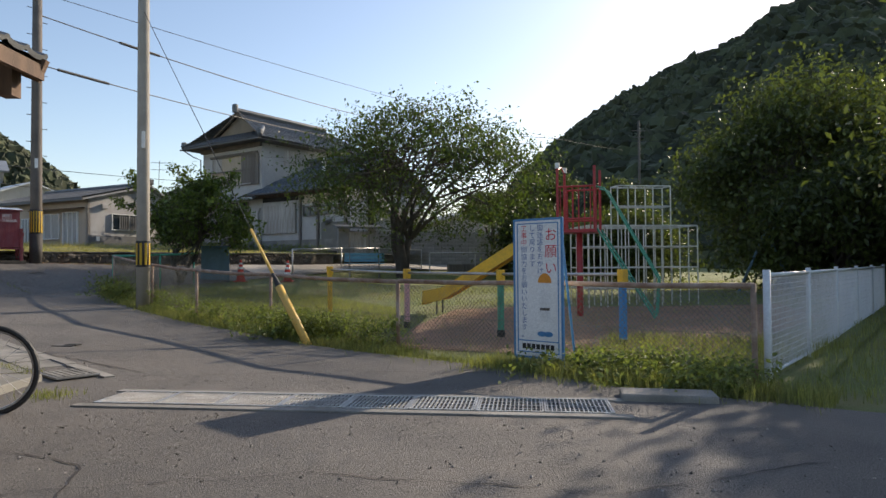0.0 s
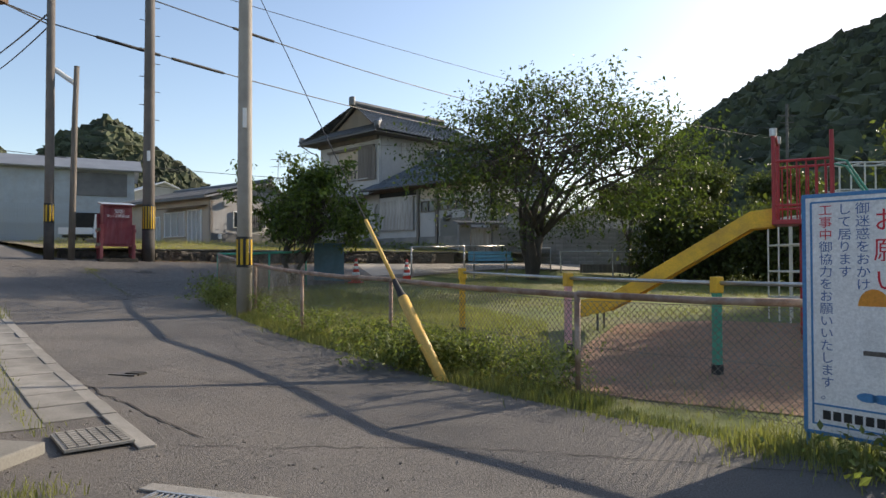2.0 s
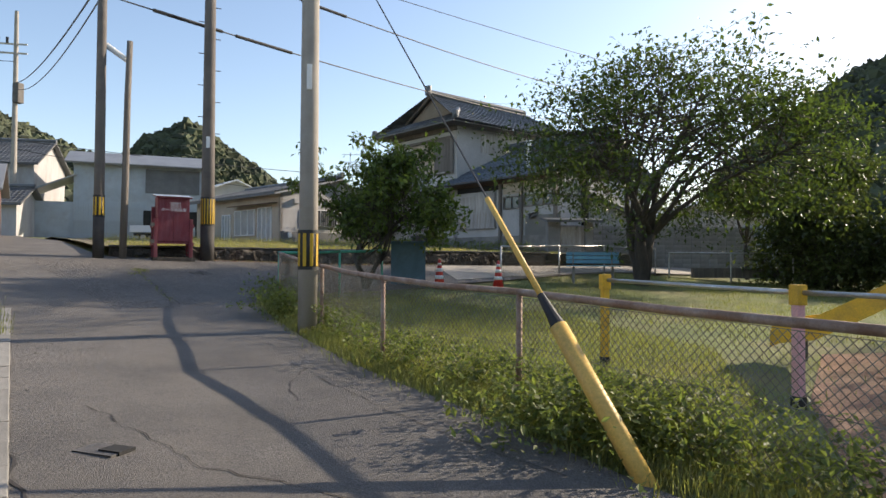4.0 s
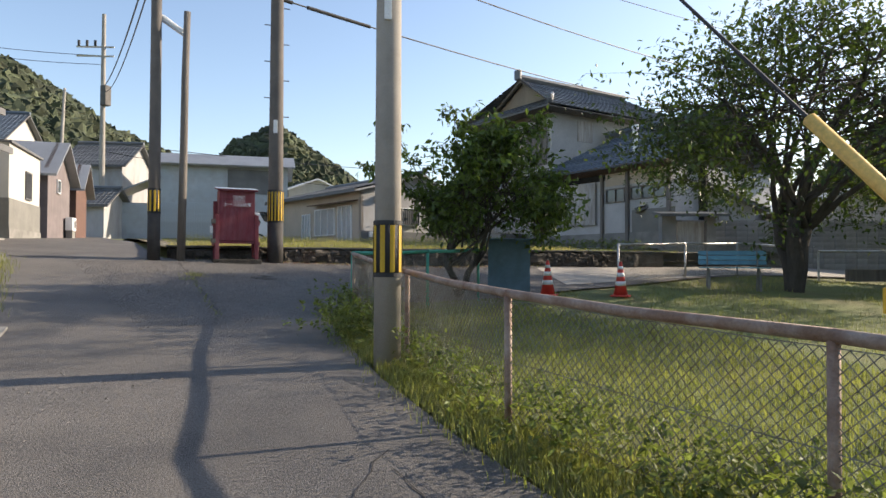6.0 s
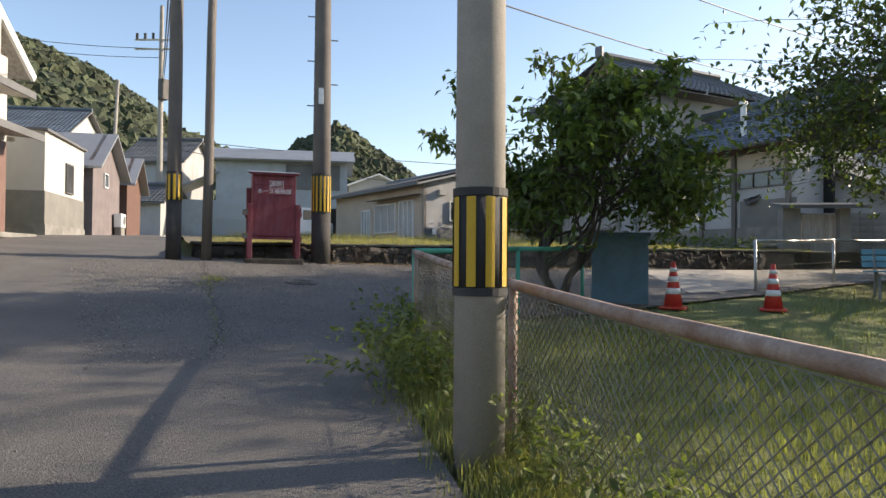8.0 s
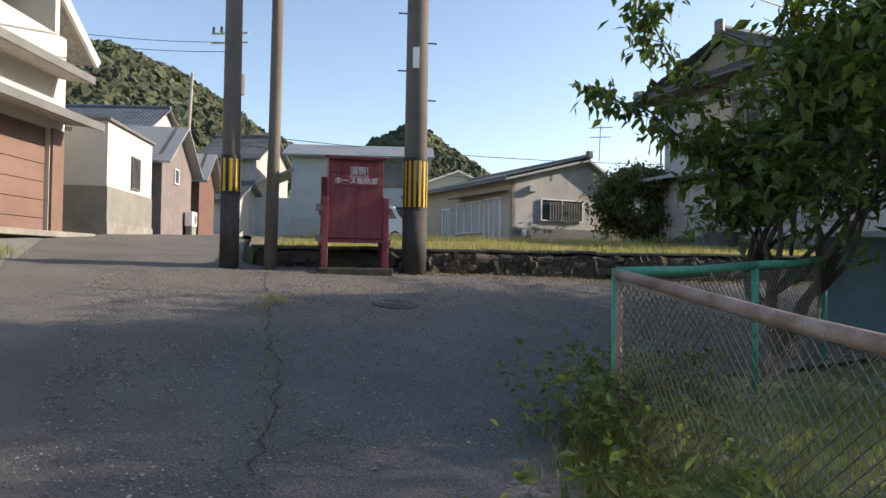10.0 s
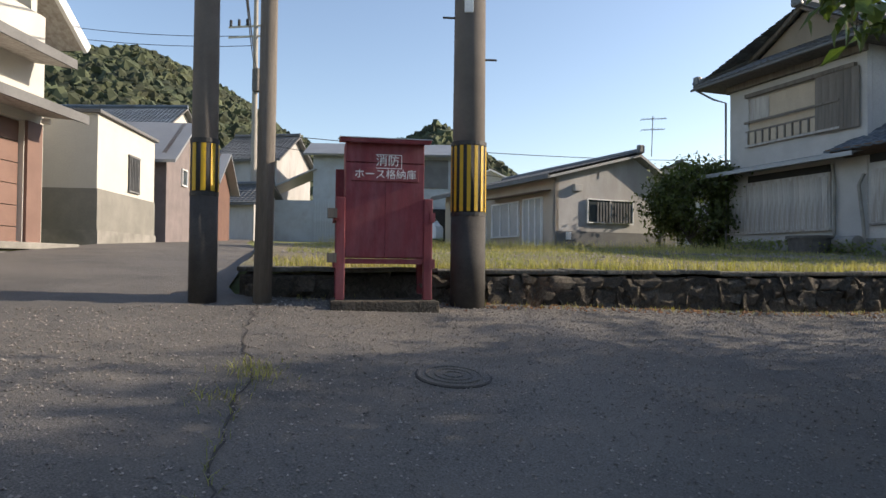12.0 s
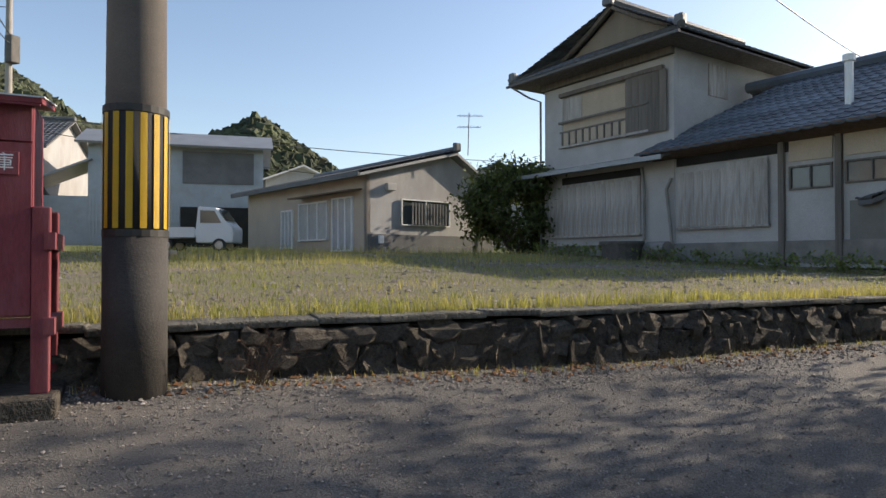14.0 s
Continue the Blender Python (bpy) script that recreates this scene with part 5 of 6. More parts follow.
for k in range(4):
    br = tagged(part("roof_tile", nbox((0.34, 0.28, 0.05), frame_at(-23.0 - k * 0.32, 20.6 + k * 0.5, ground_z(-23, 21) + 0.14, -0.555, 0.832) @ pose(0, 0, 0, 20, 0, 0), 0.02), mat("terracotta tile", (0.4, 0.22, 0.16), (0.32, 0.17, 0.12))), "loose terracotta roof tile leaning by the shutter", "roof tile", "loose tiles by the garage")
part("apron", nbox((4.4, 0.8, 0.14), pose(1.6, -0.45, 0.05), 0.02), M_CONC, ga)

# rough wall before the garage
rw = empty("wall_left", frame_at(-14.6, 15.75, ground_z(-14.6, 15.75) - 0.3, -0.88, 0.475), "old concrete block garden wall streaked with dirt", "wall", kind="structure")
part("core", nbox((8.0, 0.18, 2.1), pose(4.0, 0.02, 1.0)), M_BLOCK, rw)
part("cap", nbox((8.1, 0.26, 0.1), pose(4.0, 0.02, 2.1), 0.02), M_CONC, rw)
me = None
for i in range(20):
    for j in range(10):
        if me is None:
            ob = part("block", nbox((0.39, 0.05, 0.19), Matrix(), 0.006), M_BLOCK, rw)
            me = ob.data
        else:
            ob = new("block", me)
            ob.parent = rw
        ob.matrix_basis = pose(0.2 + i * 0.4 + (0.0 if j % 2 else 0.003), -0.085, 0.12 + j * 0.2)
shed_l = gable_house("side_house", frame_at(-16.5, 12.5, 1.0, -0.88, 0.475), 6, 5, 3.6, 1.3, M_PLASTER, M_TILE, "plastered house behind the garden wall")

# house at the start of the walk
lh = empty("eaves_house", pose(0, 0, -0.14), "old timber house with tiled eaves beside the drain", "house")
part("wall", nbox((0.2, 9.5, 3.1), pose(-5.6, 1.4, 1.55)), M_BROWNWOOD, lh)
part("wall", nbox((4.0, 0.2, 3.1), pose(-7.6, 6.1, 1.55)), M_BROWNWOOD, lh)
tiled((-3.94, -4, 3.2), (-3.94, 6.84, 3.2), (-8.0, 6.84, 4.9), (-8.0, -4, 4.9), M_TILE, lh, "roof_slope")
part("eave_boards", nbox((4.3, 10.8, 0.05), pose(-5.95, 1.42, 3.95, 0, 22.7)), M_BROWNWOOD, lh)
part("verge_board", nbox((4.35, 0.06, 0.22), pose(-5.95, 6.8, 3.93, 0, 22.7)), M_BROWNWOOD, lh)
part("fascia", nbox((0.05, 10.8, 0.14), pose(-3.97, 1.42, 3.08)), M_BROWNWOOD, lh)
part("beam", nbox((0.14, 0.14, 0.3), pose(-4.2, 6.7, 2.98)), M_BROWNWOOD, lh)
step = tagged(part("door_step", nbox((1.3, 1.0, 0.11), pose(-4.7, 6.5, 0.045, 0, 0, 0), 0.015), M_GREYPLINTH), "worn concrete door step beside the drain", "step")
step2 = tagged(part("concrete_block", nbox((0.5, 0.2, 0.12), pose(-4.6, 6.75, 0.16), 0.01), M_CONC), "pale concrete block on the step", "block")


def bicycle(m):
    b = empty("bicycle", m, "black city bicycle parked by the house step", "bicycle")
    R = 0.33
    for cx in (0.0, -1.08):
        ring = [(cx + R * math.cos(a), 0, R + R * math.sin(a)) for a in (2 * math.pi * k / 40 for k in range(41))]
        wheel = part("wheel", tube(bmesh.new(), [(cx + 0.305 / 0.33 * (x - cx), y, R + 0.305 / 0.33 * (z - R)) for x, y, z in ring], 0.012, 6), M_STEEL, b, "steel rim with wire spokes")
        part("tyre", tube(bmesh.new(), ring, 0.021, 8), M_BLACK, wheel)
        for k in range(18):
            a = 2 * math.pi * k / 18
            part("spoke", ntube([(cx + 0.02 * math.cos(a + 1), 0.02 * (-1) ** k, R + 0.02 * math.sin(a + 1)), (cx + 0.3 * math.cos(a), 0, R + 0.3 * math.sin(a))], 0.0016, 3), M_STEEL, wheel)
        part("hub", ntube([(cx, -0.05, R), (cx, 0.05, R)], 0.02, 10), M_STEEL, wheel)
    for yy in (-0.05, 0.05):
        part("fork", ntube([(0, yy, R), (-0.12, yy, 0.72)], 0.012), M_BLACK, b)
        part("stay", ntube([(-1.08, yy, R), (-0.6, yy, 0.3)], 0.01), M_BLACK, b)
        part("stay", ntube([(-1.08, yy, R), (-0.68, yy, 0.75)], 0.01), M_BLACK, b)
    part("head_tube", ntube([(-0.12, 0, 0.7), (-0.17, 0, 0.95)], 0.018), M_BLACK, b)
    part("down_tube", ntube([(-0.14, 0, 0.75), (-0.6, 0, 0.3)], 0.018), M_BLACK, b)
    part("seat_tube", ntube([(-0.6, 0, 0.3), (-0.7, 0, 0.85)], 0.015), M_BLACK, b)
    part("saddle", nbox((0.26, 0.16, 0.06), pose(-0.72, 0, 0.88), 0.025), M_BLACK, b)
    part("handlebar", ntube([(-0.32, -0.28, 1.0), (-0.15, -0.12, 1.03), (-0.15, 0.12, 1.03), (-0.32, 0.28, 1.0)], 0.012), M_STEEL, b)


bicycle(pose(-3.7, 5.72, 0.0, 0, 0, 8))

# houses further up the lane, left side
h2 = gable_house("lane_house", frame_at(-28.6, 27.9, 2.1, -0.649, 0.761), 4.2, 5.5, 3.0, 1.4, mat("mauve boards", (0.21, 0.175, 0.17), (0.16, 0.135, 0.132), 2, 0.85), M_ROOFSHEET, "weathered mauve boarded house with sheet roof", tiles=False)
window(h2, 1.5, 2.1, 2.1, 2.7, -0.05, 1, M_GLASS, M_WHITE)
ac = empty("air_conditioner", frame_at(-30.6, 30.6, 2.85, -0.65, 0.76), "white outdoor air-conditioning unit on the lane", "air conditioner")
part("case", nbox((0.8, 0.3, 0.6), pose(0, 0, 0.1), 0.02), M_WHITE, ac)
part("fan_grille", ntube([(0.1, -0.16, 0.1), (0.1, -0.155, 0.1)], 0.2, 16), M_PLINTH, ac)
part("stand", nbox((0.7, 0.25, 0.4), pose(0, 0, -0.4)), M_CONC, ac)
h3 = gable_house("lane_house", frame_at(-32.0, 32.0, 2.3, -0.7, 0.714), 4.5, 5.5, 2.7, 1.3, mat("rust-red boards", (0.16, 0.09, 0.068), (0.125, 0.07, 0.055), 2, 0.85), M_ROOFSHEET, "small red-brown boarded house with sheet roof", tiles=False)
h4 = gable_house("end_house", frame_at(-48.4, 47.6, 2.8, 0.44, -0.897), 6, 4.0, 5.5, 1.8, M_SIDING, M_TILE, "tiled house closing the end of the lane")
h5 = gable_house("end_house", frame_at(-43.3, 41.4, 2.6, 0.44, -0.897), 3.6, 3.2, 2.4, 1.0, M_SIDING, M_TILE, "low tiled shed beside the lane end")
# two-storey barn
barn = empty("barn", frame_at(-38.2, 43.4, 2.6, 0.8, 0.6), "barn with pale corrugated sheets, dark upper floor and grey roof", "barn")
part("lower_wall", nbox((8.6, 4.5, 3.0), pose(4.3, 2.25, 1.5)), M_CORR, barn)
me = None
for k in range(28):
    if me is None:
        ob = part("corrugated_sheet", nbox((0.14, 0.03, 2.7), Matrix(), 0.01), M_CORR, barn)
        me = ob.data
    else:
        ob = new("corrugated_sheet", me)
        ob.parent = barn
    ob.matrix_basis = pose(0.1 + k * 0.155, -0.02, 1.4)
part("upper_wall", nbox((8.6, 4.5, 2.4), pose(4.3, 2.25, 4.2)), M_CORR, barn)
part("upper_shutter", nbox((3.6, 0.06, 1.7), pose(6.3, -0.03, 4.3)), M_PLINTH, barn, "dark upper floor boards")
# no real hole: black sheet on the wall as the unlit doorway
part("opening", nbox((4.0, 0.1, 2.2), pose(6.4, -0.03, 1.1)), M_DARK, barn)
bm = bmesh.new()
box(bm, (9.6, 2.8, 0.12), pose(4.3, 0.65, 5.85, 22))
box(bm, (9.6, 3.6, 0.12), pose(4.3, 3.6, 5.75, -20))
part("roof", bm, M_ROOFSHEET, barn)
part("side_lean", nbox((4.6, 3.0, 0.1), pose(-1.9, 1.2, 3.6, 0, -24)), M_ROOFSHEET, barn)
part("side_wall", nbox((4.0, 2.6, 2.7), pose(-2.0, 1.4, 1.3)), M_CORR, barn)
sh = gable_house("white_roof_shed", frame_at(-33.6, 52.0, 2.6, 0.6, 0.8), 4.5, 4, 4.4, 0.9, M_PLASTER, M_FENCEW, "shed with pale sheet roof beside the barn", tiles=False)
sh2 = gable_house("far_house", frame_at(-28, 66, 3.0, 0.87, 0.49), 10, 8, 4.8, 1.8, M_SIDING, M_TILE, "far house with grey tiled roof")
sh3 = gable_house("far_house", frame_at(-18, 57, 2.6, 0.87, 0.49), 9, 8, 3.6, 1.6, M_PLASTER, M_TILE, "far house with grey tiled roof")


# little white truck
def kei_truck(m):
    t = empty("pickup_truck", m, "small white pickup truck parked by the barn", "truck")
    prof = [(0, 0.35), (0, 0.95), (0.28, 1.15), (0.62, 1.72), (1.35, 1.78), (1.42, 0.95), (1.42, 0.35)]
    bm = bmesh.new()
    lo = [bm.verts.new((x, 0, z)) for x, z in prof]
    hi = [bm.verts.new((x, 1.4, z)) for x, z in prof]
    bm.faces.new(lo)
    bm.faces.new(hi[::-1])
    for k in range(len(prof)):
        j = (k + 1) % len(prof)
        bm.faces.new((lo[k], hi[k], hi[j], lo[j]))
    bmesh.ops.bevel(bm, geom=bm.edges[:], offset=0.04, segments=2, affect="EDGES")
    part("cab", bm, M_TRUCK, t)
    for yy in (-0.012, 1.412):
        bm = bmesh.new()
        bm.faces.new([bm.verts.new((x, yy, z)) for x, z in ((0.42, 1.12), (1.25, 1.12), (1.25, 1.62), (0.7, 1.6))])
        part("side_window", bm, M_GLASS, t)
    bm = bmesh.new()
    bm.faces.new([bm.verts.new(p) for p in ((0.3, 0.1, 1.21), (0.3, 1.3, 1.21), (0.575, 1.28, 1.68), (0.575, 0.12, 1.68))])
    bmesh.ops.translate(bm, verts=bm.verts, vec=(-0.02, 0, 0.012))
    part("windscreen", bm, M_GLASS, t)
    bed = bmesh.new()
    box(bed, (1.85, 1.4, 0.08), pose(2.4, 0.7, 0.6))
    for yy in (0.02, 1.38):
        box(bed, (1.85, 0.04, 0.32), pose(2.4, yy, 0.8))
    box(bed, (0.04, 1.4, 0.32), pose(3.3, 0.7, 0.8))
    part("load_bed", bed, M_TRUCK, t)
    part("chassis", nbox((3.0, 0.8, 0.14), pose(1.7, 0.7, 0.45)), M_BLACK, t)
    for xx in (0.5, 2.55):
        for yy in (0.02, 1.38):
            w = part("wheel", ntube([(xx, yy - 0.07, 0.26), (xx, yy + 0.07, 0.26)], 0.26, 18), M_BLACK, t)
            part("rim", ntube([(xx, yy - 0.075, 0.26), (xx, yy + 0.075, 0.26)], 0.16, 14), M_STEEL, w)
    part("headlight", nbox((0.03, 0.26, 0.14), pose(-0.005, 0.2, 0.72), 0.02), M_FENCEW, t)
    part("headlight", nbox((0.03, 0.26, 0.14), pose(-0.005, 1.2, 0.72), 0.02), M_FENCEW, t)


kei_truck(frame_at(-26.8, 40.9, 2.32, -0.93, -0.36) @ pose(0, 0, 0))

# ---- sheds and block wall behind the bench ----
bw = empty("wall_block", frame_at(-5.2, 34.3, 0.95, 0.93, 0.35), "stained concrete block wall behind the bench", "wall", kind="structure")
part("core", nbox((9.0, 0.14, 2.0), pose(5.0, 0.1, 0.9)), M_BLOCK, bw)
me = None
for i in range(21):
    for j in range(10):
        if me is None:
            ob = part("block", nbox((0.385, 0.03, 0.19), Matrix(), 0.004), M_BLOCK, bw)
            me = ob.data
        else:
            ob = new("block", me)
            ob.parent = bw
        ob.matrix_basis = pose(1.2 + i * 0.4, 0.02, 0.0 + j * 0.2)
gate = empty("gate", frame_at(-4.6, 33.4, 0.95, 0.93, 0.35), "white sheet gate between block piers under a tiled hood", "gate")
part("door_leaf", nbox((0.95, 0.05, 1.75), pose(0.7, 0, 0.9), 0.01), M_PALEWOOD, gate)
part("pier", nbox((0.5, 0.4, 2.0), pose(-0.1, 0.05, 0.95), 0.01), M_BLOCK, gate)
part("pier", nbox((0.3, 0.3, 2.0), pose(1.4, 0.05, 0.95), 0.01), M_BLOCK, gate)
part("hood", nbox((2.4, 1.0, 0.1), pose(0.7, 0, 2.05, 8)), M_TILE, gate)
gs = gable_house("shed", frame_at(-0.5, 38.2, 1.2, 0.93, 0.35), 5.5, 5, 2.3, 0.8, M_PALEWOOD, M_FENCEW, "old shed with pale sheet roof behind the wall", tiles=False)
gs2 = gable_house("shed", frame_at(-5.6, 35.6, 1.3, 0.93, 0.35), 4.2, 4, 2.2, 0.9, M_PLASTER, M_TILE, "small plastered shed with tiled roof")
window(gs2, 1.6, 2.8, 1.1, 1.9, -0.03, 2, M_GLASS, M_OLDWOOD)
cf = empty("sheet_fence", frame_at(3.3, 37.6, 0.6, 0.95, 0.3), "pale blue corrugated sheet fence behind the playground", "fence")
me = None
for k in range(60):
    if me is None:
        ob = part("sheet", nbox((0.19, 0.03, 2.4), Matrix(), 0.01), M_CORR, cf)
        me = ob.data
    else:
        ob = new("sheet", me)
        ob.parent = cf
    ob.matrix_basis = pose(k * 0.2, 0.01 * (k % 2), 1.15)
rk = empty("pipe_rack", pose(1.6, 31.0, ground_z(1.6, 31)), "grey pipe railing with stored timber", "railing")
part("rail", ntube([(-2.0, -0.4, 1.0), (2.2, 0.6, 1.0)], 0.03), M_STEEL, rk)
for f in (0, 0.5, 1):
    part("post", ntube([(-2.0 + 4.2 * f, -0.4 + f, -0.1), (-2.0 + 4.2 * f, -0.4 + f, 1.02)], 0.03), M_STEEL, rk)
part("timber", nbox((3.0, 0.3, 0.35), pose(0.3, 0.6, 0.3, 0, 0, 13)), M_OLDWOOD, rk)
# junk in the lot
tub = empty("old_tub", pose(-11.3, 36.9, 2.0), "dark rusty tub lying in the grass by the house", "tub")
part("body", ntube([(0, 0, 0), (0, 0, 0.45)], 0.5, 18, 0.55), M_IRON, tub)
part("rim", ntube([(0, 0, 0.42), (0, 0, 0.5)], 0.6, 18), M_IRON, tub)
tub2 = empty("concrete_ring", pose(-19.6, 28.6, 1.75), "round concrete well ring in the dry grass", "well ring")
part("ring", ntube([(0, 0, -0.1), (0, 0, 0.36)], 0.42, 24), M_CONC, tub2)
part("lid", ntube([(0, 0, 0.36), (0, 0, 0.44)], 0.48, 24), M_CONC, tub2)
pipe = tagged(part("drain_pipe", ntube([(-10.6, 37.0, 2.25), (-10.1, 36.6, 2.25)], 0.24, 18), M_CONC), "short concrete drain pipe lying at the house foot", "pipe")

# ---- poles and mast up the lane ----
fp = empty("power_pole", pose(-40.7, 41.0, 2.5) @ Matrix.Scale(1.22, 4), "far concrete power pole with crossarm and transformer", "utility pole", "utility poles")
part("shaft", ntube([(0, 0, 0), (0, 0, 12.5)], 0.17, 14, 0.1), M_POLE, fp)
for z in (10.7, 10.2):
    part("crossarm", ntube([(-1.3, -0.6, z), (0.5, 0.25, z)], 0.05, 6), M_STEEL, fp)
for k in range(4):
    part("insulator", ntube([(-1.2 + k * 0.4, -0.55 + k * 0.18, 10.75), (-1.2 + k * 0.4, -0.55 + k * 0.18, 11.05)], 0.07, 8), M_BLACK, fp)
part("junction", nbox((0.4, 0.4, 1.1), pose(0.2, 0, 8.0), 0.05), M_IRON, fp)
fp2 = empty("leaning_pole", pose(-34.6, 33.0, 2.3), "slim pale leaning service pole", "utility pole", "utility poles")
part("shaft", ntube([(0, 0, 0), (-0.7, 0.9, 8.2)], 0.11, 12, 0.07), M_POLE, fp2)
mast = empty("antenna_mast", pose(22.3, 71.7, 8.0), "slim steel mast on the wooded hill", "mast")
part("shaft", ntube([(0, 0, 0), (0, 0, 8.5)], 0.14, 8), M_IRON, mast)
part("crossarm", ntube([(-0.8, 0, 7.4), (0.8, 0, 7.4)], 0.05, 6), M_IRON, mast)
part("crossarm", ntube([(-0.6, 0, 6.7), (0.6, 0, 6.7)], 0.05, 6), M_IRON, mast)


# ---- trees ----
def leaves(centres, spread, per, size, rng, droop=0.5):
    """Pointed leaves, folded along the midrib, round each centre."""
    n = len(centres) * per
    c = np.repeat(centres, per, axis=0) + rng.normal(size=(n, 3)) * spread
    az, tilt = rng.uniform(0, 2 * math.pi, n), rng.normal(-droop, 0.6, n)
    d = np.stack([np.cos(az) * np.cos(tilt), np.sin(az) * np.cos(tilt), np.sin(tilt)], 1)
    side = np.cross(d, rng.normal(size=(n, 3)) * 0.5 + [0, 0, 1])
    side /= np.linalg.norm(side, axis=1)[:, None]
    nrm = np.cross(side, d)
    ln = (size * rng.uniform(0.6, 1.25, n))[:, None]
    w = ln * 0.26
    vs = np.stack([c, c + d * ln * 0.45 + side * w + nrm * w * 0.35, c + d * ln, c + d * ln * 0.45 - side * w + nrm * w * 0.35], 1).reshape(-1, 3)
    o = np.arange(n)[:, None] * 4
    fs = np.concatenate([o + [0, 1, 2], o + [0, 2, 3]])
    return vs, fs


def tree(name, x, y, z, trunk_h, r, crown, mains, subs, twigs, per, size, leaf_m, label, seed, trunks=1, spread=0.2, flat=0.45, low=-0.5):
    """crown: centre and radii of the whole crown. Main limbs fork into boughs; each bough ends in a flat spray of twigs with leaves."""
    rng = np.random.default_rng(seed)
    t = empty(name, pose(x, y, z), label, "tree")
    cc, cr = np.array(crown[:3]), np.array(crown[3:])
    bm, wood = bmesh.new(), bmesh.new()
    tips, stems = [], []
    for k in range(trunks):
        a = 2 * math.pi * k / trunks + 0.5
        top = np.array([0.35 * math.cos(a) * (trunks > 1), 0.35 * math.sin(a) * (trunks > 1), trunk_h * rng.uniform(0.85, 1.15)])
        tube(bm, [(0, 0, -0.25), (0.02, 0, 0.0), tuple(top * [0.3, 0.3, 0.35] + [0.04, 0, 0]), tuple(top * [0.7, 0.7, 0.7] - [0.03, 0, 0]), tuple(top)], r * 1.15, 10, r * 0.6)
        stems.append(top)
    for k in range(mains):
        s = stems[k % trunks]
        az = 2 * math.pi * (k + rng.uniform(-0.3, 0.3)) / mains * 1.62
        el = rng.uniform(low * 0.5, 1.25)
        u = np.array([math.cos(az) * math.cos(el), math.sin(az) * math.cos(el), math.sin(el)])
        q = cc + cr * u * rng.uniform(0.5, 0.72)
        m1 = s + (q - s) * 0.4 + rng.normal(size=3) * 0.12 + [0, 0, 0.1 * cr[2]]
        tube(wood, [tuple(s - [0, 0, 0.08]), tuple((s + m1) / 2 + rng.normal(size=3) * 0.05), tuple(m1), tuple(q)], r * 0.42, 6, r * 0.14)
        for j in range(subs):
            v = rng.normal(size=3)
            v = v / np.linalg.norm(v)
            w = u * 0.75 + v
            w[2] = max(w[2], low)
            w /= np.linalg.norm(w)
            e = cc + cr * w * rng.uniform(0.72, 1.06)
            base = m1 + (q - m1) * rng.uniform(0.2, 1.0)
            mid = (base + e) / 2 + rng.normal(size=3) * 0.1 + [0, 0, 0.1]
            tube(wood, [tuple(base), tuple(mid), tuple(e)], r * 0.13, 5, 0.008)
            pad = cr.mean() * rng.uniform(0.16, 0.3)
            for i in range(twigs):
                f = e + rng.normal(size=3) * [pad, pad, pad * flat] - [0, 0, 0.1 * pad]
                g = mid + (e - mid) * rng.uniform(0.3, 1.0)
                tube(wood, [tuple(g), tuple((g + f) / 2 + [0, 0, 0.03]), tuple(f)], 0.009, 3, 0.003)
                tips += [g + (f - g) * h for h in (0.5, 0.8, 1.0)]
    part("trunk", bm, M_BARK, t, smooth=True)
    part("branching", wood, M_BARK, t, smooth=True)
    vs, fs = leaves(np.array(tips), spread, per, size, rng)
    c = arr("crown", vs, fs, leaf_m, t)
    c["kind"] = "stuff"
    return t


tree("park_tree", -1.5, 26.5, ground_z(-1.5, 26.5), 1.7, 0.22, (1.0, -0.4, 3.85, 4.5, 4.2, 2.75), 16, 9, 7, 7, 0.16, M_LEAF, "broad park tree with dark spreading crown and forked trunk", 11, 3, 0.18, 0.24, -0.4)
cherry = tree("cherry_tree", -7.75, 20.2, ground_z(-7.75, 20.2), 0.7, 0.075, (0.75, 0.15, 1.75, 1.15, 1.2, 1.4), 13, 6, 6, 5, 0.15, M_LEAF2, "young cherry tree with drooping leaves by the fence corner", 12, 3, 0.085, 0.6, -0.08)


def long_branch(t, pts, n, seed, r=0.018):
    """A long bough of the cherry with leaves hanging along it and on its side twigs."""
    rng = np.random.default_rng(seed)
    wood = tube(bmesh.new(), pts, r, 6, 0.005)
    p = np.array(pts)
    tips = []
    for k in range(n):
        f = rng.uniform(0.35, 1.0) * (len(p) - 1)
        i = min(int(f), len(p) - 2)
        q = p[i] + (p[i + 1] - p[i]) * (f - i)
        e = q + rng.normal(size=3) * [0.2, 0.2, 0.13]
        tube(wood, [tuple(q), tuple((q + e) / 2 + [0, 0, 0.03]), tuple(e)], 0.006, 3, 0.003)
        tips += [q + (e - q) * h for h in (0.4, 0.7, 1.0)]
    part("bough", wood, M_BARK, t, smooth=True)
    vs, fs = leaves(np.array(tips), 0.05, 4, 0.13, rng, 0.7)
    arr("bough_leaves", vs, fs, M_LEAF2, t)["kind"] = "stuff"


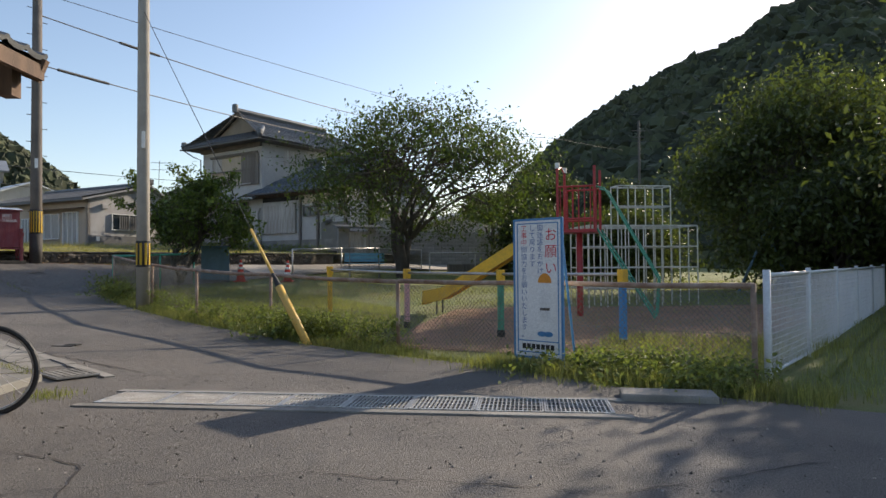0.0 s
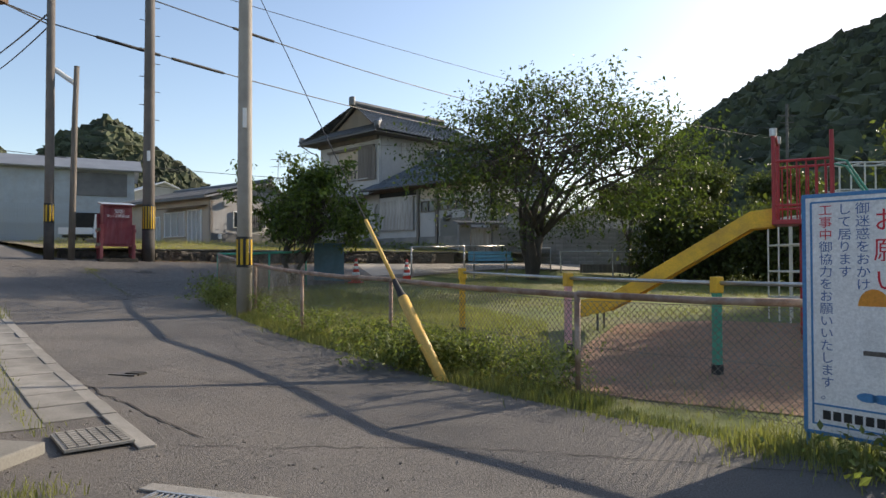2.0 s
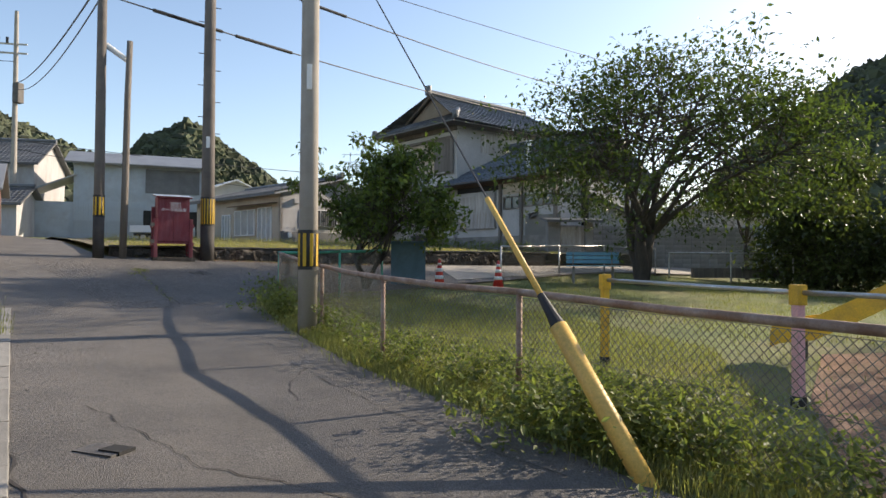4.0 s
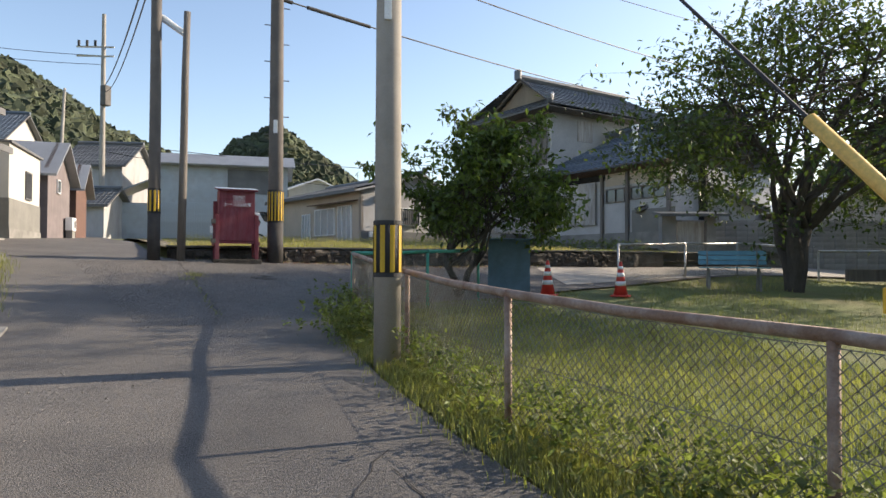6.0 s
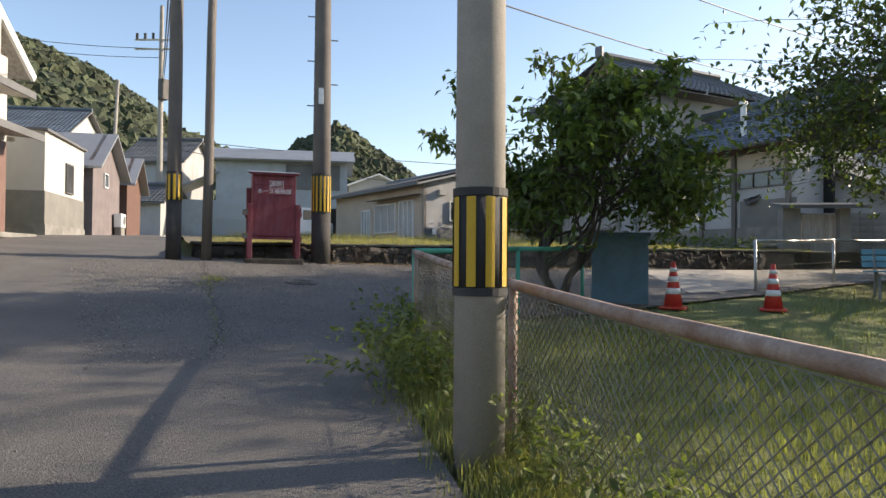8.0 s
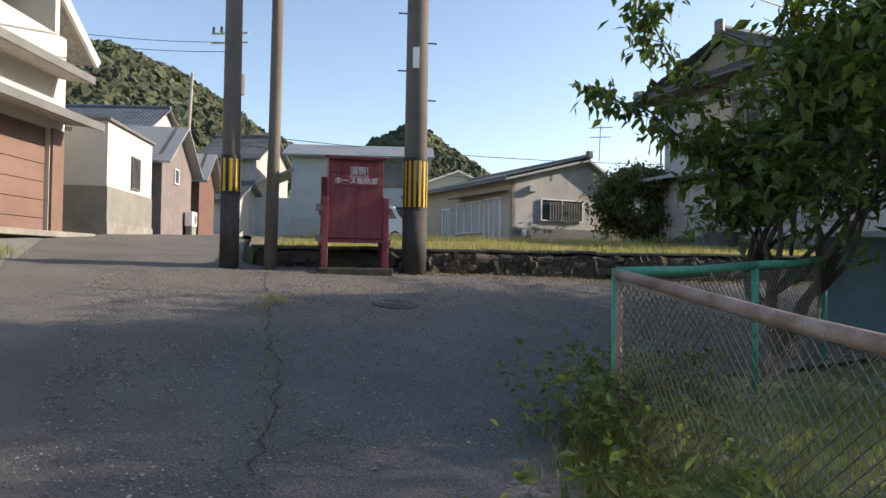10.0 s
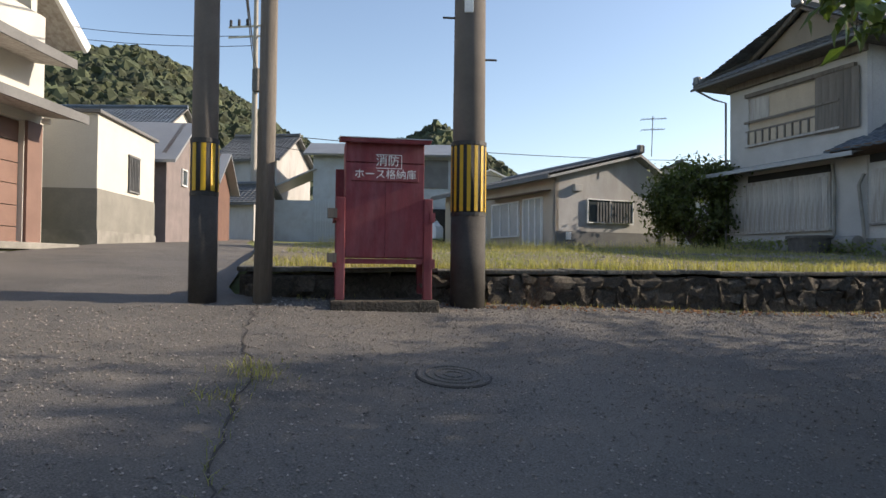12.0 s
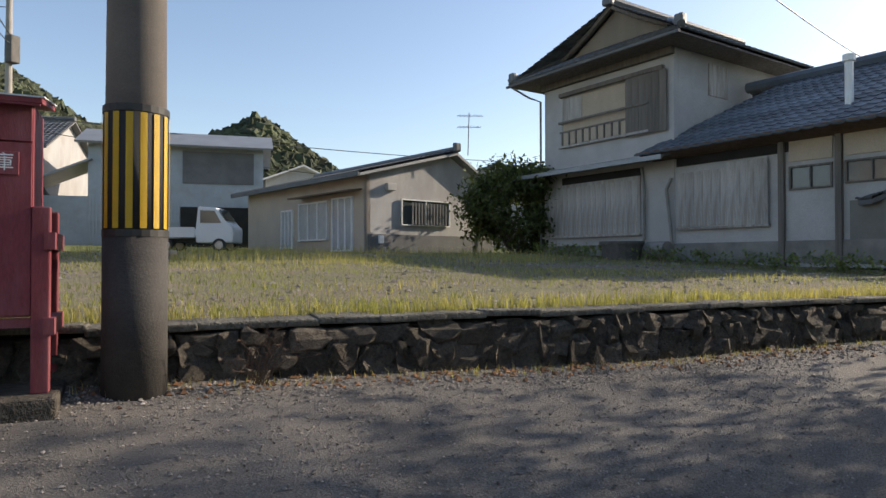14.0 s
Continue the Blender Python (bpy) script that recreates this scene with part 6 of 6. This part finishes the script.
long_branch(cherry, [(0.0, 0.0, 0.7), (-0.5, -0.35, 1.7), (-1.0, -0.65, 2.2), (-1.4, -0.8, 2.35)], 30, 71)
long_branch(cherry, [(0.0, 0.0, 0.7), (-0.3, -0.2, 1.6), (-0.8, -0.5, 2.6), (-1.1, -0.8, 3.3)], 28, 72)
long_branch(cherry, [(0.1, 0.0, 0.9), (0.2, -0.2, 2.0), (0.1, -0.3, 2.9), (0.0, -0.3, 3.5)], 26, 73)
long_branch(cherry, [(0.2, 0.0, 1.0), (0.9, -0.1, 2.2), (1.3, -0.1, 2.9), (1.7, 0.0, 3.3)], 26, 74)
# last three: out of view, added to cast dappled shade on the road
for x, y, h, rx, s in ((10.6, 20.8, 6.2, 2.5, 21), (13.0, 22.5, 7.4, 3.2, 22), (8.0, 28.5, 3.2, 2.2, 23), (13.8, 17.2, 5.6, 2.8, 24), (4.6, 31.0, 3.4, 2.0, 25), (18.0, 26.0, 8.0, 3.6, 26), (10.8, 18.2, 3.6, 2.0, 27), (17.5, 20.5, 6.0, 3.0, 28), (11.0, 9.6, 4.6, 1.9, 29), (13.5, 13.5, 6.5, 2.8, 30), (9.6, 10.2, 5.6, 2.0, 32)):
    tree("evergreen_tree", x, y, 0.0, h * 0.2, 0.13, (0, 0, h * 0.52, rx, rx, h * 0.5), 13, 8, 7, 7, 0.2, M_SHRUB, "dense dark evergreen tree at the playground's edge", s, 2, 0.24, 0.6, -0.9)
tree("evergreen_bush", -15.6, 41.9, 2.2, 0.5, 0.07, (0, 0, 1.7, 1.6, 1.6, 1.7), 12, 7, 7, 7, 0.2, M_SHRUB, "dense green bush between the two houses", 31, 2, 0.2, 0.6, -0.9)
for k, (x, y) in enumerate(((5.5, 33.5), (9.5, 34.5), (2.8, 34.5))):
    tree("clipped_tree", x, y, 0.4, 1.6, 0.1, (0, 0, 4.2 - 0.3 * k, 1.4, 1.4, 0.8), 8, 7, 6, 8, 0.16, M_SHRUB, "clipped garden tree with a rounded top", 41 + k, 1, 0.14, 0.5, -0.5)


# ---- grass and weeds ----
def blades(name, pts, hlo, hhi, w, material, label, seed, zf=ground_z, lean=0.35):
    rng = np.random.default_rng(seed)
    n = len(pts)
    z = np.array([zf(x, y) for x, y in pts]) - 0.02
    h = rng.uniform(hlo, hhi, n)
    az = rng.uniform(0, 2 * math.pi, n)
    side = np.stack([-np.sin(az), np.cos(az), np.zeros(n)], 1) * (w * rng.uniform(0.6, 1.3, n))[:, None]
    out = np.stack([np.cos(az), np.sin(az), np.zeros(n)], 1) * (h * rng.uniform(0.1, 2 * lean, n))[:, None]
    b = np.column_stack([pts, z])
    up = np.array([0, 0, 1.0])
    mid = b + out * 0.35 + up * (h * 0.6)[:, None]
    tip = b + out + up * (h * 0.95)[:, None]
    vs = np.stack([b - side, b + side, mid + side * 0.7, mid - side * 0.7, tip], 1).reshape(-1, 3)
    o = np.arange(n)[:, None] * 5
    fs = np.concatenate([o + [0, 1, 2], o + [0, 2, 3], o + [3, 2, 4]])
    ob = arr(name, vs, fs, material)
    return tagged(ob, label, "grass", kind="stuff")


def inside(pts, poly):
    x, y = pts[:, 0], pts[:, 1]
    ok = np.zeros(len(pts), bool)
    for (x0, y0), (x1, y1) in zip(poly, poly[1:] + poly[:1]):
        cut = (y0 > y) != (y1 > y)
        ok ^= cut & (x < (x1 - x0) * (y - y0) / (y1 - y0 + 1e-9) + x0)
    return ok


def scatter(poly, n, seed, clump=0.0, scale=0.7, cut=0.0):
    rng = np.random.default_rng(seed)
    lo, hi = np.min(poly, 0), np.max(poly, 0)
    p = rng.uniform(lo, hi, (n, 2))
    p = p[inside(p, poly)]
    if cut:
        keep = np.array([noise.noise((x * scale, y * scale, seed)) > rng.normal(cut - 0.5, 0.15) for x, y in p])
        p = p[keep]
    return p


def along(path, n, width, seed, side=0.0):
    """Plan points beside a path, thickest in its middle."""
    rng = np.random.default_rng(seed)
    path = np.array(path)
    seg = np.linalg.norm(np.diff(path, axis=0), axis=1)
    s = rng.uniform(0, seg.sum(), n)
    cum = np.r_[0, np.cumsum(seg)]
    k = np.clip(np.searchsorted(cum, s) - 1, 0, len(seg) - 1)
    f = (s - cum[k]) / seg[k]
    p = path[k] + (path[k + 1] - path[k]) * f[:, None]
    d = (path[k + 1] - path[k]) / seg[k][:, None]
    nrm = np.stack([-d[:, 1], d[:, 0]], 1)
    return p + nrm * (side + rng.normal(0, width, n))[:, None]


edge = road_edge[3:13]
blades("verge_grass", np.concatenate([along(edge[1:], 18000, 0.14, 1, -0.25), along(fence_a, 9000, 0.14, 2)]), 0.04, 0.15, 0.004, M_BLADE, "long weedy grass growing along the fence foot", 3)
play = [(2.7, 6.75), *fence_a[:1], *fence_a, (-7.4, 20.0), (-5.2, 24.4), (-2.6, 29.5), (3, 32), (14, 30), (15, 20)]
earth = [(-1.0, 9.7), (-0.6, 12.4), (0.2, 15.0), (2.0, 15.8), (4.5, 15.0), (7.2, 14.8), (6.6, 12.0), (3.0, 8.4), (1.0, 8.9)]
pg = scatter(play, 110000, 4, cut=0.42, scale=0.5)
blades("verge_low_grass", along(edge[:2], 1500, 0.16, 61, -0.1), 0.02, 0.1, 0.003, M_BLADE, "sparse low grass along the road edge", 62)
blades("park_grass", pg[~inside(pg, earth) | (np.random.default_rng(63).random(len(pg)) < 0.12)], 0.03, 0.11, 0.004, M_BLADE, "short patchy park grass", 5)
near_play = [(-1, 9.7), (-3.1, 11.8), (-4.75, 13.1), (-6.4, 15.0), (-8.2, 17.2), (-6.5, 20), (-3, 18), (-1, 15)]
blades("park_grass_near", scatter(near_play, 60000, 6), 0.03, 0.12, 0.004, M_BLADE, "park grass inside the fence", 7)
blades("sign_grass", np.concatenate([along([(0.2, 8.0), (1.4, 6.9), (2.9, 5.8)], 5000, 0.2, 8, 0.05), scatter([(1.2, 8.0), (2.7, 6.8), (5.0, 8.8), (2.3, 10.2)], 9000, 9)]), 0.05, 0.2, 0.004, M_BLADE, "weedy grass round the foot of the notice sign", 10)
blades("right_grass", scatter([(2.8, 6.0), (2.9, 6.5), (7.7, 12.2), (12, 13), (9, 2.8)], 26000, 11), 0.04, 0.16, 0.004, M_BLADE, "grass strip beside the mesh fence", 12)
lot_poly = [wall_at(-1.6, -0.3), wall_at(8, -0.3), wall_at(13, -0.3), (-4.5, 33.3), (-13.8, 38.6), (-15.5, 40.5), (-19.2, 38.4), (-26, 41), (-31, 37), (-22.4, 27.8)]
blades("lot_dry_grass", scatter(lot_poly, 60000, 13, cut=0.75, scale=0.35), 0.03, 0.15, 0.005, M_DRY, "dry yellow grass over the vacant lot", 14, lot_z)
blades("lot_green_grass", scatter(lot_poly, 130000, 15, cut=0.42, scale=0.45), 0.02, 0.10, 0.005, M_BLADE, "green grass patches over the vacant lot", 16, lot_z)
blades("lot_tall_grass", scatter([(-23, 29), (-18, 28), (-12, 32.5), (-12.5, 37.5), (-19.5, 37.8), (-26, 38)], 16000, 81, cut=0.55, scale=0.4), 0.12, 0.36, 0.004, M_DRY, "taller pale dry grass on the lot", 82, lot_z)
blades("wall_top_grass", along([wall_at(-1.4, -0.35), wall_at(9, -0.35)], 5000, 0.1, 17), 0.04, 0.2, 0.004, M_DRY, "dry grass along the wall's cap", 18, lot_z)
blades("wall_foot_grass", along([wall_at(-1.2, 0.18), wall_at(8, 0.18)], 1100, 0.06, 19), 0.02, 0.09, 0.003, M_DRY, "dead grass and litter at the wall's foot", 20)
blades("asphalt_tuft", np.concatenate([np.random.default_rng(2).normal((-12.2, 18.35), (0.13, 0.09), (170, 2)), along([(-12.2, 18.3), (-11.3, 17.4), (-9.4, 15.7)], 130, 0.03, 21), np.random.default_rng(3).normal((-12.0, 17.9), (0.07, 0.07), (50, 2))]), 0.03, 0.11, 0.0035, M_BLADE, "grass tuft growing from a crack in the asphalt", 22, lean=0.85)
blades("yard_grass", along([(-9.2, 12.2), (-15, 16.6), (-18, 18.2)], 4200, 0.15, 23, 0.1), 0.05, 0.22, 0.004, M_BLADE, "weeds at the foot of the garden wall", 24)
blades("gutter_weeds", np.concatenate([along([(-4.3, 7.3), (-5.2, 8.0), (-8.5, 11.2)], 900, 0.05, 25, 0.0), np.random.default_rng(5).normal((-3.6, 6.35), (0.12, 0.1), (300, 2))]), 0.03, 0.1, 0.003, M_BLADE, "small weeds in the joints of the gutter", 26)


def weeds(name, pts, h, size, label, seed, material=M_WEED, zf=ground_z):
    rng = np.random.default_rng(seed)
    c = np.array([(x, y, zf(x, y) + rng.uniform(0.03, h)) for x, y in pts])
    vs, fs = leaves(c, 0.035, 7, size, rng, 0.1)
    return tagged(arr(name, vs, fs, material), label, "weeds", kind="stuff")


weeds("fence_weeds", np.concatenate([along([(-0.8, 9.3), (-3.05, 11.6), (-4.7, 12.85)], 700, 0.2, 31, -0.1), np.random.default_rng(6).normal((-2.2, 10.6), (0.45, 0.3), (700, 2)), along(fence_a[2:], 350, 0.15, 32)]), 0.36, 0.06, "leafy weeds along the chain-link fence", 33)
weeds("corner_weeds", np.concatenate([np.random.default_rng(7).normal((-7.3, 15.7), (0.3, 0.25), (130, 2)), np.random.default_rng(8).normal((-8.25, 17.4), (0.22, 0.4), (170, 2))]), 0.4, 0.07, "leafy weeds at the fence corner", 34)
weeds("sign_weeds", np.concatenate([np.random.default_rng(9).normal((1.7, 7.3), (0.5, 0.25), (420, 2)), np.random.default_rng(10).normal((2.2, 6.5), (0.35, 0.2), (180, 2))]), 0.2, 0.065, "leafy weeds beside the notice sign", 35)
weeds("lot_weeds", along([(-14, 40), (-10.3, 36.8), (-5.2, 33.2)], 500, 0.25, 36, -0.4), 0.35, 0.09, "leafy weeds along the house foot", 37, zf=lot_z)
def pebbles(name, pts, lo, hi, material, label, seed, zf=ground_z):
    rng = np.random.default_rng(seed)
    base = np.array([(1, 0, 0), (-1, 0, 0), (0, 1, 0), (0, -1, 0), (0, 0, 0.7), (0, 0, -0.5)])
    tri = np.array([(0, 2, 4), (2, 1, 4), (1, 3, 4), (3, 0, 4), (2, 0, 5), (1, 2, 5), (3, 1, 5), (0, 3, 5)])
    n = len(pts)
    s = (rng.uniform(lo, hi, n) * rng.uniform(0.5, 1.0, n))[:, None, None] * (0.7 + 0.6 * rng.random((n, 6, 3)))
    c = np.array([(x, y, zf(x, y) + 0.004) for x, y in pts])
    return tagged(arr(name, (base * s + c[:, None]).reshape(-1, 3), (tri + 6 * np.arange(n)[:, None, None]).reshape(-1, 3), material), label, "gravel", kind="stuff")


M_PEBBLE = mat("mixed gravel", (0.30, 0.27, 0.24), (0.17, 0.15, 0.135), 8, 0.9, bump=0, per_island=0.5)
pebbles("lot_gravel", scatter(lot_poly, 9000, 51, cut=0.45, scale=0.35), 0.02, 0.06, M_PEBBLE, "loose gravel scattered over the vacant lot", 52, lot_z)
pebbles("wall_foot_grit", along([wall_at(-1.5, 0.3), wall_at(8, 0.3)], 3000, 0.16, 53), 0.006, 0.02, M_PEBBLE, "grit washed to the foot of the wall", 54)
pebbles("road_grit", np.concatenate([scatter([(-3.5, 0.5), (4, 0.5), (1, 7), (-4, 8), (-9, 12), (-8.5, 16)], 9000, 55), scatter([wall_at(-1, 0.3), wall_at(6, 0.3), (-6.5, 21), (-8.6, 16.5), (-9.5, 14.5), (-15, 18)], 40000, 56)]), 0.005, 0.014, M_PEBBLE, "fine grit lying on the asphalt", 57)
litter = tagged(pebbles("dry_leaves", along([wall_at(-0.5, 0.2), wall_at(7, 0.2)], 500, 0.1, 58), 0.015, 0.035, mat("dead leaves", (0.26, 0.13, 0.06), (0.18, 0.09, 0.045), 8, 0.9, bump=0, per_island=0.4), "dead brown leaves gathered under the wall", 59), category="leaves")
twg = bmesh.new()
random.seed(4)
for k in range(26):
    a = random.uniform(-0.9, 0.9)
    ln = random.uniform(0.2, 0.46)
    bend = random.uniform(-0.5, 0.5)
    mid = Vector((math.sin(a) * ln * 0.5, -0.04, math.cos(a) * ln * 0.55))
    tip = Vector((math.sin(a + bend) * ln, -0.07 + random.uniform(-0.06, 0.02), math.cos(a + bend) * ln))
    tube(twg, [(0.04 * math.sin(k), 0, 0), mid, tip], 0.0032, 4, 0.0012)
    for f in (0.3, 0.6, 0.85):
        q = mid.lerp(tip, f)
        tube(twg, [q, q + Vector((random.uniform(-0.09, 0.09), random.uniform(-0.04, 0.03), random.uniform(0.0, 0.09)))], 0.002, 3, 0.001)
dead = part("dead_weed", twg, M_BROWNWOOD)
dead.matrix_world = frame_at(*wall_at(1.3, 0.22), 1.2, *WALL_D)
tagged(dead, "dry brown weed standing against the stone wall", "weed", kind="stuff")

# ---- field stones of the retaining wall ----
random.seed(8)
stones = []
for v in range(6):
    bm = bmesh.new()
    bmesh.ops.create_icosphere(bm, subdivisions=2, radius=0.5)
    for p in bm.verts:
        q = p.co.copy()
        lump = 1 + 0.5 * noise.noise(q * 2.3 + Vector((v * 7, 0, 0))) + 0.5 * noise.noise(q * 6 + Vector((0, v * 5, 0)))
        p.co = Vector((max(-0.4, min(0.4, q.x * 1.3)), max(-0.36, min(0.36, q.y)), max(-0.42, min(0.42, q.z * 1.25)))) * lump
    me = bpy.data.meshes.new("stone")
    bm.to_mesh(me)
    bm.free()
    me.materials.append(M_STONE)
    stones.append(me)
for row, (z, hgt) in enumerate(((0.03, 0.25), (0.17, 0.24), (0.3, 0.17))):
    x = -1.7 + random.uniform(0, 0.1)
    while x < 11:
        w = random.uniform(0.11, 0.26)
        ob = new("stone", random.choice(stones))
        ob.parent = rwall
        ob.matrix_basis = pose(x + w / 2, 0.06 + random.uniform(-0.025, 0.02) - 0.02 * (2 - row), z + random.uniform(-0.015, 0.015), random.uniform(-12, 12), random.uniform(-14, 14), random.uniform(-10, 10)) @ Matrix.Diagonal((w * 1.35, 0.3, hgt * random.uniform(1.0, 1.25), 1))
        x += w
